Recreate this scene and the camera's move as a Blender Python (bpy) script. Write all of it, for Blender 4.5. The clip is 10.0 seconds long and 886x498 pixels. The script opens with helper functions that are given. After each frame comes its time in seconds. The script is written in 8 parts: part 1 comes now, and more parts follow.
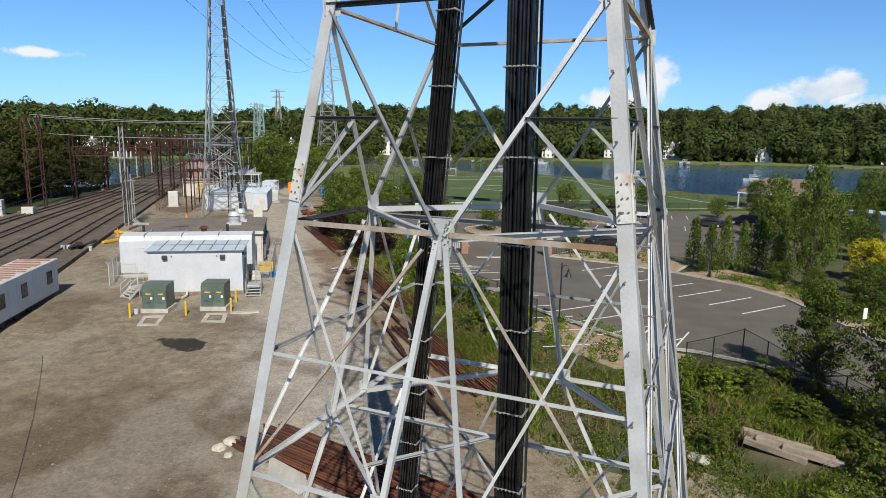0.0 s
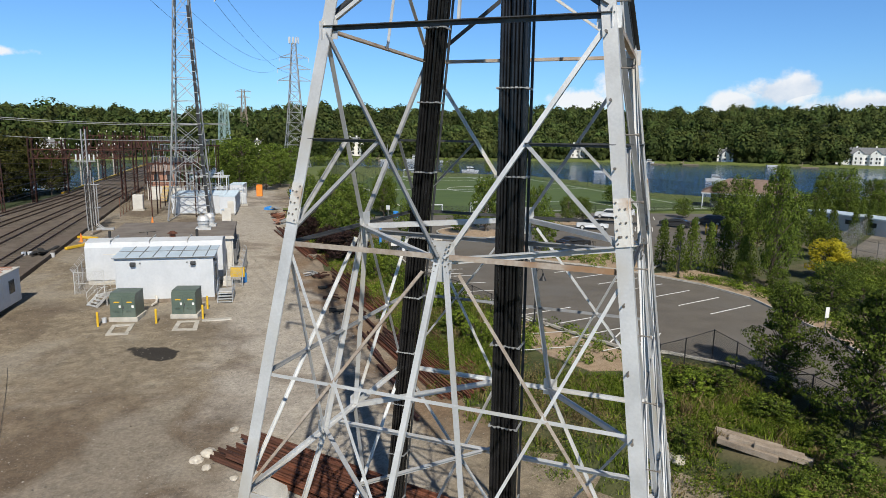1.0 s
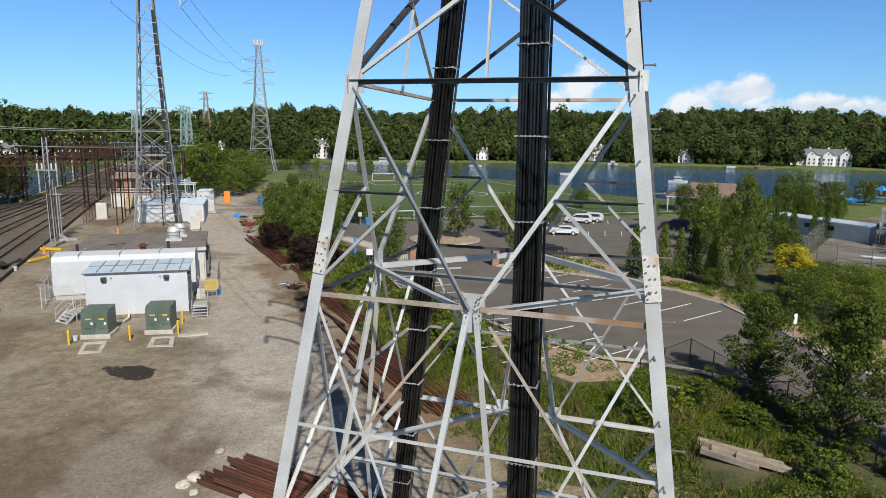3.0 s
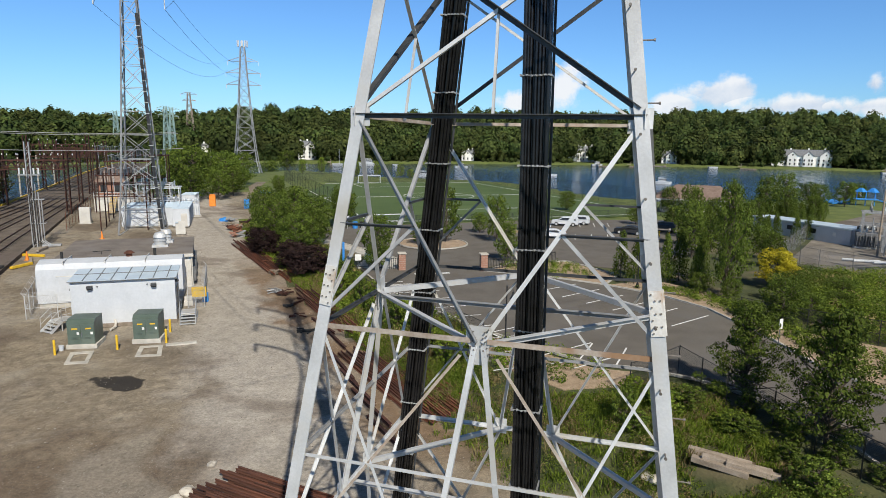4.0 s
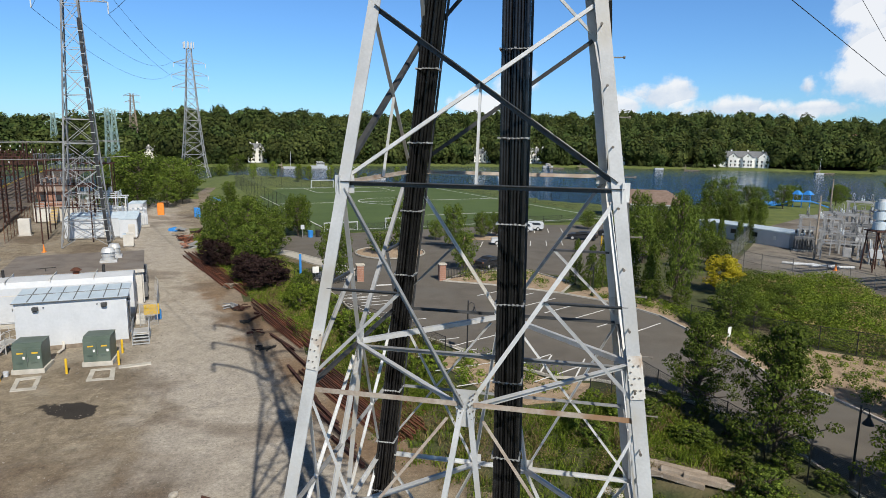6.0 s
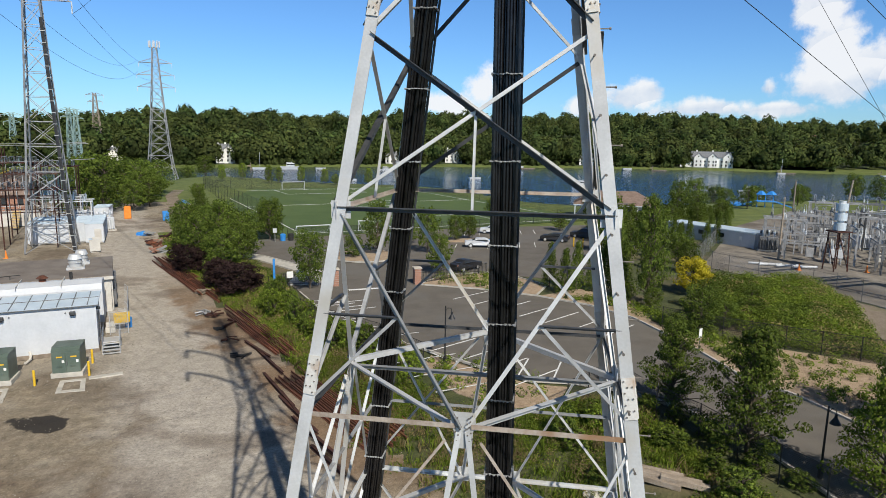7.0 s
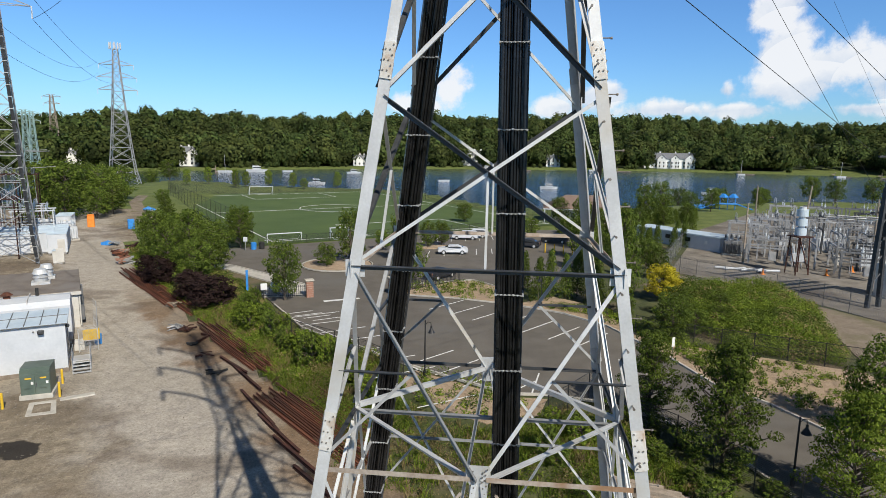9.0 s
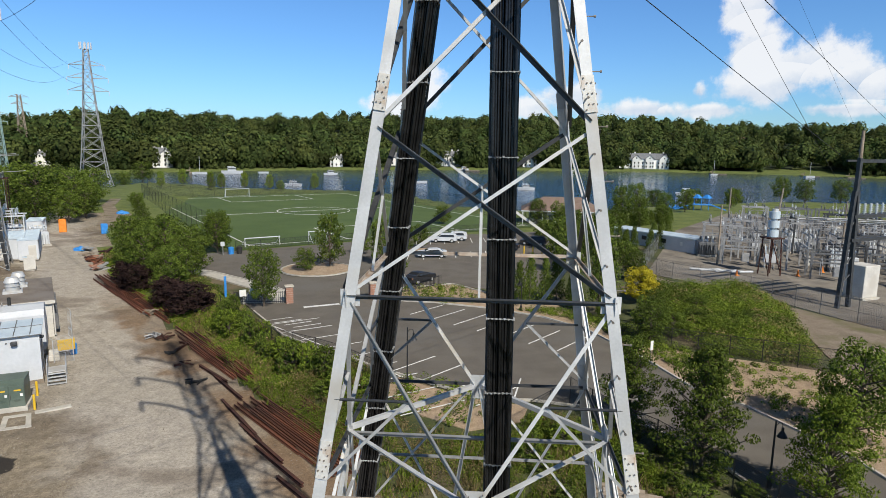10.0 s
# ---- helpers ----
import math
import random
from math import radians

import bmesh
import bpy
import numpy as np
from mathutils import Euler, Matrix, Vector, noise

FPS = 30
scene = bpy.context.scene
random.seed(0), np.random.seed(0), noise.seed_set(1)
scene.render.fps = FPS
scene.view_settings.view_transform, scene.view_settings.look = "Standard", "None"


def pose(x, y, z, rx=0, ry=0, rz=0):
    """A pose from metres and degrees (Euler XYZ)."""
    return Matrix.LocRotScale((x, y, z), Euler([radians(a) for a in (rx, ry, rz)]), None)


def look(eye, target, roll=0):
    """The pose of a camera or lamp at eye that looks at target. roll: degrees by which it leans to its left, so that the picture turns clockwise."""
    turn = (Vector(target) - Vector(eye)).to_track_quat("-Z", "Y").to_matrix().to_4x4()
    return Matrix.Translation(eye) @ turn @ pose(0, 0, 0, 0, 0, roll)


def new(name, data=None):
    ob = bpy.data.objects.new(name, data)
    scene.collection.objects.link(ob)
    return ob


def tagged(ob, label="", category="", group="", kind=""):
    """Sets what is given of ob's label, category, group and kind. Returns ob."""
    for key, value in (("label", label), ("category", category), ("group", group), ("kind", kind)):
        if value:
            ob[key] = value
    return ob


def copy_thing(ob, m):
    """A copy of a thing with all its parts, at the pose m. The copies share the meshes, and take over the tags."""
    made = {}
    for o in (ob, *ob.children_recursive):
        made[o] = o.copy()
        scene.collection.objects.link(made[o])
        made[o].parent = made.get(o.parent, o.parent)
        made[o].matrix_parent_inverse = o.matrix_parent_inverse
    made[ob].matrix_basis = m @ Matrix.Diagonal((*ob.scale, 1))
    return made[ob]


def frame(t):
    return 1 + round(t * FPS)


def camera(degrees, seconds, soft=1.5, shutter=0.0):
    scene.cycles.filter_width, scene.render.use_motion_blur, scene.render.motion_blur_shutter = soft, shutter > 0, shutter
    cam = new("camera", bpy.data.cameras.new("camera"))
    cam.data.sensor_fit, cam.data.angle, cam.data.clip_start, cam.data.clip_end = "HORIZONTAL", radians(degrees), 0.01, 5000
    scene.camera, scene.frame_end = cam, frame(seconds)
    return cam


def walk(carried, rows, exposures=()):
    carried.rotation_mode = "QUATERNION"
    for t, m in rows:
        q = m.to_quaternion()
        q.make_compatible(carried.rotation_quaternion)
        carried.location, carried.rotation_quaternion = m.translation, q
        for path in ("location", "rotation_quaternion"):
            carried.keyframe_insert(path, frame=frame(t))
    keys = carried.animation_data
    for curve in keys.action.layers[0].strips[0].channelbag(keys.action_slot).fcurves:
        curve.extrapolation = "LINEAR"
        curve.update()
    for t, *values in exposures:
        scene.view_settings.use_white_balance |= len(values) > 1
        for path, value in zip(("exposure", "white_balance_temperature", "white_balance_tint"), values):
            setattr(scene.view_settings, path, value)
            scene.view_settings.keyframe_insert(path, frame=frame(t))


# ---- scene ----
cam = camera(70.8, 10.0, 0.3)
PATH = [
    (0, (1.576, 5.748, 15.293), (1.3541, 7.7043, 14.9417), 1.14),
    (0.5, (1.347, 5.686, 15.457), (1.1785, 7.6483, 15.1074), 1.12),
    (1, (1.095, 5.626, 15.641), (0.9732, 7.5912, 15.2917), 1.12),
    (1.5, (0.840, 5.582, 15.808), (0.7561, 7.5501, 15.4605), 1.04),
    (2, (0.578, 5.530, 16.012), (0.5171, 7.4986, 15.6656), 1.04),
    (2.5, (0.321, 5.522, 16.221), (0.2814, 7.4919, 15.8760), 1.02),
    (4, (-0.261, 5.520, 16.979), (-0.2292, 7.4899, 16.6369), 1.00),
    (4.5, (-0.401, 5.517, 17.270), (-0.3458, 7.4867, 16.9288), 0.99),
    (5, (-0.532, 5.491, 17.567), (-0.4276, 7.4589, 17.2270), 1.03),
    (5.5, (-0.644, 5.478, 17.829), (-0.5067, 7.4447, 17.4909), 0.97),
    (7, (-1.235, 5.435, 18.496), (-0.9629, 7.3877, 18.1603), 0.96),
    (7.5, (-1.472, 5.437, 18.691), (-1.1806, 7.3868, 18.3562), 0.93),
    (8, (-1.687, 5.444, 18.934), (-1.3873, 7.3929, 18.6006), 0.91),
    (8.5, (-1.862, 5.480, 19.213), (-1.5348, 7.4246, 18.8799), 0.91),
    (9, (-2.023, 5.492, 19.482), (-1.6496, 7.4289, 19.1503), 0.89),
    (9.5, (-2.173, 5.474, 19.735), (-1.7469, 7.4001, 19.4040), 0.86),
    (10, (-2.321, 5.489, 20.000), (-1.8773, 7.4113, 19.6695), 0.83),
]
walk(cam, [(t, look(eye, target, roll)) for t, eye, target, roll in PATH], [(0, 0.0), (10, 0.0)])

# ---- world and sun ----
SUN_EL, SUN_DX, SUN_DY = radians(42), 0.31, -0.95
sun_dir = Vector((SUN_DX, SUN_DY, 0)).normalized() * math.cos(SUN_EL) + Vector((0, 0, math.sin(SUN_EL)))
world = bpy.data.worlds.new("sky")
scene.world = world
world.use_nodes = True
wn, wl = world.node_tree.nodes, world.node_tree.links
wn.clear()
w_out = wn.new("ShaderNodeOutputWorld")
w_bg = wn.new("ShaderNodeBackground")
w_sky = wn.new("ShaderNodeTexSky")
w_sky.sky_type = "NISHITA"
w_sky.sun_disc = False
w_sky.sun_elevation = SUN_EL
w_sky.sun_rotation = math.atan2(SUN_DX, SUN_DY)
w_sky.air_density, w_sky.dust_density, w_sky.ozone_density = 1.0, 0.3, 3.0
w_bg.inputs["Strength"].default_value = 0.106
w_tint = wn.new("ShaderNodeMix")
w_tint.data_type, w_tint.blend_type = "RGBA", "MULTIPLY"
w_tint.inputs[0].default_value = 1.0
wl.new(w_sky.outputs[0], w_tint.inputs[6])
# upper sky dimmed and greyed beyond its own gradient, to deepen shadows
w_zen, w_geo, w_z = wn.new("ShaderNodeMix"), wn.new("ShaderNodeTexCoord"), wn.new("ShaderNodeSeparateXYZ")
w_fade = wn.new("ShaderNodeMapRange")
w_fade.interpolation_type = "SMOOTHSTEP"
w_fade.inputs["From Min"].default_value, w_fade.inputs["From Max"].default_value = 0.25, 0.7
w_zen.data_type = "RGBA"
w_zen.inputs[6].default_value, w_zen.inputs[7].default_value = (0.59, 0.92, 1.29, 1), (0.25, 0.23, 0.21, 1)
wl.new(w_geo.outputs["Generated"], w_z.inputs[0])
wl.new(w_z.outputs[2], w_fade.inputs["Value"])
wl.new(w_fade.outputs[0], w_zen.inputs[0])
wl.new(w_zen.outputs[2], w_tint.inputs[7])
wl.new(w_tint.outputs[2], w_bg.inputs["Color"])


def w_math(op, a, b=None):
    n = wn.new("ShaderNodeMath")
    n.operation = op
    for i, v in enumerate((a, b)):
        if v is None:
            continue
        if isinstance(v, (int, float)):
            n.inputs[i].default_value = v
        else:
            wl.new(v, n.inputs[i])
    return n.outputs[0]


# summer cumulus low over the far bank: (bearing, height, half-width, half-height) in degrees
w_tc, w_sep, w_noise = wn.new("ShaderNodeTexCoord"), wn.new("ShaderNodeSeparateXYZ"), wn.new("ShaderNodeTexNoise")
wl.new(w_tc.outputs["Generated"], w_sep.inputs[0])
wl.new(w_tc.outputs["Generated"], w_noise.inputs["Vector"])
w_noise.inputs["Scale"].default_value, w_noise.inputs["Detail"].default_value, w_noise.inputs["Roughness"].default_value = 16, 9, 0.62
w_az = w_math("MULTIPLY", w_math("ARCTAN2", w_sep.outputs[0], w_sep.outputs[1]), 57.2958)
w_el = w_math("MULTIPLY", w_math("ARCSINE", w_sep.outputs[2]), 57.2958)
w_mask, w_light = None, None
for a0, e0, sa, se in ((37.7, 10.8, 2.4, 3.2), (38.6, 7.8, 3.2, 3.0), (42.0, 6.2, 5.4, 3.0), (46.2, 5.0, 4.4, 2.7), (39.6, 4.9, 5.0, 1.9), (34.6, 4.7, 1.0, 1.0), (49.5, 4.4, 3.8, 2.0),
                       (23.9, 4.3, 3.4, 1.8), (25.2, 4.6, 2.2, 1.4), (20.6, 3.3, 2.4, 1.0), (30.4, 3.2, 6.0, 1.0), (35.4, 3.1, 4.0, 0.8), (11.4, 4.7, 2.0, 2.4), (8.4, 3.3, 3.2, 1.2), (45.0, 3.1, 5.0, 0.7),
                       (-38.7, 5.7, 3.0, 0.5), (72, 5, 7, 3)):
    dx, dy = w_math("DIVIDE", w_math("SUBTRACT", w_az, a0), sa), w_math("DIVIDE", w_math("SUBTRACT", w_el, e0), se)
    d = w_math("SUBTRACT", 1.0, w_math("SQRT", w_math("ADD", w_math("MULTIPLY", dx, dx), w_math("MULTIPLY", dy, dy))))
    w_mask = d if w_mask is None else w_math("MAXIMUM", w_mask, d)
    g = w_math("SUBTRACT", w_math("MULTIPLY", dy, 0.35), w_math("MULTIPLY", dx, 0.12))
    w_light = g if w_light is None else w_math("MAXIMUM", w_light, w_math("MULTIPLY", g, w_math("GREATER_THAN", d, 0.0)))
w_shape = w_math("ADD", w_mask, w_math("MULTIPLY", w_math("SUBTRACT", w_noise.outputs["Fac"], 0.5), 2.4))
w_ramp = wn.new("ShaderNodeMapRange")
w_ramp.interpolation_type = "SMOOTHSTEP"
w_ramp.inputs["From Min"].default_value, w_ramp.inputs["From Max"].default_value = 0.02, 0.55
wl.new(w_shape, w_ramp.inputs["Value"])
w_cover = w_math("MULTIPLY", w_ramp.outputs[0], 0.92)
w_col = wn.new("ShaderNodeValToRGB")
w_col.color_ramp.elements[0].position, w_col.color_ramp.elements[0].color = 0.25, (0.46, 0.58, 0.76, 1)
w_col.color_ramp.elements[1].position, w_col.color_ramp.elements[1].color = 0.62, (0.92, 0.93, 0.95, 1)
wl.new(w_math("ADD", w_math("MULTIPLY", w_noise.outputs["Fac"], 0.7), w_math("ADD", w_light, 0.12)), w_col.inputs["Fac"])
w_cloud, w_mixs = wn.new("ShaderNodeBackground"), wn.new("ShaderNodeMixShader")
wl.new(w_col.outputs["Color"], w_cloud.inputs["Color"])
wl.new(w_cover, w_mixs.inputs[0])
wl.new(w_bg.outputs[0], w_mixs.inputs[1])
wl.new(w_cloud.outputs[0], w_mixs.inputs[2])
wl.new(w_mixs.outputs[0], w_out.inputs["Surface"])
sun_lamp = bpy.data.lights.new("sun", "SUN")
sun_lamp.energy, sun_lamp.angle, sun_lamp.color = 5.0, radians(0.53), (1.0, 0.935, 0.82)
sun = new("sun", sun_lamp)
sun.matrix_world = look((0, 0, 60), Vector((0, 0, 60)) - sun_dir)


# ---- materials ----
def material(name, low, high, scale=3.0, rough=0.8, metal=0.0, bump=0.0, bump_scale=None, fine=0.35, third=None, third_scale=0.3, spread=0.0, detail=6.0):
    """Two colours mixed by a coarse and a fine noise, a third colour in large stains, bump from the fine noise, spread by object."""
    m = bpy.data.materials.new(name)
    m.use_nodes = True
    n, l = m.node_tree.nodes, m.node_tree.links
    b = n["Principled BSDF"]
    b.inputs["Roughness"].default_value, b.inputs["Metallic"].default_value = rough, metal
    geo = n.new("ShaderNodeTexCoord")
    coarse, small = n.new("ShaderNodeTexNoise"), n.new("ShaderNodeTexNoise")
    coarse.inputs["Scale"].default_value, coarse.inputs["Detail"].default_value = scale, detail
    small.inputs["Scale"].default_value, small.inputs["Detail"].default_value = (bump_scale or scale * 9), 4.0
    for t in (coarse, small):
        l.new(geo.outputs["Object"], t.inputs["Vector"])
    blend = n.new("ShaderNodeMix")
    blend.data_type = "FLOAT"
    blend.inputs[0].default_value = fine
    l.new(coarse.outputs["Fac"], blend.inputs[2])
    l.new(small.outputs["Fac"], blend.inputs[3])
    ramp = n.new("ShaderNodeValToRGB")
    ramp.color_ramp.elements[0].position, ramp.color_ramp.elements[0].color = 0.36, (*low, 1)
    ramp.color_ramp.elements[1].position, ramp.color_ramp.elements[1].color = 0.64, (*high, 1)
    l.new(blend.outputs[0], ramp.inputs["Fac"])
    col = ramp.outputs["Color"]
    if third:
        stain = n.new("ShaderNodeTexNoise")
        stain.inputs["Scale"].default_value, stain.inputs["Detail"].default_value = third_scale, 5.0
        l.new(geo.outputs["Object"], stain.inputs["Vector"])
        sr = n.new("ShaderNodeValToRGB")
        sr.color_ramp.elements[0].position, sr.color_ramp.elements[1].position = 0.52, 0.68
        l.new(stain.outputs["Fac"], sr.inputs["Fac"])
        mx = n.new("ShaderNodeMix")
        mx.data_type = "RGBA"
        l.new(sr.outputs["Color"], mx.inputs[0])
        l.new(col, mx.inputs[6])
        mx.inputs[7].default_value = (*third, 1)
        col = mx.outputs[2]
    if spread:
        info, hsv, mul = n.new("ShaderNodeObjectInfo"), n.new("ShaderNodeHueSaturation"), n.new("ShaderNodeMapRange")
        mul.inputs["To Min"].default_value, mul.inputs["To Max"].default_value = 1 - spread, 1 + spread
        l.new(info.outputs["Random"], mul.inputs["Value"])
        l.new(mul.outputs[0], hsv.inputs["Value"])
        l.new(col, hsv.inputs["Color"])
        col = hsv.outputs["Color"]
    l.new(col, b.inputs["Base Color"])
    if bump:
        bp = n.new("ShaderNodeBump")
        bp.inputs["Strength"].default_value, bp.inputs["Distance"].default_value = min(1, bump * 10), 0.05 + bump * 0.1
        l.new(small.outputs["Fac"], bp.inputs["Height"])
        l.new(bp.outputs["Normal"], b.inputs["Normal"])
    return m


def leaf_material(name, low, high, back=0.25, clump=1.1, kinds=0.0, lumpy=0.0):
    """Leaves: colour varies leaf by leaf and in clumps, part of the light passes through."""
    m = bpy.data.materials.new(name)
    m.use_nodes = True
    n, l = m.node_tree.nodes, m.node_tree.links
    b, out = n["Principled BSDF"], n["Material Output"]
    b.inputs["Roughness"].default_value, b.inputs["Specular IOR Level"].default_value = 0.7, 0.1
    geo, info, tex = n.new("ShaderNodeNewGeometry"), n.new("ShaderNodeObjectInfo"), n.new("ShaderNodeTexCoord")
    noi = n.new("ShaderNodeTexNoise")
    noi.inputs["Scale"].default_value = clump
    l.new(tex.outputs["Object"], noi.inputs["Vector"])
    add = n.new("ShaderNodeMix")
    add.data_type = "FLOAT"
    add.inputs[0].default_value = 0.45
    l.new(noi.outputs["Fac"], add.inputs[2])
    l.new(geo.outputs["Random Per Island"], add.inputs[3])
    ramp = n.new("ShaderNodeValToRGB")
    ramp.color_ramp.elements[0].position, ramp.color_ramp.elements[0].color = 0.25, (*low, 1)
    ramp.color_ramp.elements[1].position, ramp.color_ramp.elements[1].color = 0.75, (*high, 1)
    l.new(add.outputs[0], ramp.inputs["Fac"])
    hsv, mul = n.new("ShaderNodeHueSaturation"), n.new("ShaderNodeMapRange")
    mul.inputs["To Min"].default_value, mul.inputs["To Max"].default_value = 0.75, 1.25
    l.new(info.outputs["Random"], mul.inputs["Value"])
    l.new(mul.outputs[0], hsv.inputs["Value"])
    l.new(ramp.outputs["Color"], hsv.inputs["Color"])
    l.new(hsv.outputs["Color"], b.inputs["Base Color"])
    if lumpy:
        # a solid crown: boughs and leaf masses as relief
        rel, bmp = n.new("ShaderNodeTexNoise"), n.new("ShaderNodeBump")
        rel.inputs["Scale"].default_value, rel.inputs["Detail"].default_value, rel.inputs["Roughness"].default_value = lumpy, 6, 0.7
        bmp.inputs["Strength"].default_value, bmp.inputs["Distance"].default_value = 1.0, 1.6
        l.new(tex.outputs["Object"], rel.inputs["Vector"])
        l.new(rel.outputs["Fac"], bmp.inputs["Height"])
        l.new(bmp.outputs["Normal"], b.inputs["Normal"])
        l.new(rel.outputs["Fac"], add.inputs[3])
    if kinds:
        # neighbouring trees of other kinds: hue and value change from one patch to the next
        cell, spl = n.new("ShaderNodeTexVoronoi"), n.new("ShaderNodeSeparateColor")
        cell.inputs["Scale"].default_value = kinds
        l.new(tex.outputs["Object"], cell.inputs["Vector"])
        l.new(cell.outputs["Color"], spl.inputs[0])
        hue, val = n.new("ShaderNodeMapRange"), n.new("ShaderNodeMapRange")
        hue.inputs["To Min"].default_value, hue.inputs["To Max"].default_value = 0.472, 0.515
        val.inputs["To Min"].default_value, val.inputs["To Max"].default_value = 0.55, 1.3
        l.new(spl.outputs[0], hue.inputs["Value"])
        l.new(spl.outputs[1], val.inputs["Value"])
        l.new(hue.outputs[0], hsv.inputs["Hue"])
        l.new(val.outputs[0], hsv.inputs["Value"])
    tr, mix = n.new("ShaderNodeBsdfTranslucent"), n.new("ShaderNodeMixShader")
    l.new(hsv.outputs["Color"], tr.inputs["Color"])
    mix.inputs[0].default_value = back
    l.new(b.outputs[0], mix.inputs[1])
    l.new(tr.outputs[0], mix.inputs[2])
    l.new(mix.outputs[0], out.inputs["Surface"])
    return m


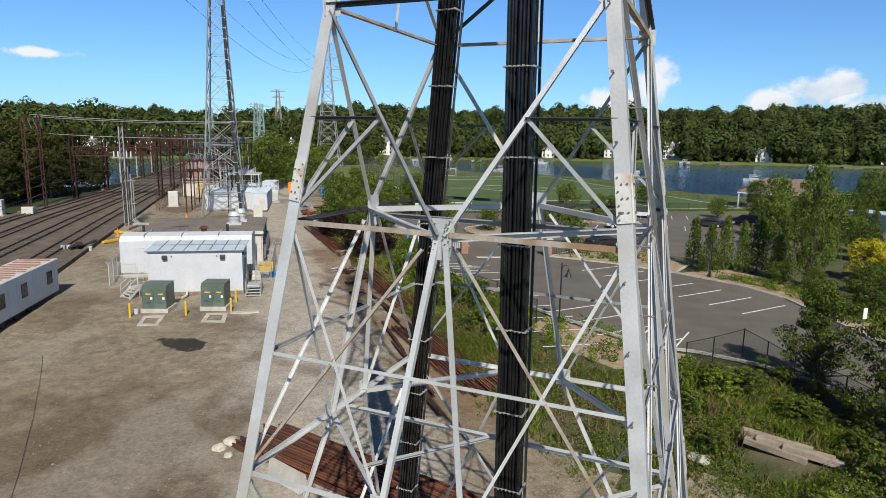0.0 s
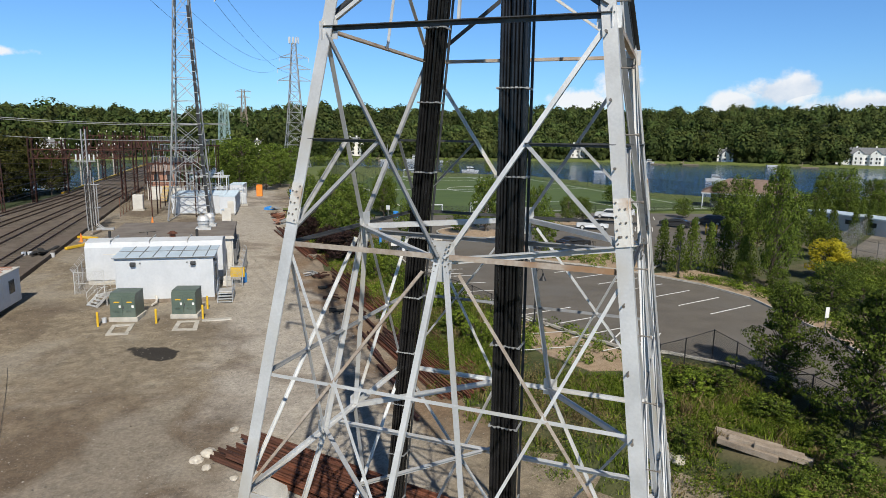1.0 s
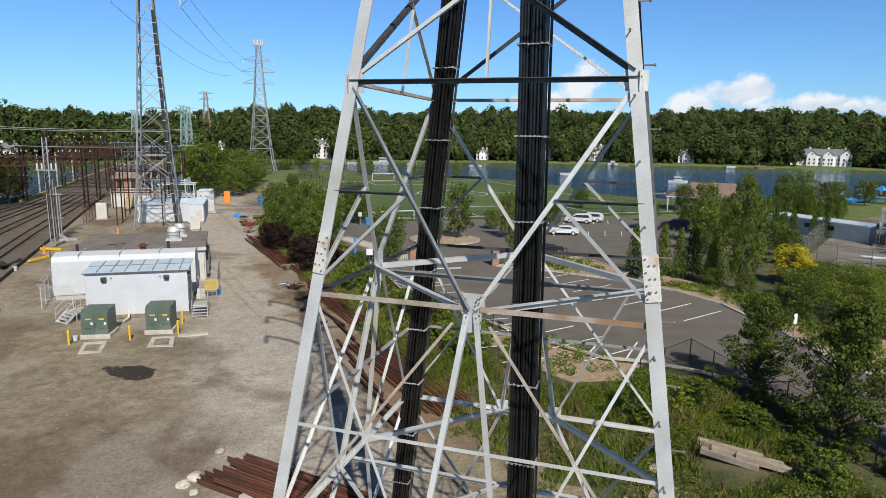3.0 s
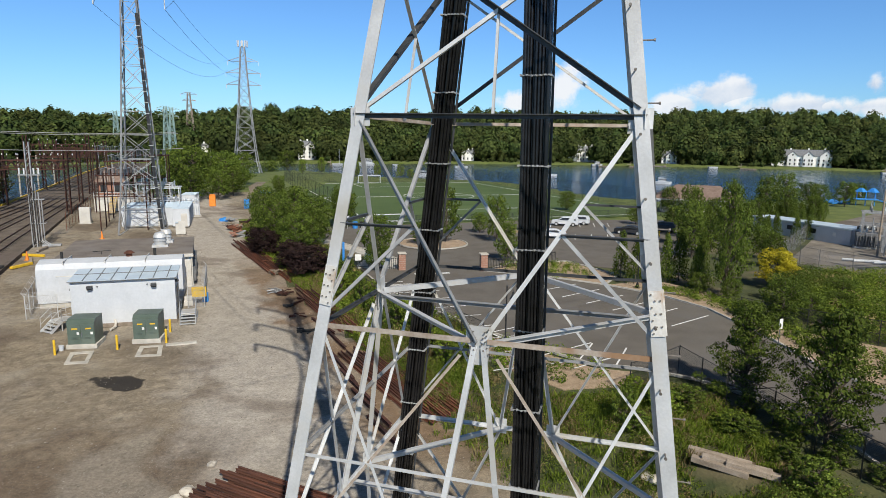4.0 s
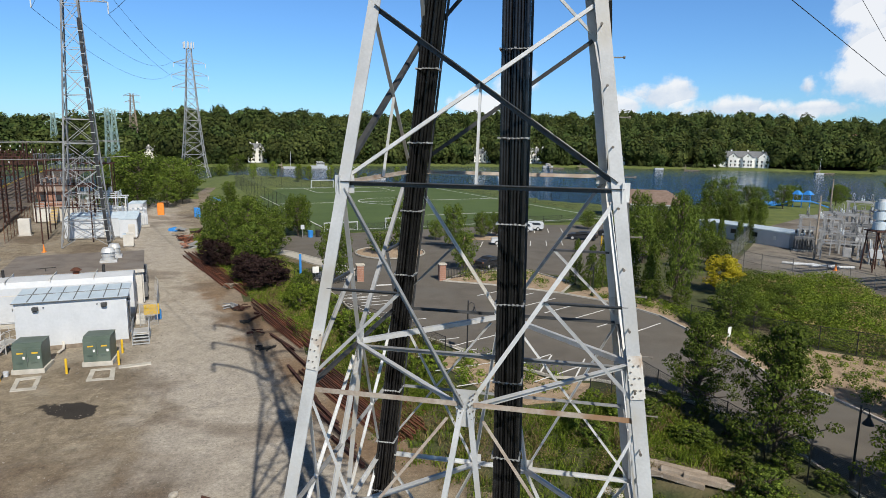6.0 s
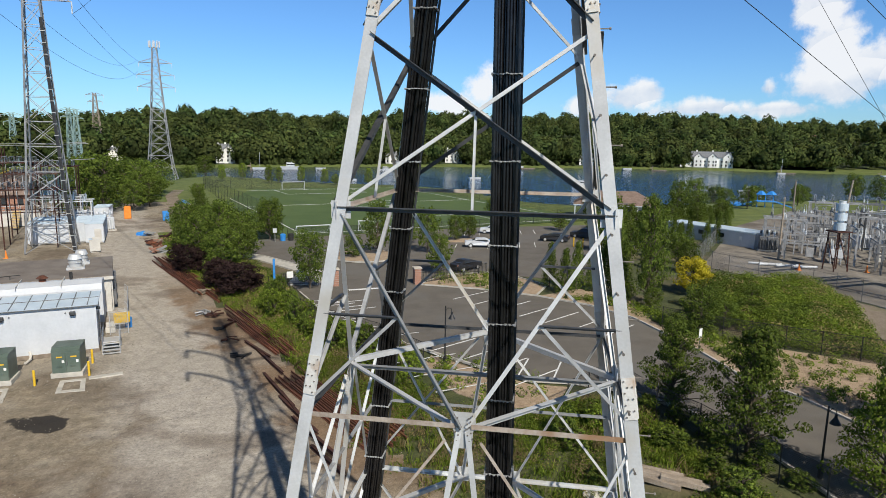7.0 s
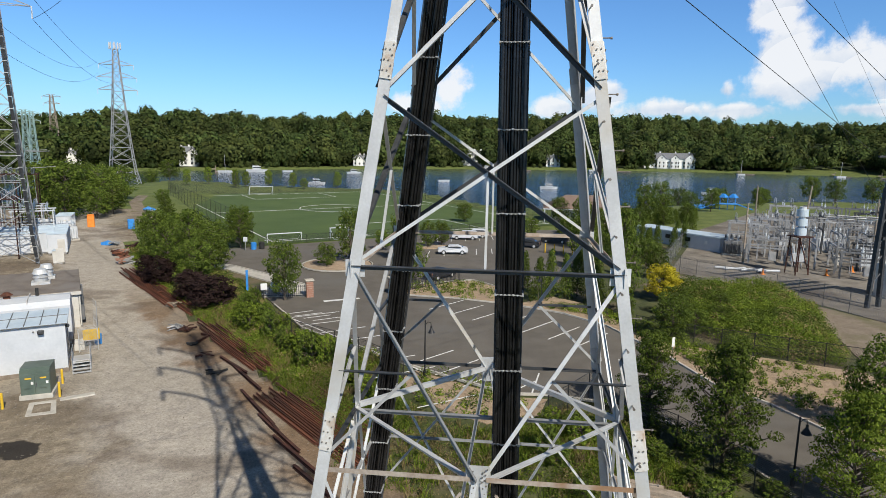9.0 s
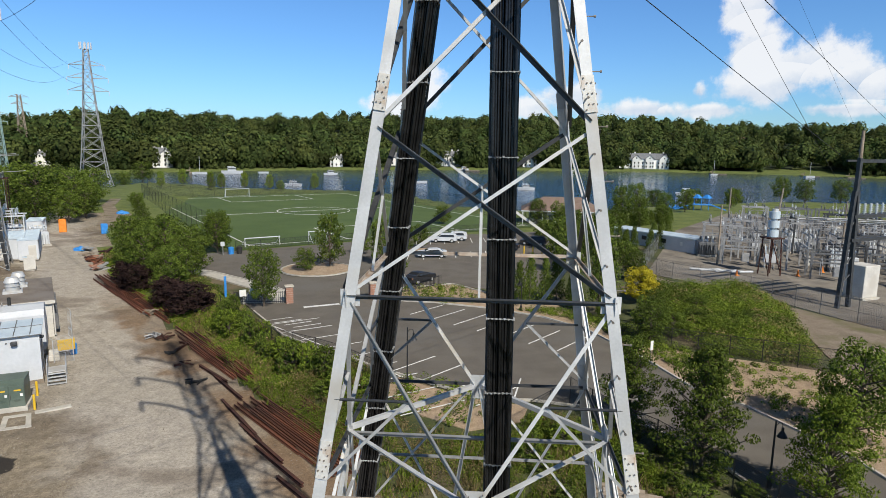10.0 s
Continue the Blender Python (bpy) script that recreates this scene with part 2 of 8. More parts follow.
M = dict(
    gravel=material("yard_gravel", (0.145, 0.115, 0.078), (0.335, 0.28, 0.20), 1.3, 0.95, bump=0.05, bump_scale=22, fine=0.55, third=(0.15, 0.12, 0.09), third_scale=0.12),
    earth=material("weedy_earth", (0.035, 0.05, 0.014), (0.095, 0.10, 0.035), 0.8, 0.95, bump=0.2, bump_scale=7, third=(0.15, 0.115, 0.07), third_scale=0.15),
    sand=material("sandy_earth", (0.22, 0.18, 0.125), (0.36, 0.30, 0.215), 0.8, 0.95, bump=0.08, bump_scale=12, third=(0.22, 0.20, 0.16), third_scale=0.3),
    grass=material("mown_grass", (0.075, 0.105, 0.02), (0.15, 0.18, 0.042), 0.3, 0.9, bump=0.1, bump_scale=6),
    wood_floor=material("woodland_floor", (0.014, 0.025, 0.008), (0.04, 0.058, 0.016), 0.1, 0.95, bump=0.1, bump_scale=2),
    mulch=material("bark_mulch", (0.27, 0.19, 0.12), (0.50, 0.38, 0.265), 2.5, 0.95, bump=0.2, bump_scale=18, fine=0.6),
    asphalt=material("asphalt", (0.108, 0.095, 0.078), (0.15, 0.134, 0.112), 0.5, 0.9, bump=0.03, bump_scale=30, third=(0.14, 0.13, 0.115), third_scale=0.12),
    turf=material("sports_turf", (0.054, 0.092, 0.018), (0.086, 0.128, 0.028), 0.12, 0.9, bump=0.03, bump_scale=9),
    paint=material("white_line_paint", (0.62, 0.62, 0.60), (0.80, 0.80, 0.78), 2.0, 0.7),
    concrete=material("concrete", (0.38, 0.36, 0.32), (0.56, 0.53, 0.47), 1.5, 0.9, bump=0.05, bump_scale=20),
    galv=material("galvanized_steel", (0.47, 0.48, 0.485), (0.63, 0.64, 0.645), 1.6, 0.55, 0.25, bump=0.006, bump_scale=25, fine=0.25, third=(0.47, 0.45, 0.41), third_scale=0.8, spread=0.12),
    streaked=material("streaked_steel_plate", (0.50, 0.49, 0.46), (0.66, 0.65, 0.62), 2.0, 0.65, 0.1, third=(0.36, 0.24, 0.15), third_scale=2.6, spread=0.1),
    galv_rust=material("rust_stained_steel", (0.30, 0.24, 0.19), (0.50, 0.44, 0.38), 2.2, 0.7, 0.15, third=(0.30, 0.18, 0.10), third_scale=1.2, spread=0.08),
    # dark steel; on the tower it also puts shade into the members' colour
    dark_and_shaded_steel=material("dark_steel_and_tower_shade", (0.035, 0.037, 0.04), (0.075, 0.077, 0.08), 3.0, 0.55, 0.2, spread=0.15),
    steel_grey=material("grey_steel", (0.11, 0.113, 0.118), (0.21, 0.215, 0.22), 2.0, 0.6, 0.3, spread=0.1),
    rust=material("rusty_steel", (0.085, 0.031, 0.018), (0.215, 0.078, 0.04), 2.0, 0.85, 0.1, bump=0.05, bump_scale=25, third=(0.07, 0.035, 0.025), third_scale=0.7, spread=0.3),
    dark_rust=material("dark_rusty_steel", (0.022, 0.010, 0.008), (0.085, 0.031, 0.020), 1.2, 0.85, 0.1, spread=0.3),
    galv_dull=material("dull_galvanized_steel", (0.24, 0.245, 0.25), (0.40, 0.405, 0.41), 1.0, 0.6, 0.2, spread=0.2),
    house_white=material("white_house_paint", (0.76, 0.76, 0.74), (0.84, 0.84, 0.82), 1.0, 0.7),
    dirt=material("brown_dirt", (0.15, 0.115, 0.08), (0.29, 0.24, 0.185), 0.7, 0.95, bump=0.15, bump_scale=9, fine=0.5, third=(0.14, 0.13, 0.06), third_scale=0.3),
    bolt=material("bolt_steel", (0.13, 0.115, 0.10), (0.26, 0.235, 0.21), 8.0, 0.6, 0.4),
    cable=material("black_cable_jacket", (0.005, 0.005, 0.0055), (0.016, 0.016, 0.017), 4.0, 0.27, spread=0.3),
    white=material("white_enamel", (0.50, 0.525, 0.555), (0.60, 0.622, 0.65), 0.6, 0.5, bump=0.01, bump_scale=5),
    offwhite=material("weathered_white_paint", (0.50, 0.48, 0.44), (0.64, 0.62, 0.57), 0.8, 0.65, third=(0.50, 0.47, 0.42), third_scale=0.5),
    blue_roof=material("pale_blue_metal_roof", (0.44, 0.53, 0.60), (0.56, 0.64, 0.70), 0.8, 0.45),
    brown_roof=material("brown_flat_roof", (0.14, 0.118, 0.10), (0.22, 0.19, 0.16), 0.6, 0.9, third=(0.20, 0.18, 0.16), third_scale=0.3),
    green_box=material("green_enamel", (0.075, 0.105, 0.085), (0.11, 0.145, 0.12), 1.0, 0.45, third=(0.14, 0.17, 0.14), third_scale=0.6),
    yellow=material("safety_yellow", (0.62, 0.38, 0.02), (0.75, 0.50, 0.04), 2.0, 0.5),
    orange=material("orange_plastic", (0.75, 0.20, 0.02), (0.85, 0.28, 0.04), 2.0, 0.5),
    blue=material("blue_plastic", (0.02, 0.18, 0.55), (0.05, 0.28, 0.68), 2.0, 0.5),
    dark=material("dark_rubber", (0.012, 0.012, 0.012), (0.03, 0.03, 0.03), 3.0, 0.8),
    black_metal=material("black_painted_metal", (0.012, 0.012, 0.013), (0.025, 0.025, 0.027), 3.0, 0.5),
    sleeper=material("oily_sleepers", (0.055, 0.044, 0.036), (0.115, 0.094, 0.078), 2.0, 0.9, bump=0.03, bump_scale=20, spread=0.2),
    timber=material("weathered_timber", (0.20, 0.16, 0.12), (0.36, 0.30, 0.24), 2.0, 0.9, bump=0.05, bump_scale=20, spread=0.2),
    bark=material("bark", (0.07, 0.055, 0.04), (0.15, 0.12, 0.09), 6.0, 0.95, bump=0.1, bump_scale=20),
    ballast=material("track_ballast", (0.085, 0.068, 0.053), (0.175, 0.143, 0.112), 0.6, 0.95, bump=0.15, bump_scale=12, third=(0.13, 0.10, 0.08), third_scale=0.08),
    rail=material("rail_steel", (0.06, 0.036, 0.026), (0.12, 0.075, 0.055), 1.0, 0.55, 0.4),
    brick=material("reddish_brick", (0.26, 0.13, 0.09), (0.36, 0.19, 0.13), 4.0, 0.9),
    stone=material("pale_stone", (0.42, 0.38, 0.32), (0.60, 0.55, 0.47), 1.5, 0.9, bump=0.1, bump_scale=8, spread=0.2),
    glass_dark=material("dark_window_glass", (0.02, 0.025, 0.03), (0.05, 0.055, 0.06), 1.0, 0.12),
    shingle=material("brown_shingles", (0.14, 0.095, 0.075), (0.22, 0.16, 0.13), 1.5, 0.9, spread=0.1),
    grey_roof=material("grey_shingles", (0.13, 0.14, 0.15), (0.22, 0.23, 0.25), 1.0, 0.9),
    aqua=material("aqua_paint", (0.24, 0.36, 0.34), (0.32, 0.44, 0.42), 2.0, 0.6),
    porcelain=material("grey_porcelain", (0.55, 0.58, 0.60), (0.70, 0.73, 0.75), 3.0, 0.25),
    leaf=leaf_material("tree_leaves", (0.025, 0.047, 0.008), (0.158, 0.210, 0.034), 0.2),
    leaf_light=leaf_material("bright_leaves", (0.060, 0.103, 0.012), (0.235, 0.300, 0.040), 0.28),
    leaf_yellow=leaf_material("yellow_leaves", (0.28, 0.25, 0.02), (0.50, 0.42, 0.03)),
    leaf_purple=leaf_material("purple_leaves", (0.020, 0.012, 0.012), (0.052, 0.031, 0.027)),
    leaf_dry=leaf_material("dry_grass", (0.18, 0.14, 0.062), (0.36, 0.28, 0.135)),
    leaf_brown=leaf_material("olive_brown_leaves", (0.022, 0.03, 0.008), (0.082, 0.08, 0.02)),
    # darker leaf colour that stands for the shade within the crowns
    far_core_shade=leaf_material("distant_crown_shade", (0.022, 0.037, 0.011), (0.058, 0.080, 0.022), 0.05, 0.5, 0.085, 0.9),
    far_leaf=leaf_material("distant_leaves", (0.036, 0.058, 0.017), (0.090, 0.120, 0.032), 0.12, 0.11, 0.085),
)


def yard_marks(m):
    """The pale worn track, the brown loose dirt and an oil stain of the yard, over its gravel."""
    n, l = m.node_tree.nodes, m.node_tree.links
    b = n["Principled BSDF"]
    base = b.inputs["Base Color"].links[0].from_socket
    tc, noi, speck = n.new("ShaderNodeTexCoord"), n.new("ShaderNodeTexNoise"), n.new("ShaderNodeTexVoronoi")
    noi.inputs["Scale"].default_value, noi.inputs["Detail"].default_value = 0.35, 7
    speck.inputs["Scale"].default_value = 9.0
    sep = n.new("ShaderNodeSeparateXYZ")
    for t in (noi, speck):
        l.new(tc.outputs["Object"], t.inputs["Vector"])
    l.new(tc.outputs["Object"], sep.inputs[0])

    def mt(op, a, c=None):
        q = n.new("ShaderNodeMath")
        q.operation = op
        for i, v in enumerate((a, c)):
            if isinstance(v, (int, float)):
                q.inputs[i].default_value = v
            elif v is not None:
                l.new(v, q.inputs[i])
        return q.outputs[0]

    def step(v, lo, hi):
        q = n.new("ShaderNodeMapRange")
        q.interpolation_type = "SMOOTHSTEP"
        q.inputs["From Min"].default_value, q.inputs["From Max"].default_value = lo, hi
        l.new(v, q.inputs["Value"])
        return q.outputs[0]

    def over(col, fac, c):
        q = n.new("ShaderNodeMix")
        q.data_type = "RGBA"
        l.new(fac, q.inputs[0])
        l.new(col, q.inputs[6])
        q.inputs[7].default_value = (*c, 1)
        return q.outputs[2]

    wob = mt("MULTIPLY", mt("SUBTRACT", noi.outputs["Fac"], 0.5), 9.0)
    across = mt("SUBTRACT", mt("ADD", mt("MULTIPLY", sep.outputs[0], 0.924), mt("MULTIPLY", sep.outputs[1], 0.382)), 6.9)
    near = mt("ADD", mt("ABSOLUTE", across), wob)
    track = mt("MULTIPLY", mt("SUBTRACT", 1.0, step(near, 2.6, 7.0)), 0.85)
    east = step(mt("ADD", sep.outputs[0], wob), -7.0, 1.0)
    near_y = mt("SUBTRACT", 1.0, step(mt("ADD", sep.outputs[1], mt("MULTIPLY", wob, 2.0)), 26.0, 46.0))
    dirt = mt("MULTIPLY", mt("MULTIPLY", near_y, mt("SUBTRACT", 1.0, east)), 0.7)
    dx, dy = mt("DIVIDE", mt("ADD", sep.outputs[0], 20.8), 1.5), mt("DIVIDE", mt("SUBTRACT", sep.outputs[1], 44.95), 1.2)
    spot = mt("ADD", mt("SQRT", mt("ADD", mt("MULTIPLY", dx, dx), mt("MULTIPLY", dy, dy))), mt("MULTIPLY", wob, 0.6))
    oil = mt("MULTIPLY", mt("SUBTRACT", 1.0, step(spot, 0.75, 1.0)), 0.96)
    stones = mt("MULTIPLY", mt("LESS_THAN", speck.outputs["Distance"], 0.16), 0.35)
    col = over(base, dirt, (0.165, 0.113, 0.07))
    bx, by = mt("DIVIDE", mt("ADD", sep.outputs[0], 14.0), 11.0), mt("DIVIDE", mt("SUBTRACT", sep.outputs[1], 32.0), 8.5)
    loose = mt("ADD", mt("SQRT", mt("ADD", mt("MULTIPLY", bx, bx), mt("MULTIPLY", by, by))), mt("MULTIPLY", wob, 0.22))
    col = over(col, mt("MULTIPLY", mt("SUBTRACT", 1.0, step(loose, 0.6, 1.1)), 0.7), (0.115, 0.082, 0.053))
    col = over(col, track, (0.42, 0.38, 0.325))
    bank = mt("SUBTRACT", mt("ADD", mt("MULTIPLY", sep.outputs[0], 0.894), mt("MULTIPLY", sep.outputs[1], 0.447)), 12.6)
    col = over(col, mt("MULTIPLY", mt("MULTIPLY", step(mt("ADD", bank, mt("MULTIPLY", wob, 0.8)), 0.6, 2.6), mt("SUBTRACT", step(sep.outputs[1], 33.0, 39.0), step(sep.outputs[1], 72.0, 88.0))), 0.92), (0.20, 0.132, 0.078))
    col = over(col, stones, (0.50, 0.47, 0.42))
    big = n.new("ShaderNodeTexNoise")
    big.inputs["Scale"].default_value, big.inputs["Detail"].default_value, big.inputs["Distortion"].default_value = 0.11, 6, 0.6
    l.new(tc.outputs["Object"], big.inputs["Vector"])
    col = over(col, mt("MULTIPLY", step(big.outputs["Fac"], 0.5, 0.6), 0.5), (0.33, 0.295, 0.24))
    col = over(col, mt("MULTIPLY", mt("SUBTRACT", 1.0, step(big.outputs["Fac"], 0.36, 0.46)), 0.5), (0.10, 0.068, 0.043))
    grit, grit2 = n.new("ShaderNodeTexNoise"), n.new("ShaderNodeTexNoise")
    for q, sc in ((grit, 5.5), (grit2, 1.1)):
        q.inputs["Scale"].default_value, q.inputs["Detail"].default_value, q.inputs["Roughness"].default_value = sc, 8, 0.75
        l.new(tc.outputs["Object"], q.inputs["Vector"])
    gain = n.new("ShaderNodeMapRange")
    gain.inputs["From Min"].default_value, gain.inputs["From Max"].default_value = 0.34, 0.66
    gain.inputs["To Min"].default_value, gain.inputs["To Max"].default_value = 0.48, 1.44
    l.new(mt("ADD", mt("MULTIPLY", grit.outputs["Fac"], 0.6), mt("MULTIPLY", grit2.outputs["Fac"], 0.4)), gain.inputs["Value"])
    hsv = n.new("ShaderNodeHueSaturation")
    l.new(gain.outputs[0], hsv.inputs["Value"])
    l.new(col, hsv.inputs["Color"])
    col = hsv.outputs["Color"]
    col = over(col, oil, (0.022, 0.018, 0.014))
    l.new(col, b.inputs["Base Color"])


yard_marks(M["gravel"])


# ---- building tools ----
def link(name, bm, mat, smooth=False):
    me = bpy.data.meshes.new(name)
    bm.to_mesh(me)
    bm.free()
    for m in (mat if isinstance(mat, (list, tuple)) else [mat]):
        me.materials.append(m)
    if smooth:
        me.shade_smooth()
    return new(name, me)


def part(name, bm, mat, parent, label="", smooth=False):
    """One mesh under a thing or a part; the mesh is given in the parent's own coordinates."""
    ob = link(name, bm, mat, smooth)
    ob.parent = parent
    if label:
        ob["label"] = label
    return ob


def thing(name, label, category, m=None, group="", kind=""):
    ob = new(name)
    ob.empty_display_size = 0.2
    if m is not None:
        ob.matrix_world = m
    return tagged(ob, label, category, group, kind)


def box(bm, c, s, m=None, bevel=0.0, mi=0):
    """A box of centre c and size s, in the frame m."""
    t = Matrix.Translation(c) @ Matrix.Diagonal((*s, 1))
    r = bmesh.ops.create_cube(bm, size=1, matrix=(m @ t) if m else t)
    fs = list({f for v in r["verts"] for f in v.link_faces})
    for f in fs:
        f.material_index = mi
    if bevel:
        es = list({e for f in fs for e in f.edges})
        bmesh.ops.bevel(bm, geom=es, offset=bevel, segments=1, affect="EDGES", profile=0.5)
    return bm


def B():
    return bmesh.new()


def frame_of(p, q, up=(0, 0, 1)):
    """A frame at p whose z runs to q and whose y is nearest to up."""
    p, q, up = Vector(p), Vector(q), Vector(up)
    d = (q - p).normalized()
    if abs(d.dot(up.normalized())) > 0.999:
        up = Vector((0, 1, 0))
    x = up.cross(d).normalized()
    y = d.cross(x)
    return Matrix.Translation(p) @ Matrix((x, y, d)).transposed().to_4x4(), (q - p).length


def bar(bm, p, q, w, h=None, up=(0, 0, 1), mi=0):
    m, n = frame_of(p, q, up)
    return box(bm, (0, 0, n / 2), (w, h or w, n), m, mi=mi)


def angle(bm, p, q, w, t, up=(0, 0, 1), side=1):
    """An L-section from p to q: one flange across `up`, the other along it."""
    m, n = frame_of(p, q, up)
    box(bm, (0, 0, n / 2), (w, t, n), m)
    box(bm, (side * (w - t) / 2, -(w + t) / 2 + t * 0.02, n / 2), (t, w, n), m)
    return bm


def rod(bm, p, q, r, seg=8, r2=None, caps=True):
    m, n = frame_of(p, q)
    bmesh.ops.create_cone(bm, cap_ends=caps, segments=seg, radius1=r, radius2=r if r2 is None else r2, depth=n, matrix=m @ Matrix.Translation((0, 0, n / 2)))
    return bm


def tube(bm, pts, r, seg=6):
    """One bent pipe of radius r along the points."""
    pts = [Vector(p) for p in pts]
    rings = []
    for i, p in enumerate(pts):
        d = (pts[min(i + 1, len(pts) - 1)] - pts[max(i - 1, 0)]).normalized()
        x = d.cross(Vector((0.31, 0.87, 0.39))).normalized()
        y = d.cross(x)
        rings.append([bm.verts.new(p + (x * math.cos(2 * math.pi * k / seg) + y * math.sin(2 * math.pi * k / seg)) * r) for k in range(seg)])
    for a, b in zip(rings, rings[1:]):
        for k in range(seg):
            bm.faces.new((a[k], a[(k + 1) % seg], b[(k + 1) % seg], b[k]))
    bm.faces.new(rings[0][::-1]), bm.faces.new(rings[-1])
    bmesh.ops.recalc_face_normals(bm, faces=bm.faces)
    return bm


def smooth01(a, b, v):
    k = max(0.0, min(1.0, (v - a) / (b - a)))
    return k * k * (3 - 2 * k)


def lerp_table(v, table):
    if v <= table[0][0]:
        return table[0][1]
    for (a, fa), (b, fb) in zip(table, table[1:]):
        if v <= b:
            return fa + (fb - fa) * (v - a) / (b - a)
    return table[-1][1]


# ---- the lie of the land ----
UPPER, WATER = 2.7, 0.0
EDGE = [(-40, 22), (5, 13), (20, 10.5), (30, 7.5), (35, 3.5), (40, 0), (50, -5), (66, -12.5), (90, -26), (110, -33), (150, -40)]
SHORE = [(-400, 150), (-200, 140), (-110, 129), (-98, 132), (-90, 143), (-82, 176), (-74, 222), (-62, 290), (-52, 273), (-24, 259), (4, 248), (18, 243), (34, 224), (46, 178), (60, 167), (85, 171), (115, 181), (160, 190), (200, 172), (300, 130), (700, 40)]


def yard_z(x, y):
    return 0.0251 * (max(-30, min(y, 150)) - 12.96) - 0.0028 * max(-80, min(x, 40))


def bearing(x, y):
    return math.degrees(math.atan2(x, y - 5)), math.hypot(x, y - 5)


def far_shore(b):
    return lerp_table(b, [(-90, 330), (-45, 360), (-25, 420), (-8, 445), (0, 470), (20, 520), (32, 552), (45, 566), (60, 520), (90, 420)])


def land_z(x, y):
    low = yard_z(x, y)
    z = low + (UPPER - low) * smooth01(0, 7, x - lerp_table(y, EDGE))
    b, r = bearing(x, y)
    if y > 20 and abs(b) < 100:
        z = z + (-2.0 - z) * smooth01(-5, 5, y - lerp_table(x, SHORE))
        f = far_shore(b)
        z = z + (1.5 - z) * smooth01(-6, 6, r - f)
        z += (lerp_table(b, [(-60, 13), (-30, 17), (-20, 23), (-12, 28), (10, 33), (30, 36), (38, 31), (46, 26)]) + 2 * math.sin(b * 0.3)) * smooth01(25, 250, r - f)
    return z
# ---- ground, water and pavements ----
def make_ground():
    radii, r = [0.0], 0.0
    while r < 4600:
        r += 1.0 if r < 95 else max(1.0, r * 0.018)
        radii.append(r)
    n = 270
    verts, faces, mats = [(0, 20, land_z(0, 20))], [], []
    for r in radii[1:]:
        for k in range(n):
            a = 2 * math.pi * k / n
            x, y = r * math.sin(a), 20 + r * math.cos(a)
            z = land_z(x, y)
            if r < 120:
                z += 0.05 * noise.noise((x * 0.35, y * 0.35, 0)) + 0.02 * noise.noise((x * 1.3, y * 1.3, 3))
            verts.append((x, y, z))

    def zone(x, y):
        e = x - lerp_table(y, EDGE) + 1.2 * noise.noise((x * 0.3, y * 0.3, 7))
        b, r = bearing(x, y)
        if r > far_shore(b) - 8 and y > 100:
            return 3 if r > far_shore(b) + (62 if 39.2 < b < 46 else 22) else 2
        if r > 700:
            return 3
        if y < 31 and 0 < e < 4 and y > 18:
            return 4
        if e < 0:
            # unseen ground behind the camera, added as darker earth to cut bounced light
            if y < 2:
                return 1
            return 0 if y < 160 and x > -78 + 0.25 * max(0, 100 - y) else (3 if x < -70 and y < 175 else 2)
        if y > 110:
            return 2
        return 1

    for i in range(len(radii) - 1):
        for k in range(n):
            k2 = (k + 1) % n
            if i == 0:
                f = (0, 1 + k2, 1 + k)
            else:
                a, b = 1 + (i - 1) * n, 1 + i * n
                f = (a + k, a + k2, b + k2, b + k)
            faces.append(f)
            c = verts[f[0]], verts[f[-2]]
            mats.append(zone((c[0][0] + c[1][0]) / 2, (c[0][1] + c[1][1]) / 2))
    me = bpy.data.meshes.new("ground")
    me.from_pydata(verts, [], faces)
    for m in ("gravel", "earth", "grass", "wood_floor", "sand"):
        me.materials.append(M[m])
    me.polygons.foreach_set("material_index", mats)
    me.shade_smooth()
    return tagged(new("ground", me), "gravel yard with sandy and weedy ground around it", "ground", kind="structure")


make_ground()


def flat(name, outline, z, mat, label, category, thick=0.12, kind="structure", drape=False):
    """A slab with the given outline; its top lies at z, or follows the yard."""
    bm = B()
    top = [bm.verts.new((x, y, (yard_z(x, y) + z) if drape else z)) for x, y in outline]
    f = bm.faces.new(top)
    if f.normal.z < 0:
        f.normal_update()
    bm.normal_update()
    if f.normal.z < 0:
        f.normal_flip()
    r = bmesh.ops.extrude_face_region(bm, geom=[f])
    bmesh.ops.translate(bm, verts=[v for v in r["geom"] if isinstance(v, bmesh.types.BMVert)], vec=(0, 0, -thick))
    bmesh.ops.recalc_face_normals(bm, faces=bm.faces)
    if len(outline) > 4:
        bmesh.ops.triangulate(bm, faces=[q for q in bm.faces if len(q.verts) > 4])
    return tagged(link(name, bm, mat), label, category, kind=kind)


water_mat = bpy.data.materials.new("river_water")
water_mat.use_nodes = True
wnt = water_mat.node_tree
wb = wnt.nodes["Principled BSDF"]
wb.inputs["Base Color"].default_value, wb.inputs["Roughness"].default_value = (0.008, 0.028, 0.045, 1), 0.05
wt, wv, wbp = wnt.nodes.new("ShaderNodeTexCoord"), wnt.nodes.new("ShaderNodeTexNoise"), wnt.nodes.new("ShaderNodeBump")
wv.inputs["Scale"].default_value, wv.inputs["Detail"].default_value = 0.8, 6
wbp.inputs["Strength"].default_value, wbp.inputs["Distance"].default_value = 0.5, 1.0
wnt.links.new(wt.outputs["Object"], wv.inputs["Vector"])
wnt.links.new(wv.outputs["Fac"], wbp.inputs["Height"])
wnt.links.new(wbp.outputs["Normal"], wb.inputs["Normal"])
bm = B()
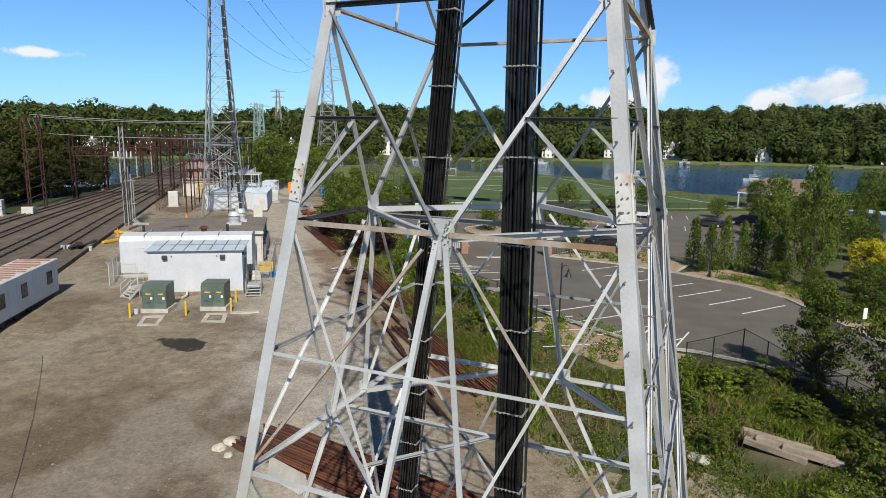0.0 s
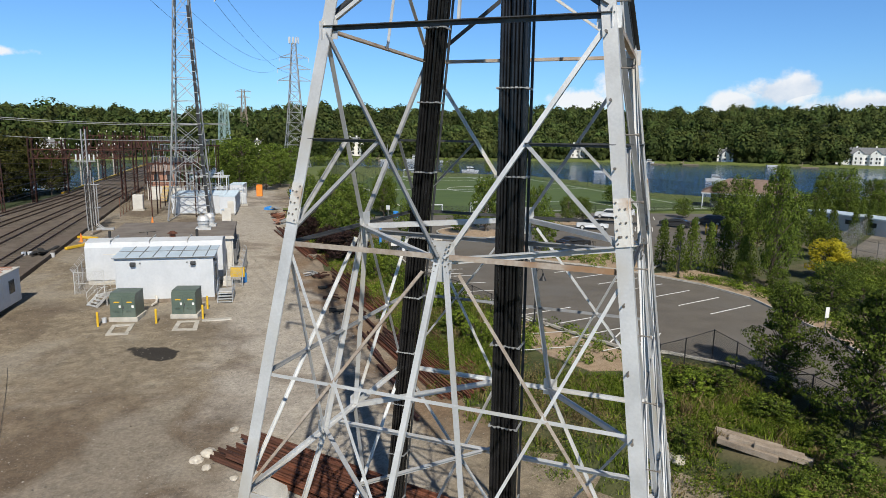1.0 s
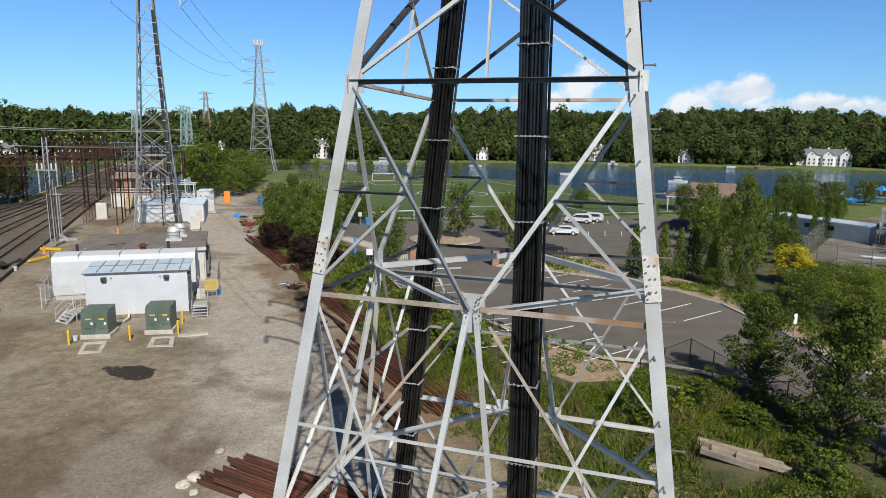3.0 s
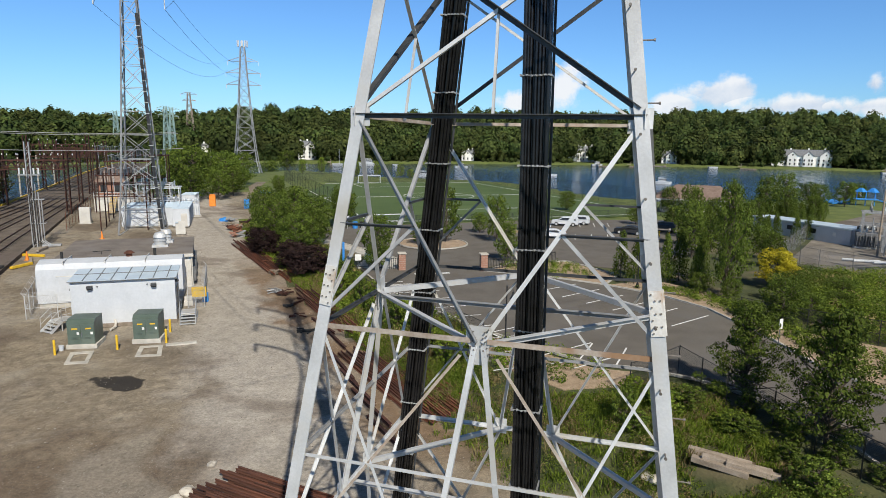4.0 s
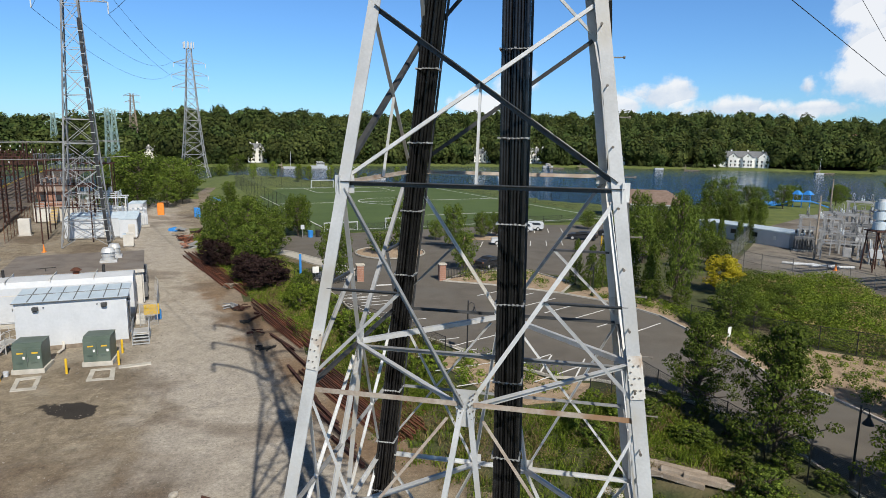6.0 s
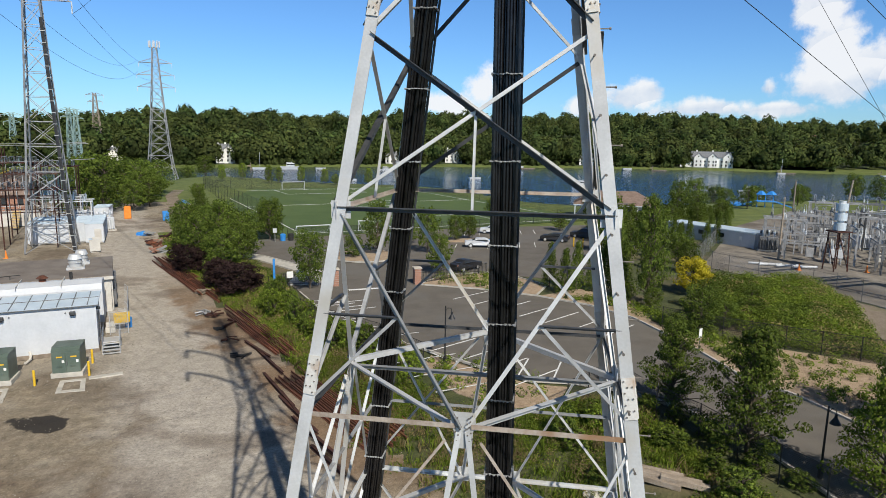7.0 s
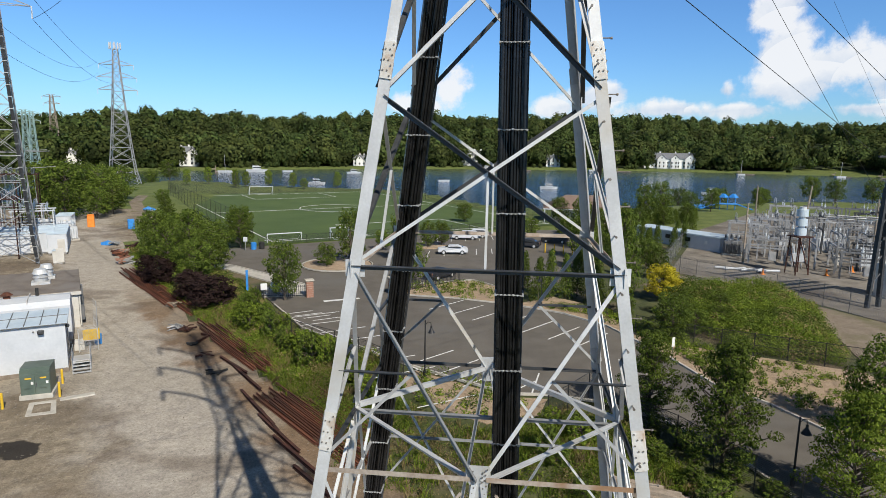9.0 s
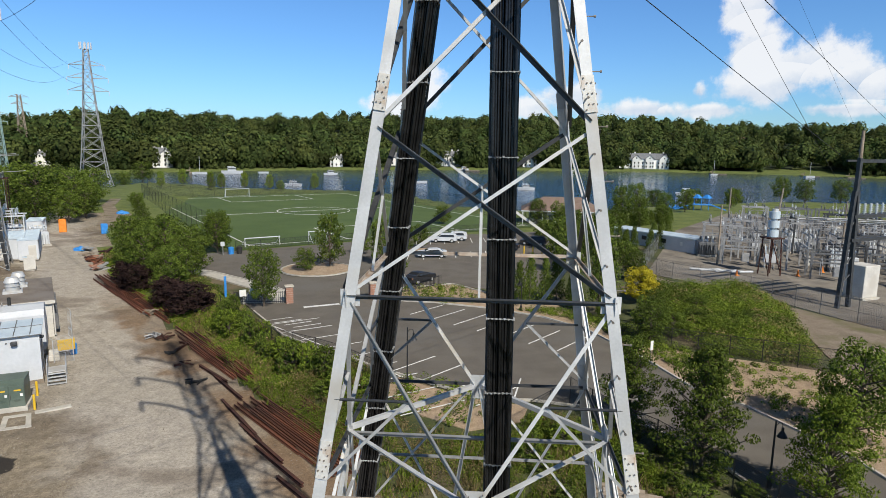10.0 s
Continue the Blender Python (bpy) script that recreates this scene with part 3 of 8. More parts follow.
wvs = [bm.verts.new((x, y, WATER)) for x, y in ((-900, 120), (900, 40), (900, 760), (-900, 760))]
bm.faces.new(wvs)
bm.normal_update()
tagged(link("water", bm, water_mat), "calm blue tidal river with light ripples", "river", kind="structure")

LOT_Z = 2.8
LOT = [(-8.6, 74.5), (-7.2, 70.3), (-4.1, 61.5), (0.0, 55.6), (4.4, 50.3), (7.4, 46.9), (10.2, 44.0), (12.9, 43.4), (16, 41.6), (18.4, 38.6), (20.0, 34), (20.2, 28), (17, 10),
       (24, 8), (27.4, 26), (27.9, 33), (26.8, 39.7), (25.2, 43.5), (25.1, 49.5), (24, 58.3), (21.5, 63.1), (17.3, 67.2), (12, 70.6), (5.6, 73.2), (5.2, 75.5), (-3.6, 75.5), (-4.0, 73.6)]
flat("road", LOT, LOT_Z, M["asphalt"], "dark grey asphalt car park and drive", "car park")
UPPER_LOT = [(-3.6, 75.504), (5.2, 75.504), (9, 77.5), (15, 79), (24, 74), (30, 82), (44, 98), (46, 124), (20, 120.2), (6, 115.0), (-2, 112.0), (-12, 108.3), (-22, 104), (-26, 98), (-14, 92), (-6, 82)]
flat("road", UPPER_LOT, LOT_Z, M["asphalt"], "asphalt drive and second car park beyond the gate", "car park")
FIELD = [(-13.2, 109.0), (-47.6, 203.8), (-46.5, 207.0), (13.2, 228.6), (15.6, 227.4), (49.8, 132.2)]
flat("pitch", FIELD, 2.86, M["turf"], "green artificial turf sports pitch with white lines", "sports pitch")


# ---- the lattice tower ----
TOWER = Matrix.Translation((1.297, 17.699, 0)) @ pose(0, 0, 0, 0, 0, -16.73)


def half(z):
    return max(2.412 - 0.1402 * (z - 16.85), 0.80 - 0.02 * (z - 28.5))


def corner(sx, sy, z):
    return Vector((sx * half(z), sy * half(z), z))


def on_face(f, u, z, inset=0.03):
    """A point on the tower's face f (0 front, 1 right, 2 back, 3 left), u along it."""
    h = half(z) - inset
    return Vector(((u, -h), (h, u), (-u, h), (-h, -u))[f] + (z,))


Z_BASE, Z_D, Z_MID, Z_A, Z_SUB, Z_B, Z_X, Z_C = 0.0, 9.45, 11.6, 13.85, 15.58, 17.37, 19.0, 20.28


bolt_bm = rod(B(), (0, 0, 0), (0, 0, 0.024), 0.0135, 6)
bolt_me = bpy.data.meshes.new("bolt")
bolt_bm.to_mesh(bolt_me)
bolt_bm.free()
bolt_me.materials.append(M["bolt"])


def bolt(p, q, parent):
    ob = new("bolt", bolt_me)
    ob.parent = parent
    ob.matrix_basis = frame_of(p, q)[0]


def build_tower():
    tower = thing("lattice_tower", "tall galvanized steel lattice transmission tower standing on the gravel yard", "lattice tower", TOWER)

    def member(name, p, q, w, out, t=0.014, mat="galv", label="", proud=False):
        shelf = name in ("horizontal", "sub_horizontal", "diagonal") and proud
        if shelf:
            out = -out
        bm = angle(B(), p, q, w * (0.84 if name in ("strut", "plan_brace", "cross_beam", "crossarm") else 0.7), t, out, (1 if shelf else -1) * (1 if frame_of(p, q, out)[0].col[0].z > 0 else -1))
        return part(name, bm, M[mat], tower, label)

    # legs: equal angles with the heel outward, in lengths with bolted splices
    for sx in (-1, 1):
        for sy in (-1, 1):
            for za, zb, w in ((Z_BASE, 14.5, 0.215), (14.5, 20.85, 0.205), (20.85, 28.5, 0.19), (28.5, 38.0, 0.16), (38.0, 47.0, 0.14)):
                a, b = corner(sx, sy, za), corner(sx, sy, zb)
                bm = B()
                t = 0.03
                m, n = frame_of(a, b, (0, -sy, 0))
                xs = 1 if m.col[0].x * sx < 0 else -1
                box(bm, (xs * w / 2, -t / 2 + 0.0, n / 2), (w, t, n), m)
                box(bm, (xs * t / 2, w / 2 + 0.001, n / 2), (t, w - 0.002, n), m)
                part("leg", bm, M["galv"], tower)
            for zs, ln in ((14.55, 0.66), (20.88, 0.62), (8.0, 0.9)):
                a, b = corner(sx, sy, zs - ln / 2), corner(sx, sy, zs + ln / 2)
                plate = B()
                spots = []
                m, n = frame_of(a, b, (0, -sy, 0))
                xs = 1 if m.col[0].x * sx < 0 else -1
                ys = 1
                box(plate, (xs * 0.105, -0.045, n / 2), (0.2, 0.022, n), m)
                box(plate, (-xs * 0.012, 0.105, n / 2), (0.022, 0.2, n), m)
                for i in range(7):
                    for j in (0.04, 0.095 + 0.02 * (i % 2), 0.165):
                        if i % 2 == (j == 0.165):
                            continue
                        spots.append((m @ Vector((xs * j, -0.054, 0.05 + i * (n - 0.1) / 6)), m @ Vector((xs * j, -0.085, 0.05 + i * (n - 0.1) / 6))))
                        spots.append((m @ Vector((-xs * 0.022, j, 0.05 + i * (n - 0.1) / 6)), m @ Vector((-xs * 0.048, j, 0.05 + i * (n - 0.1) / 6))))
                sp = part("splice_plate", plate, M["streaked"], tower, "bolted splice plate streaked with rust")
                for p, q in spots:
                    bolt(p, q, sp)

    outs = (Vector((0, -1, 0)), Vector((1, 0, 0)), Vector((0, 1, 0)), Vector((-1, 0, 0)))
    for f in range(4):
        o = outs[f]
        E = lambda u, z, i=0.03: on_face(f, u, z, i)
        L = lambda z, s, back=0.12: on_face(f, s * (half(z) - back), z)
        rusty = "galv_rust" if f == 0 else "galv"
        # level A: horizontal in two halves, hub gusset
        for s in (-1, 1):
            # rust-stained at the front, darker steel on the other faces
            member("horizontal", L(Z_A, s), E(s * 0.13, Z_A), 0.12 if f == 0 else 0.09, o, mat="galv_rust" if f == 0 else "dark_and_shaded_steel")
            # left diagonal in duller steel: its outer flange's shade put into the colour
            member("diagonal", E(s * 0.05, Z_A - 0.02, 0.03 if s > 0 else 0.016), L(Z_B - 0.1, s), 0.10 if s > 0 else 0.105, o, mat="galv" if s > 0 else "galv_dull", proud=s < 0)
            # sub-horizontals coloured dark for the shade below their upper flange
            member("sub_horizontal", L(Z_SUB, s), E(s * 1.18, Z_SUB), 0.07, o, mat="dark_and_shaded_steel", proud=True)
            member("sub_diagonal", E(s * 1.2, Z_SUB), L(14.1, s), 0.08, o, mat="galv_dull")
            member("strut", E(s * 0.075, Z_A - 0.1), E(s * 0.70, Z_D), 0.11, o)
            member("diagonal", E(s * 0.30, Z_A - 0.25), L(Z_D + 0.12, s), 0.07, o, mat=rusty)
            member("diagonal", L(Z_A - 0.08, s), E(s * 0.72, Z_D), 0.07, o)
            member("horizontal", L(Z_D, s), E(s * 0.70, Z_D), 0.13, o)
            member("diagonal", E(s * 0.7, Z_D - 0.1), L(0.6, s), 0.11, o)
            member("diagonal", L(Z_D - 0.1, s), E(s * 0.5, 4.9), 0.08, o)
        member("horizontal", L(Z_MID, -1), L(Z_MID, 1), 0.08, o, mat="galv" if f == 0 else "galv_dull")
        member("horizontal", E(-0.7, Z_D), E(0.7, Z_D), 0.13, o)
        # front one darkened in colour for the shade its shelf would throw
        member("horizontal", L(Z_B, -1, 0.02), L(Z_B, 1, 0.02), 0.11, o, mat="dark_and_shaded_steel" if f == 0 else "galv_rust", proud=f == 0)
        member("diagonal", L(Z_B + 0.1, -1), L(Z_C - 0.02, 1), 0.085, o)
        # dark colour stands in for shade under this diagonal's outward flange
        member("diagonal", L(Z_C - 0.02, -1), L(Z_B + 0.1, 1), 0.125, o, mat="dark_and_shaded_steel", proud=True)
        member("hanger", E(0, Z_X - 0.05, 0.06), E(0, Z_B, 0.06), 0.06, o)
        member("diagonal", L(Z_C + 0.12, -1), L(23.6, 1), 0.10, o)
        # flange shade put into this one's colour as well
        member("diagonal", L(23.6, -1), L(Z_C + 0.12, 1), 0.125, o, mat="dark_and_shaded_steel", proud=True)
        for za, zb in ((23.7, 26.3), (26.3, 28.5), (28.5, 30.6), (30.6, 32.7), (32.7, 34.8), (34.8, 36.9), (36.9, 39.0), (39.0, 41.0), (41.0, 43.0), (43.0, 45.0), (45.0, 47.0)):
            member("diagonal", L(za, -1), L(zb, 1), 0.08, o)
            member("diagonal", L(zb, -1), L(za, 1), 0.08, -o)
        # gusset plates with bolts
        bm = B()
        p = E(0.0, Z_A + 0.0, 0.055)
        m, n = frame_of(p - o * 0.012, p, (0, 0, 1))
        prof = [(-0.21, 0.24), (0.19, 0.24), (0.21, 0.02), (0.16, -0.1), (0.15, -0.4), (-0.15, -0.4), (-0.16, -0.1), (-0.22, 0.02)]
        lo, hi = [bm.verts.new(m @ Vector((x, y, 0.0))) for x, y in prof], [bm.verts.new(m @ Vector((x, y, 0.02))) for x, y in prof]
        bm.faces.new(lo[::-1]), bm.faces.new(hi)
        for i in range(len(prof)):
            bm.faces.new((lo[i], lo[(i + 1) % 8], hi[(i + 1) % 8], hi[i]))
        bmesh.ops.recalc_face_normals(bm, faces=bm.faces)
        g = part("gusset_plate", bm, M["galv"], tower)
        for i in range(6):
            for k, x in enumerate((0.045, 0.1)):
                for s in (-1, 1):
                    y = -0.34 + i * 0.1 + 0.045 * k
                    xx = s * (x + 0.028 * abs(i - 3.2))
                    bolt(m @ Vector((xx, y, 0.054)), m @ Vector((xx, y, 0.08)), g)
        for s in (-1, 1):
            bm = B()
            mm, nn = frame_of(E(s * 0.70, Z_D, 0.015), E(s * 0.70, Z_D, 0.0), (0, 0, 1))
            box(bm, (0, 0.02, 0), (0.34, 0.42, 0.02), mm, bevel=0.004)
            part("gusset_plate", bm, M["galv"], tower)
            bm = B()
            c = on_face(f, s * (half(Z_B) - 0.1), Z_B - 0.02, 0.05)
            mm, nn = frame_of(c, c + o * 0.02, (0, 0, 1))
            box(bm, (0, 0, 0), (0.34, 0.30, 0.014), mm)
            part("gusset_plate", bm, M["galv"], tower)
    # plan bracing: a diamond at level A, cut corners and a cross beam at level D
    up = Vector((0, 0, 1))
    for f in range(4):
        a, b = on_face(f, 0.12, Z_A - 0.02, 0.06), on_face((f + 1) % 4, -0.12, Z_A - 0.02, 0.06)
        member("plan_brace", a, b, 0.115, up)
        a, b = on_face(f, 0.7, Z_D, 0.06), on_face((f + 1) % 4, -0.7, Z_D, 0.06)
        member("plan_brace", a, b, 0.115, up)
    member("cross_beam", Vector((-half(Z_D), -0.05, Z_D - 0.12)), Vector((half(Z_D), -0.05, Z_D - 0.12)), 0.12, up)
    member("cross_beam", Vector((-1.75, -half(Z_D) + 1.2, Z_D - 0.1)), Vector((0.2, 0.1, Z_D - 0.1)), 0.09, up)
    member("cross_beam", Vector((-half(Z_A) + 0.1, 0, Z_A - 0.12)), Vector((half(Z_A) - 0.1, 0, Z_A - 0.12)), 0.1, up, mat="galv_dull")
    # step bolts up the front right leg
    z = 2.4
    while z < 23.5:
        c = corner(1, -1, z)
        bm = rod(B(), c + Vector((-0.14, -0.01, 0)), c + Vector((-0.14, -0.19, 0)), 0.011, 6)
        rod(bm, c + Vector((-0.14, -0.17, 0)), c + Vector((-0.14, -0.2, 0)), 0.022, 8)
        part("step_bolt", bm, M["bolt"], tower)
        c = corner(1, -1, z + 0.46)
        bm = rod(B(), c + Vector((0.0, 0.15, 0)), c + Vector((0.18, 0.15, 0)), 0.011, 6)
        rod(bm, c + Vector((0.16, 0.15, 0)), c + Vector((0.19, 0.15, 0)), 0.022, 8)
        part("step_bolt", bm, M["bolt"], tower)
        z += 0.92
    # crossarms high above
    for z, ln in ((30.6, 4.0), (35.4, 3.8), (40.2, 3.4)):
        for s in (-1, 1):
            bm = B()
            pts = [Vector((s * (half(z) - 0.1 + ln * (1 - math.cos(k * 0.3)) / 0.93), 0, z + 2.2 * math.sin(k * 0.3))) for k in range(6)]
            tube(bm, pts, 0.13, 8)
            arm = part("crossarm", bm, M["galv"], tower, "curved tubular crossarm")
            part("insulator", rod(B(), pts[-1], pts[-1] - Vector((0, 0, 1.6)), 0.12, 8), M["porcelain"], arm)
    return tower


build_tower()


def build_bundle(label, axis, offsets, r):
    """A bundle of cables down the tower, held by clamps."""
    run = thing("cable_bundle", label, "cable bundle", TOWER)

    def at(z):
        return Vector((lerp_table(z, axis[0]), lerp_table(z, axis[1]), z))

    zs = [0.2 + 0.95 * i for i in range(27)]
    for i, (u, v) in enumerate(offsets):
        cu = bpy.data.curves.new("cable", "CURVE")
        cu.dimensions, cu.bevel_depth, cu.bevel_resolution, cu.use_fill_caps = "3D", r * random.uniform(0.75, 1.1), 1, True
        sp = cu.splines.new("POLY")
        sp.points.add(len(zs) - 1)
        for p, z in zip(sp.points, zs):
            j = 0.012 * noise.noise((i * 3.1, z * 0.45, 0.5)), 0.012 * noise.noise((i * 3.1, z * 0.45, 9.5))
            p.co = (*(at(z) + Vector((u + j[0], v + j[1], 0))), 1)
        cu.materials.append(M["cable"])
        ob = new("cable", cu)
        ob.parent = run
    us, vs = [o[0] for o in offsets], [o[1] for o in offsets]
    z = 2.0
    while z < 25:
        bm = B()
        c = at(z)
        y0 = min(vs) - r - 0.02
        for k in range(7):
            u = min(us) - 0.03 + (max(us) - min(us) + 0.06) * k / 6
            box(bm, (c.x + u, c.y + y0, z + random.uniform(-0.016, 0.016)), (0.05, 0.026, 0.024), None, bevel=0.005)
            rod(bm, (c.x + u, c.y + y0, z), (c.x + u, c.y + y0 - 0.03, z), 0.012, 6)
        box(bm, (c.x + (min(us) + max(us)) / 2, c.y + y0 + 0.012, z), (max(us) - min(us) + 0.15, 0.012, 0.012))
        for k in (-1, 1):
            u = (min(us) - 0.06) if k < 0 else (max(us) + 0.06)
            box(bm, (c.x + u, c.y + (min(vs) + max(vs)) / 2, z), (0.03, max(vs) - min(vs) + 0.15, 0.035))
        part("clamp", bm, M["galv_dull"], run, "galvanized cable clamp")
        z += 1.62 + random.uniform(-0.05, 0.05)
    for s in (min(us) - 0.05, max(us) + 0.05):
        part("ladder_rail", bar(B(), at(zs[0]) + Vector((s, max(vs) + 0.08, 0)), at(zs[-1]) + Vector((s, max(vs) + 0.08, 0)), 0.05, 0.03), M["dark_and_shaded_steel"], run)
    return run
B1 = ([(0, -half(0) + 0.273), (25, -half(25) + 0.273)], [(0, half(0) - 0.285), (25, half(25) - 0.285)])
B2 = ([(0, 0.596), (25, 0.346)], [(0, -0.339), (25, -0.339)])
grid1 = [(-0.18 + 0.36 * i / 6, -0.1 + 0.2 * j / 3 + 0.03 * ((i * 5 + j * 3) % 4 - 1.5)) for i in range(7) for j in range(4)]
grid2 = [(-0.215 + 0.43 * i / 8, -0.1 + 0.2 * j / 3 + 0.03 * ((i * 5 + j * 3) % 4 - 1.5)) for i in range(9) for j in range(4)]
build_bundle("thick bundle of black cables running up inside the tower", B1, grid1, 0.036)
build_bundle("wide flat bundle of black cables running up inside the tower", B2, grid2, 0.036)
# ---- the equipment yard ----
YARD_RZ = 18.0


def yard_m(u, v, rz=0.0, dz=0.0):
    """A pose in the yard: u along the sheds' fronts from their right corner, v towards the back."""
    a = radians(YARD_RZ)
    x, y = -23.2 + u * math.cos(a) - v * math.sin(a), 59.5 + u * math.sin(a) + v * math.cos(a)
    return pose(x, y, yard_z(x, y) + dz, 0, 0, YARD_RZ + rz)


def on_yard(x, y, rz=0.0, dz=0.0):
    return pose(x, y, yard_z(x, y) + dz, 0, 0, rz)


def lip(bm, pts, x0, x1):
    """Extrudes an outline in y, z along x."""
    lo, hi = [bm.verts.new((x0, y, z)) for y, z in pts], [bm.verts.new((x1, y, z)) for y, z in pts]
    bm.faces.new(lo), bm.faces.new(hi[::-1])
    for i in range(len(pts)):
        j = (i + 1) % len(pts)
        bm.faces.new((lo[i], hi[i], hi[j], lo[j]))
    bmesh.ops.recalc_face_normals(bm, faces=bm.faces)
    return bm


def railing(parent, pts, h=1.05, r=0.022, name="railing"):
    for a, b in zip(pts, pts[1:]):
        a, b = Vector(a), Vector(b)
        bm = rod(B(), a, a + Vector((0, 0, h)), r, 6)
        rod(bm, b, b + Vector((0, 0, h)), r, 6)
        for k in (0.5, 1.0):
            rod(bm, a + Vector((0, 0, h * k)), b + Vector((0, 0, h * k)), r, 6)
        part(name, bm, M["galv"], parent, "galvanized pipe railing")


def front_shed():
    s = thing("equipment_shed", "pale blue-white metal equipment shed with a ribbed pale blue roof", "shed", on_yard(-22.25, 57.6, 17))
    part("base", box(B(), (-3.9, 1.8, 0.15), (8.0, 3.7, 0.34), None, 0.02), M["timber"], s, "weathered timber footing")
    part("wall", lip(B(), [(0, 0.32), (3.6, 0.32), (3.6, 4.2), (0, 3.96)], -7.8, 0), M["white"], s)
    roof = part("roof", lip(B(), [(-0.18, 3.95), (3.75, 4.21), (3.75, 4.29), (-0.18, 4.03)], -7.95, 0.2), M["blue_roof"], s, "pale blue sheet metal roof")
    for i in range(7):
        x = -6.9 + i * 1.06
        part("seam", bar(B(), (x, -0.15, 4.05), (x, 3.7, 4.305), 0.06, 0.05), M["steel_grey"], roof)
    part("seam", bar(B(), (-7.9, 1.9, 4.19), (0.15, 1.9, 4.19), 0.05, 0.05), M["steel_grey"], roof)
    part("gutter", box(B(), (-3.9, -0.2, 3.97), (8.2, 0.1, 0.07), None, 0.02), M["steel_grey"], s)
    for x in (-6.4, -1.6):
        lamp = part("wall_lamp", box(B(), (x, -0.14, 3.45), (0.44, 0.28, 0.3), None, 0.05), M["dark_and_shaded_steel"], s, "dark grey wall-mounted floodlight")
        part("lens", box(B(), (x, -0.2, 3.28), (0.36, 0.14, 0.03)), M["glass_dark"], lamp)
        part("sensor", box(B(), (x + (0.55 if x < -4 else -0.5), -0.05, 3.5), (0.1, 0.12, 0.1), None, 0.02), M["steel_grey"], s)
    for i in range(7):
        part("panel_joint", box(B(), (-6.83 + i * 0.98, -0.006, 2.1), (0.014, 0.016, 3.5)), M["white"], s)
    for x in (-7.8, 0):
        part("corner_trim", box(B(), (x, 0, 2.1), (0.09, 0.06, 3.6)), M["white"], s)
    door = part("door", box(B(), (0.02, 1.9, 1.85), (0.05, 1.0, 2.1), None, 0.01), M["steel_grey"], s)
    part("door_handle", box(B(), (0.07, 1.55, 1.8), (0.06, 0.05, 0.2)), M["dark_and_shaded_steel"], door)
    part("bulkhead_lamp", box(B(), (0.16, 0.5, 3.6), (0.3, 0.3, 0.22), None, 0.05), M["dark_and_shaded_steel"], s)
    part("conduit", tube(B(), [(-4.7, -0.12, 0.62), (-4.62, -0.3, 0.45), (-4.6, -0.7, 0.2), (-4.85, -1.3, 0.12)], 0.1, 8), M["offwhite"], s)
    return s


front_shed()


def metal_stair(name, m, n=4):
    st = thing(name, "galvanized steel entrance steps with pipe railings", "steps", m, "entrance steps")
    part("landing", box(B(), (0, 1.6, n * 0.2), (1.3, 1.4, 0.06)), M["galv"], st)
    for i in range(n):
        part("tread", box(B(), (0, 0.1 + i * 0.24, 0.2 * (i + 0.5)), (1.2, 0.26, 0.04)), M["galv"], st)
    for sx in (-0.62, 0.62):
        part("stringer", bar(B(), (sx, 0, 0.02), (sx, 1.0, 0.2 * n), 0.05, 0.2), M["galv"], st)
        railing(st, [(sx, 0.05, 0.1), (sx, 1.0, 0.2 * n), (sx, 2.25, 0.2 * n)])
        for y in (1.0, 2.2):
            part("post", bar(B(), (sx, y, 0), (sx, y, 0.2 * n), 0.06), M["galv"], st)
    return st


metal_stair("steps", on_yard(-21.0, 56.9, 17))
metal_stair("steps", on_yard(-31.4, 54.3, -25))


def back_shed():
    s = thing("equipment_shelter", "long white equipment shelter with rounded eaves and double doors", "shelter", yard_m(-11.7, 5.0))
    part("base", box(B(), (6.1, 1.8, 0.25), (12.0, 3.4, 0.5), None, 0.02), M["concrete"], s)
    part("body", lip(B(), [(0, 0.5), (3.6, 0.5), (3.6, 3.6), (3.2, 4.05), (1.8, 4.25), (0.4, 4.05), (0, 3.6)], 0, 12.2), M["white"], s)
    for i in range(3):
        part("panel_seam", box(B(), (2.2 + i * 3.4, 1.8, 4.14), (0.05, 3.5, 0.28)), M["offwhite"], s)
    for x in (2.2, 3.25):
        d = part("door", box(B(), (x, -0.015, 1.75), (1.0, 0.05, 2.3), None, 0.01), M["white"], s)
        part("door_handle", box(B(), (x + (0.4 if x < 3 else -0.4), -0.06, 1.7), (0.05, 0.06, 0.2)), M["steel_grey"], d)
    part("door_frame", box(B(), (2.72, -0.01, 2.95), (2.3, 0.06, 0.08)), M["offwhite"], s)
    for x, h, r in ((1.6, 0.7, 0.12), (9.6, 0.75, 0.14)):
        part("vent_pipe", rod(B(), (x, 2.6, 4.1), (x, 2.6, 4.1 + h), r, 10), M["dark"], s, "dark vent pipe")
    hood = part("roof_ventilator", rod(B(), (7.4, 2.0, 4.2), (7.4, 2.0, 4.6), 0.28, 12), M["rust"], s, "rusty mushroom ventilator")
    part("cap", rod(B(), (7.4, 2.0, 4.55), (7.4, 2.0, 4.8), 0.5, 14, 0.2), M["rust"], hood)
    return s


back_shed()


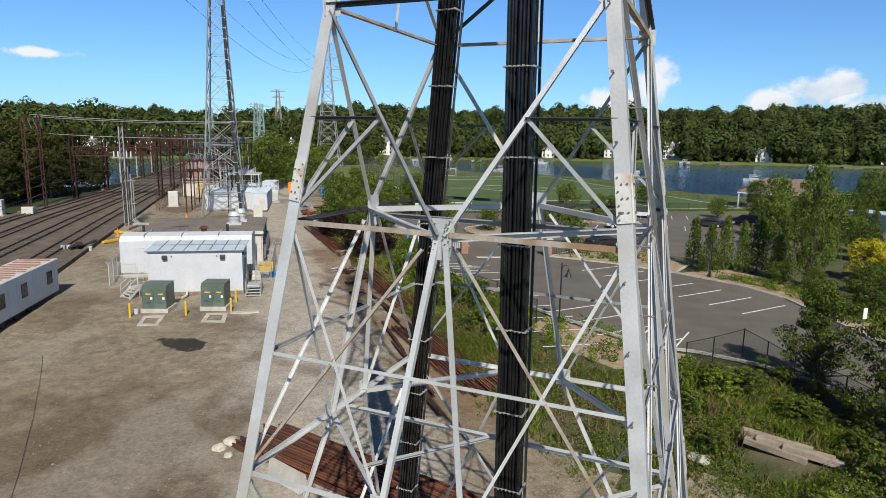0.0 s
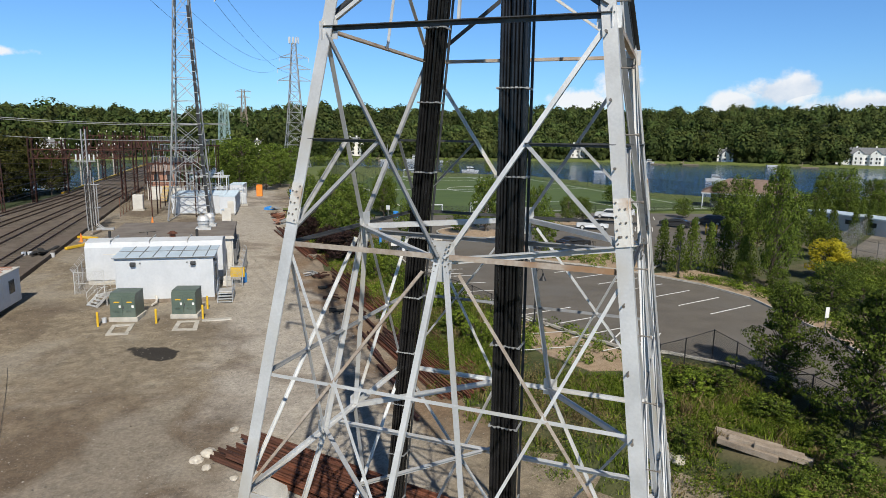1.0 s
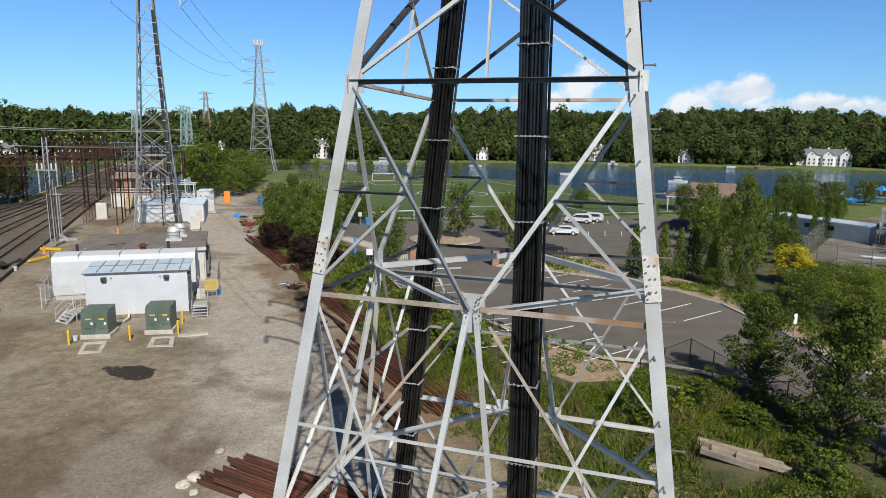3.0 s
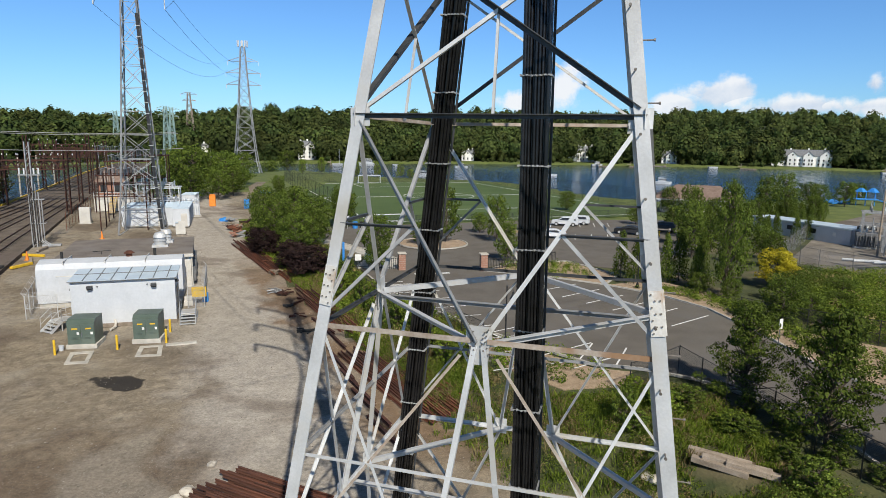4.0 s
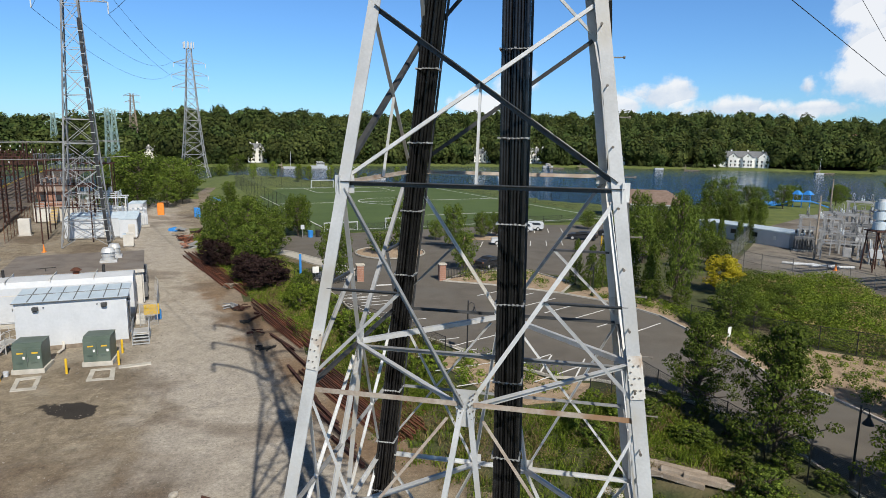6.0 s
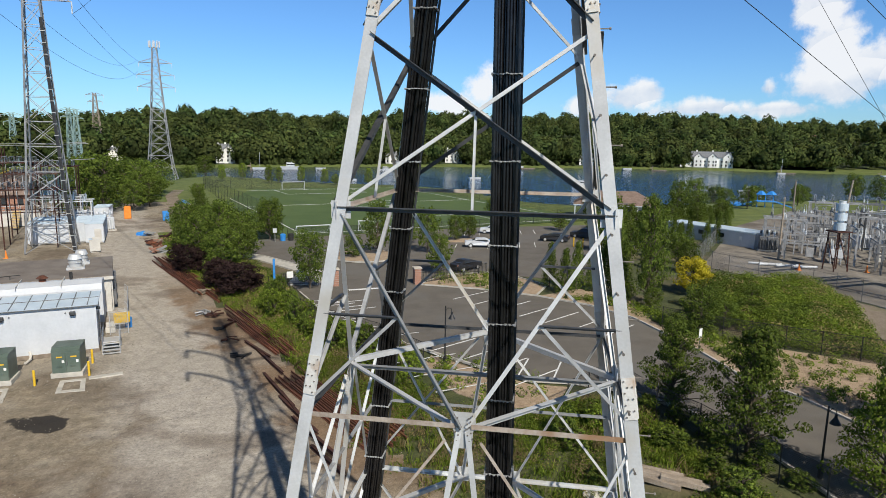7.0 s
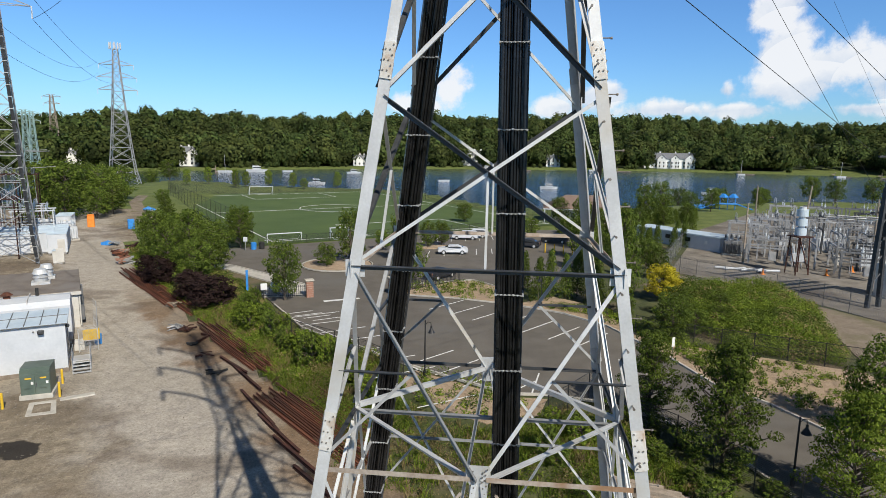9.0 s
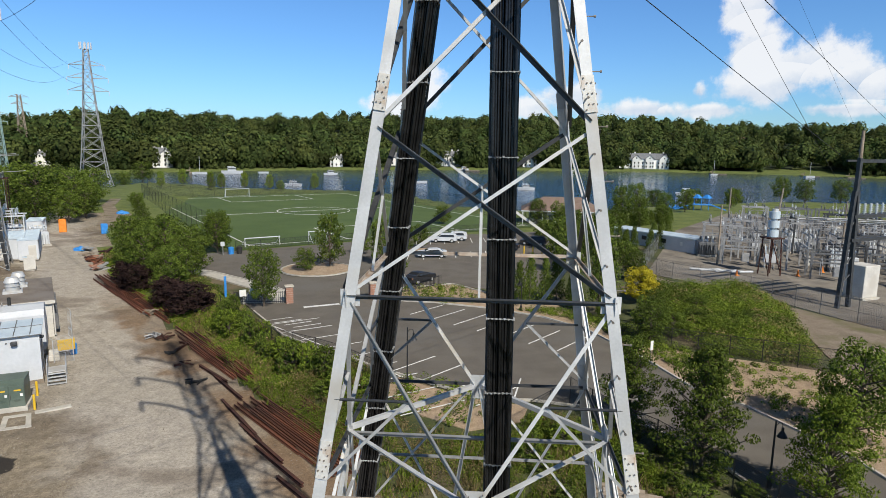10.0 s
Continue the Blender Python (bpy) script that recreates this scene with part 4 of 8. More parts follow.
def flat_building():
    s = thing("flat_roofed_building", "low pale building with a worn brown flat roof", "building", on_yard(-36.7, 65.1, 20))
    part("wall", box(B(), (6.1, 5.6, 1.75), (12.0, 10.9, 3.5)), M["offwhite"], s)
    part("roof", box(B(), (6.1, 5.6, 3.6), (12.5, 11.4, 0.26), None, 0.03), M["brown_roof"], s, "brown flat roof with a pale edge")
    part("roof_edge", box(B(), (6.1, -0.14, 3.5), (12.55, 0.05, 0.32)), M["offwhite"], s)
    for y in (2.6, 6.5):
        part("door", box(B(), (12.13, y, 1.2), (0.06, 1.0, 2.1), None, 0.01), M["steel_grey"], s)
    for i, (y, w) in enumerate(((1.2, 0.7), (4.4, 1.1), (8.0, 0.9), (9.8, 0.8))):
        part("wall_cabinet", box(B(), (12.33, y, 1.3 + 0.2 * (i % 2)), (0.45, w, 1.5), None, 0.03), M["steel_grey"], s)
        part("conduit", rod(B(), (12.2, y + 0.75, 0.2), (12.2, y + 0.75, 3.4), 0.06, 8), M["steel_grey"], s)
    for fx, fy, fr in ((9.0, 4.96, 0.6), (9.45, 7.6, 0.55)):
        v = part("roof_fan", rod(B(), (fx, fy, 3.7), (fx, fy, 4.75), fr, 20), M["galv"], s, "large galvanized roof fan")
        part("base", box(B(), (fx, fy, 3.82), (fr * 2.7, fr * 2.7, 0.25), None, 0.02), M["galv"], v)
        part("ring", rod(B(), (fx, fy, 4.35), (fx, fy, 4.43), fr * 1.13, 20), M["galv"], v)
        part("cowl", rod(B(), (fx, fy, 4.75), (fx, fy, 5.2), fr * 1.18, 20, fr * 0.85), M["galv"], v)
    part("old_antenna", bar(bar(B(), (3.0, 1.5, 4.0), (4.6, 1.6, 4.05), 0.06), (3.8, 1.2, 3.74), (3.8, 1.3, 4.1), 0.05), M["dark"], s)
    part("drain_pipe", rod(B(), (12.2, 0.15, 0.2), (12.2, 0.15, 3.4), 0.07, 8), M["offwhite"], s)
    return s


flat_building()


def shelter_box(name, label, m, size, mat="white", ribs=True):
    s = thing(name, label, "shelter", m, "white shelters")
    w, d, h = size
    part("body", box(B(), (0, 0, h / 2 + 0.15), (w, d, h), None, 0.04), M[mat], s)
    part("base", box(B(), (0, 0, 0.08), (w - 0.2, d - 0.2, 0.16)), M["concrete"], s)
    roof = part("roof", box(B(), (0, 0, h + 0.19), (w + 0.12, d + 0.12, 0.1), None, 0.02), M["blue_roof"], s)
    if ribs:
        for i in range(int(w / 0.9)):
            part("rib", box(B(), (-w / 2 + 0.5 + i * 0.9, -d / 2 - 0.02, h / 2 + 0.15), (0.06, 0.05, h - 0.1)), M[mat], s)
        for i in range(int(d / 0.9)):
            part("rib", box(B(), (w / 2 + 0.02, -d / 2 + 0.5 + i * 0.9, h / 2 + 0.15), (0.05, 0.06, h - 0.1)), M[mat], s)
            part("roof_rib", box(B(), (0, -d / 2 + 0.5 + i * 0.9, h + 0.26), (w, 0.06, 0.04)), M["blue_roof"], roof)
    part("door", box(B(), (w * 0.2, -d / 2 - 0.03, 1.2), (0.95, 0.06, 2.0), None, 0.01), M["offwhite"], s)
    return s


shelter_box("equipment_shelter", "long white equipment shelter behind the second tower", on_yard(-47.0, 109.5, 18), (8.2, 9.0, 2.9))
shelter_box("equipment_shelter", "white shipping container standing end-on", on_yard(-42.6, 111.0, 18), (2.5, 12.0, 2.8))
shelter_box("equipment_shelter", "white shipping container with ribbed doors behind the first", on_yard(-48.0, 128.5, 14), (2.5, 6.0, 2.7))
shelter_box("battery_cabinet", "pale cream battery cabinet on a pad", on_yard(-38.4, 99.2, 18), (1.3, 1.0, 1.7), "offwhite", False)


def trailer():
    s = thing("site_trailer", "white site trailer with a white roof striped in rust red", "trailer", on_yard(-37.0, 47.2, 16.9))
    part("body", box(B(), (0, 0, 1.9), (3.0, 14.6, 2.7), None, 0.04), M["white"], s)
    roof = part("roof", box(B(), (0, 0, 3.3), (3.12, 14.72, 0.12), None, 0.03), M["offwhite"], s)
    for i in range(20):
        part("roof_strip", box(B(), (-0.12 * (i % 2), -7.0 + i * 0.74, 3.375), (2.7 - 0.3 * (i % 3), 0.3 + 0.06 * (i % 2), 0.03)), M["brick"], roof, "rust-red roof strip")
    part("skirt", box(B(), (0, 0, 0.46), (2.6, 14.0, 0.2)), M["dark"], s)
    for y in (5.6, 1.1, -2.4, -5.8):
        w = part("window", box(B(), (1.51, y, 2.05), (0.05, 0.98, 1.1), None, 0.01), M["dark_and_shaded_steel"], s)
        part("pane", box(B(), (1.545, y, 2.05), (0.02, 0.84, 0.96)), M["glass_dark"], w)
        part("glazing_bar", box(B(), (1.557, y, 2.05), (0.012, 0.03, 0.96)), M["dark_and_shaded_steel"], w)
    for i in range(11):
        part("panel_joint", box(B(), (1.503, -6.6 + i * 1.32, 1.9), (0.012, 0.018, 2.6)), M["offwhite"], s)
    for y in (-2.2, 0, 2.2):
        for x in (-1.2, 1.2):
            part("wheel", rod(B(), (x - 0.12, y, 0.36), (x + 0.12, y, 0.36), 0.36, 16), M["dark"], s)
    for y in (-6.3, 6.3):
        part("jack", rod(B(), (0.9, y, 0), (0.9, y, 0.6), 0.06, 8), M["steel_grey"], s)
    return s


trailer()


def transformer(x, y, rz, w, label):
    s = thing("pad_transformer", label, "transformer", on_yard(x, y, rz), "pad-mounted transformers")
    part("pad", box(B(), (0, 0.1, 0.16), (w + 0.25, 2.1, 0.36), None, 0.02), M["concrete"], s, "concrete plinth")
    body = part("body", lip(B(), [(-0.85, 0.34), (0.95, 0.34), (0.95, 2.2), (-0.55, 2.2), (-0.85, 2.05)], -w / 2, w / 2), M["green_box"], s)
    part("lid", box(B(), (0, 0.2, 2.22), (w + 0.06, 1.55, 0.06), None, 0.015), M["green_box"], body)
    for k, sx in enumerate((-1, 1)):
        d = part("door", box(B(), (sx * w / 4, -0.87, 1.15), (w / 2 - 0.04, 0.05, 1.45), None, 0.012), M["green_box"], s)
        for i in range(4):
            part("louvre", box(B(), (sx * w / 4, -0.905, 0.75 + 0.045 * i), (w / 2 - 0.5, 0.02, 0.02)), M["green_box"], d)
        part("warning_label", box(B(), (sx * w / 4 + 0.05, -0.9, 1.55), (0.4, 0.012, 0.1)), M["yellow"], d, "yellow warning label")
        part("notice", box(B(), (sx * w / 4 + 0.28, -0.9, 1.2), (0.16, 0.012, 0.2)), M["paint"], d, "white notice")
    part("door_handle", box(B(), (0.06, -0.93, 1.1), (0.06, 0.07, 0.3), None, 0.01), M["steel_grey"], s)
    part("sill", box(B(), (0, -0.86, 0.42), (w, 0.06, 0.14)), M["green_box"], s)
    return s


transformer(-26.8, 51.83, 10, 1.9, "dark green pad-mounted transformer with yellow labels")
transformer(-22.58, 53.2, 10, 1.85, "dark green pad-mounted transformer with tall yellow tags")


def bollard(x, y, h=1.15):
    bm = rod(B(), (0, 0, -0.1), (0, 0, h - 0.05), 0.085, 12)
    rod(bm, (0, 0, h - 0.05), (0, 0, h), 0.085, 12, 0.04)
    ob = link("bollard", bm, M["yellow"])
    ob.matrix_world = on_yard(x, y)
    return tagged(ob, "yellow steel bollard guarding the transformers", "bollard", "yellow bollards")


for x, y in ((-27.9, 49.65), (-24.0, 50.95), (-20.97, 52.5), (-21.7, 55.0), (-28.3, 52.2)):
    bollard(x, y)


def slab_frame(pts, label):
    """A flat concrete surround with a recessed gravel-filled middle."""
    c = [sum(p[i] for p in pts) / 4 for i in (0, 1)]
    bm = B()
    zs = [yard_z(*p) + 0.05 for p in pts]
    out = [bm.verts.new((x, y, z)) for (x, y), z in zip(pts, zs)]
    inn = [bm.verts.new((c[0] + (x - c[0]) * 0.62, c[1] + (y - c[1]) * 0.66, z)) for (x, y), z in zip(pts, zs)]
    for i in range(4):
        bm.faces.new((out[i], out[(i + 1) % 4], inn[(i + 1) % 4], inn[i]))
    r = bmesh.ops.extrude_face_region(bm, geom=bm.faces[:])
    bmesh.ops.translate(bm, verts=[v for v in r["geom"] if isinstance(v, bmesh.types.BMVert)], vec=(0, 0, -0.12))
    bmesh.ops.recalc_face_normals(bm, faces=bm.faces)
    ob = link("concrete_surround", bm, M["concrete"])
    return tagged(ob, label, "concrete slab", "concrete surrounds")


slab_frame([(-26.21, 47.84), (-24.66, 48.11), (-25.5, 50.55), (-27.0, 50.05)], "flat concrete surround in the gravel before a transformer")
slab_frame([(-21.98, 49.4), (-20.18, 49.72), (-21.0, 51.95), (-22.6, 51.6)], "flat concrete surround in the gravel beside a bollard")
slab = box(B(), (0, 0, 0.0), (2.2, 0.5, 0.12), None, 0.01)
ob = tagged(link("concrete_slab", slab, M["concrete"]), "narrow concrete slab flush with the gravel", "concrete slab")
ob.matrix_world = on_yard(-19.75, 52.35, 22, 0.02)


def bucket(x, y):
    bm = rod(B(), (0, 0, 0), (0, 0, 0.38), 0.15, 14, 0.18)
    ob = link("bucket", bm, M["white"])
    ob.matrix_world = on_yard(x, y)
    return tagged(ob, "white plastic bucket on the gravel", "bucket")


bucket(-27.95, 50.55)


# ---- chain-link fences ----
def mesh_material(name, colour, cover):
    m = bpy.data.materials.new(name)
    m.use_nodes = True
    n, l = m.node_tree.nodes, m.node_tree.links
    b, out = n["Principled BSDF"], n["Material Output"]
    b.inputs["Base Color"].default_value, b.inputs["Roughness"].default_value = (*colour, 1), 0.6
    tc, sep = n.new("ShaderNodeTexCoord"), n.new("ShaderNodeMapping")
    w1, w2 = n.new("ShaderNodeTexWave"), n.new("ShaderNodeTexWave")
    sep.inputs["Rotation"].default_value = (0, radians(45), 0)
    for w, d in ((w1, "X"), (w2, "Z")):
        w.wave_type, w.bands_direction = "BANDS", d
        w.inputs["Scale"].default_value = 4.0
        l.new(sep.outputs[0], w.inputs["Vector"])
    l.new(tc.outputs["Object"], sep.inputs["Vector"])
    mx, cmp_ = n.new("ShaderNodeMath"), n.new("ShaderNodeMath")
    mx.operation, cmp_.operation = "MAXIMUM", "GREATER_THAN"
    cmp_.inputs[1].default_value = 1 - cover
    l.new(w1.outputs["Fac"], mx.inputs[0])
    l.new(w2.outputs["Fac"], mx.inputs[1])
    l.new(mx.outputs[0], cmp_.inputs[0])
    tr, mix = n.new("ShaderNodeBsdfTransparent"), n.new("ShaderNodeMixShader")
    l.new(cmp_.outputs[0], mix.inputs[0])
    l.new(tr.outputs[0], mix.inputs[1])
    l.new(b.outputs[0], mix.inputs[2])
    l.new(mix.outputs[0], out.inputs["Surface"])
    return m


M["mesh_black"] = mesh_material("black_chain_link", (0.02, 0.02, 0.02), 0.035)
M["mesh_grey"] = mesh_material("grey_chain_link", (0.35, 0.36, 0.37), 0.03)


def fence(label, pts, h, step=3.0, mat="black_metal", link_mat="mesh_black", z=None, barbs=False):
    """Posts, rails and wire mesh along a line on the land."""
    f = thing("chain_link_fence", label, "fence")
    ps = []
    for a, b in zip(pts, pts[1:]):
        a, b = Vector(a), Vector(b)
        n = max(1, round((b - a).length / step))
        ps += [a.lerp(b, i / n) for i in range(n)]
    ps.append(Vector(pts[-1]))
    base = [Vector((p.x, p.y, (land_z(p.x, p.y) if z is None else z) - 0.05)) for p in ps]
    up = Vector((0, 0, h + 0.05))
    for p in base:
        bm = rod(B(), p, p + up + Vector((0, 0, 0.06)), 0.035, 6)
        if barbs:
            rod(bm, p + up, p + up + Vector((-0.22, -0.1, 0.32)), 0.02, 5)
        part("post", bm, M[mat], f)
    for p, q in zip(base, base[1:]):
        part("rail", rod(B(), p + up, q + up, 0.025, 6), M[mat], f)
        part("rail", rod(B(), p + up * 0.5, q + up * 0.5, 0.018, 5), M[mat], f)
        m, n = frame_of(p, q)
        d = (q - p)
        flat_d = Vector((d.x, d.y, 0)).normalized()
        mw = Matrix((flat_d, flat_d.cross(Vector((0, 0, 1))) * -1, Vector((0, 0, 1)))).transposed().to_4x4()
        mw.translation = p
        bm = B()
        ln = Vector((d.x, d.y, 0)).length
        vs = [bm.verts.new(c) for c in ((0, 0, 0.05), (ln, 0, 0.05 + d.z), (ln, 0, h + d.z), (0, 0, h))]
        bm.faces.new(vs)
        ob = part("wire_mesh", bm, M[link_mat], f)
        ob.matrix_basis = mw
        if barbs:
            for k in (0.1, 0.2, 0.3):
                off = Vector((-0.22, -0.1, 0.32)) * (k / 0.3)
                part("barbed_wire", rod(B(), p + up + off, q + up + off, 0.008, 4), M[mat], f)
    return f


fence("galvanized chain-link fence round the sheds", [(-32.9, 58.6), (-35.1, 57.7), (-38.9, 65.8)], 2.0, 2.2, "galv", "mesh_grey", barbs=True)
fence("galvanized chain-link fence beside the shed steps", [(-22.9, 61.9), (-21.5, 62.3), (-24.5, 71.2)], 2.0, 2.4, "galv", "mesh_grey", barbs=True)
bm = box(B(), (0, 0, 0.9), (1.3, 0.5, 0.9), None, 0.03)
ob = tagged(link("pallet_cage", bm, M["yellow"]), "yellow slatted crate on a galvanized stand", "crate")
ob.matrix_world = on_yard(-22.25, 63.0, 18, 0.35)
bm = box(B(), (0, 0, 0.25), (0.8, 0.8, 0.5), None, 0.05)
box(bm, (0.0, 0.0, 0.7), (0.7, 0.5, 0.4), None, 0.03)
ob = tagged(link("storage_box", bm, M["offwhite"]), "white storage box stacked beside the fence", "box")
ob.matrix_world = on_yard(-23.15, 62.7, 18)
bm = rod(B(), (0, 0, 0), (0, 0, 0.9), 0.3, 14)
ob = tagged(link("drum", bm, M["blue"]), "blue plastic drum beside the fence", "drum")
ob.matrix_world = on_yard(-22.1, 64.1, 18)


# ---- heaps of old rail ----
rail_bm = B()
box(rail_bm, (0, 0, 0.012), (0.14, 1, 0.024))
box(rail_bm, (0, 0, 0.075), (0.02, 1, 0.11))
box(rail_bm, (0, 0, 0.145), (0.07, 1, 0.04))
rail_me = bpy.data.meshes.new("rail")
rail_bm.to_mesh(rail_me)
rail_bm.free()
rail_me.materials.append(M["rust"])


def rail_pile(label, a, b, width, count, layers, length, seed):
    rnd = random.Random(seed)
    a, b = Vector((*a, 0)), Vector((*b, 0))
    d = (b - a).normalized()
    side = Vector((-d.y, d.x, 0))
    pile = thing("rail_pile", label, "rail pile", group="heaps of rail")
    run = (b - a).length
    rz = math.degrees(math.atan2(d.y, d.x)) - 90
    for ly in range(layers):
        n = int(count * (1 - 0.25 * ly))
        for i in range(n):
            w = (i / max(1, n - 1) - 0.5) * width * (1 - 0.2 * ly) + rnd.gauss(0, 0.05)
            ln = length * rnd.uniform(0.75, 1.05)
            s = rnd.uniform(0, max(0.1, run - ln)) + ln / 2
            p = a + d * s + side * w
            ob = new("rail", rail_me)
            ob.parent = pile
            ob.matrix_basis = pose(p.x, p.y, land_z(p.x, p.y) + 0.06 + ly * 0.17 + rnd.uniform(0, 0.02), math.degrees(math.atan(0.0251 * d.y)), 0, rz + rnd.gauss(0, 0.5)) @ Matrix.Diagonal((1, ln, 1, 1))
    return pile


rail_pile("heap of long rusty steel rails lying near the tower's foot", (-10.9, 33.5), (0.8, 27.7), 2.9, 22, 2, 11.5, 1)
rail_pile("long row of rusty steel rails along the yard's edge", (-28.4, 94.2), (-15.4, 71.6), 2.4, 16, 3, 14, 2)
rail_pile("stack of rusty steel rails beside the weedy bank", (-14.4, 69.5), (-5.2, 52.6), 1.9, 12, 3, 11, 3)
rail_pile("stack of rusty rails at the foot of the bank", (-6.6, 52.0), (0.6, 39.4), 2.6, 16, 3, 10.5, 4)
rail_pile("stack of rusty rails on the slope under the weeds", (-3.0, 49.6), (1.8, 40.6), 1.0, 6, 2, 8.5, 5)
for i, (x, y, rz, ln) in enumerate(((-10.2, 60.4, 27, 6.5), (-8.4, 54.5, 26, 7.0), (-6.9, 48.6, 24, 7.0), (-5.2, 44.6, 27, 6.5), (-4.0, 41.6, 29, 6.0), (-3.0, 38.6, 30, 4.0), (-12.6, 64.6, 50, 2.6), (-13.2, 63.8, -20, 2.0), (-9.6, 57.0, 32, 5.0), (-5.9, 46.4, 22, 4.0))):
    bm = lip(B(), [(-0.1, 0), (0.1, 0), (0.1, 0.03), (0.02, 0.05), (0.02, 0.17), (0.1, 0.19), (0.1, 0.22), (-0.1, 0.22), (-0.1, 0.19), (-0.02, 0.17), (-0.02, 0.05), (-0.1, 0.03)], -ln / 2, ln / 2)
    ob = tagged(link("steel_beam", bm, M["dark_rust"]), "dark rusty steel beam lying in the dirt by the rails", "steel beam", "loose steel beams")
    ob.matrix_world = pose(x, y, land_z(x, y) + 0.03, 0, 0, rz + 90)


def rock(x, y, s, mat="stone", label="pale boulder lying on the gravel", seed=0):
    bm = B()
    bmesh.ops.create_icosphere(bm, subdivisions=2, radius=s)
    for v in bm.verts:
        v.co *= 1 + 0.35 * noise.noise(v.co * 1.3 / s + Vector((seed * 7, 0, 0)))
        v.co.z = max(v.co.z * 0.7, -s * 0.3)
    ob = link("rock", bm, M[mat])
    ob.matrix_world = pose(x, y, land_z(x, y) + s * 0.2, 0, 0, seed * 50)
    return tagged(ob, label, "rock", "loose rocks")


for i, (x, y, s) in enumerate(((-11.6, 32.5, 0.35), (-11.9, 31.9, 0.3), (-11.2, 31.3, 0.22), (-11.3, 34.9, 0.25), (-9.6, 30.6, 0.18), (9.8, 32.0, 0.3), (10.1, 31.7, 0.35))):
    rock(x, y, s, seed=i)
bm = lip(B(), [(-0.25, 0), (0.25, 0), (0.12, 0.75), (-0.12, 0.75)], -1.1, 1.1)
ob = tagged(link("concrete_block", bm, M["concrete"]), "broken wedge-shaped concrete block among the rails", "concrete block")
ob.matrix_world = on_yard(-7.7, 29.6, -32, 0.02)


# ---- second tower and its wires ----
def lattice(name, label, base, h, w0, w1, bays, mat, leg=0.16, brace=0.08, rz=0.0, arms=(), taper=1.0):
    """A four-legged lattice mast with crossed bays, each leg, brace and arm a part."""
    t = thing(name, label, "lattice tower", Matrix.Translation(base) @ pose(0, 0, 0, 0, 0, rz))

    def c(sx, sy, z):
        k = w0 + (w1 - w0) * (z / h) ** taper
        return Vector((sx * k / 2, sy * k / 2, z))

    zs, z = [0.0], 0.0
    for i in range(bays):
        zs.append(h * (1 - (1 - (i + 1) / bays) ** 1.25))
    for sx in (-1, 1):
        for sy in (-1, 1):
            for a, b in zip(zs, zs[1:]):
                part("leg", bar(B(), c(sx, sy, a), c(sx, sy, b), leg), M[mat], t)
    for a, b in zip(zs, zs[1:]):
        for (p, q) in (((-1, -1), (1, -1)), ((1, -1), (1, 1)), ((1, 1), (-1, 1)), ((-1, 1), (-1, -1))):
            bm = bar(B(), c(*p, a), c(*q, b), brace)
            part("brace", bm, M[mat], t)
            part("brace", bar(B(), c(*q, a), c(*p, b), brace), M[mat], t)
            part("horizontal", bar(B(), c(*p, b), c(*q, b), brace), M[mat], t)
    for z, ln in arms:
        for s in (-1, 1):
            bm = B()
            for sy in (-1, 1):
                bar(bm, c(s, sy, z), (s * ln, 0, z), brace * 1.2)
                bar(bm, c(s, sy, z + ln * 0.28), (s * ln, 0, z), brace)
            arm = part("crossarm", bm, M[mat], t)
            part("insulator", rod(B(), (s * ln, 0, z), (s * ln, 0, z - 1.6), 0.1, 6), M["porcelain"], arm)
    return t


T2 = (-44.8, 101.2)
lattice("lattice_tower", "slender galvanized lattice transmission tower behind the white shelters", (*T2, yard_z(*T2)), 42.8, 6.2, 1.2, 14, "galv_dull", 0.17, 0.075, YARD_RZ, ((34.6, 4.7), (38.5, 4.1)), 0.75)

run = thing("cable_ladder", "dark cables on a ladder up the slender tower's leg", "cable ladder", pose(*T2, yard_z(*T2), 0, 0, YARD_RZ))


def t2_leg(z):
    return (0.6 + 2.5 * (1 - (z / 42.8) ** 0.75))


for za, zb in ((0.3, 3), (3, 7), (7, 12), (12, 18), (18, 25), (25, 32)):
    for dx in (-0.13, 0.0, 0.13):
        part("cable", bar(B(), (t2_leg(za) + dx - 0.1, -t2_leg(za) - 0.16, za), (t2_leg(zb) + dx - 0.1, -t2_leg(zb) - 0.16, zb), 0.12), M["dark_and_shaded_steel"], run)
for i in range(20):
    z = 0.8 + i * 1.55
    part("rung", bar(B(), (t2_leg(z) - 0.38, -t2_leg(z) - 0.25, z), (t2_leg(z) + 0.18, -t2_leg(z) - 0.25, z), 0.07), M["galv"], run, "pale steel clamp")


def wire(label, a, b, sag, r=0.02, n=24, name="overhead_wire"):
    cu = bpy.data.curves.new(name, "CURVE")
    cu.dimensions, cu.bevel_depth, cu.bevel_resolution = "3D", r, 0
    sp = cu.splines.new("POLY")
    sp.points.add(n)
    a, b = Vector(a), Vector(b)
    for i, p in enumerate(sp.points):
        k = i / n
        q = a.lerp(b, k)
        p.co = (q.x, q.y, q.z - 4 * sag * k * (1 - k), 1)
    cu.materials.append(M["black_metal"])
    return tagged(new(name, cu), label, "wire", "overhead wires")


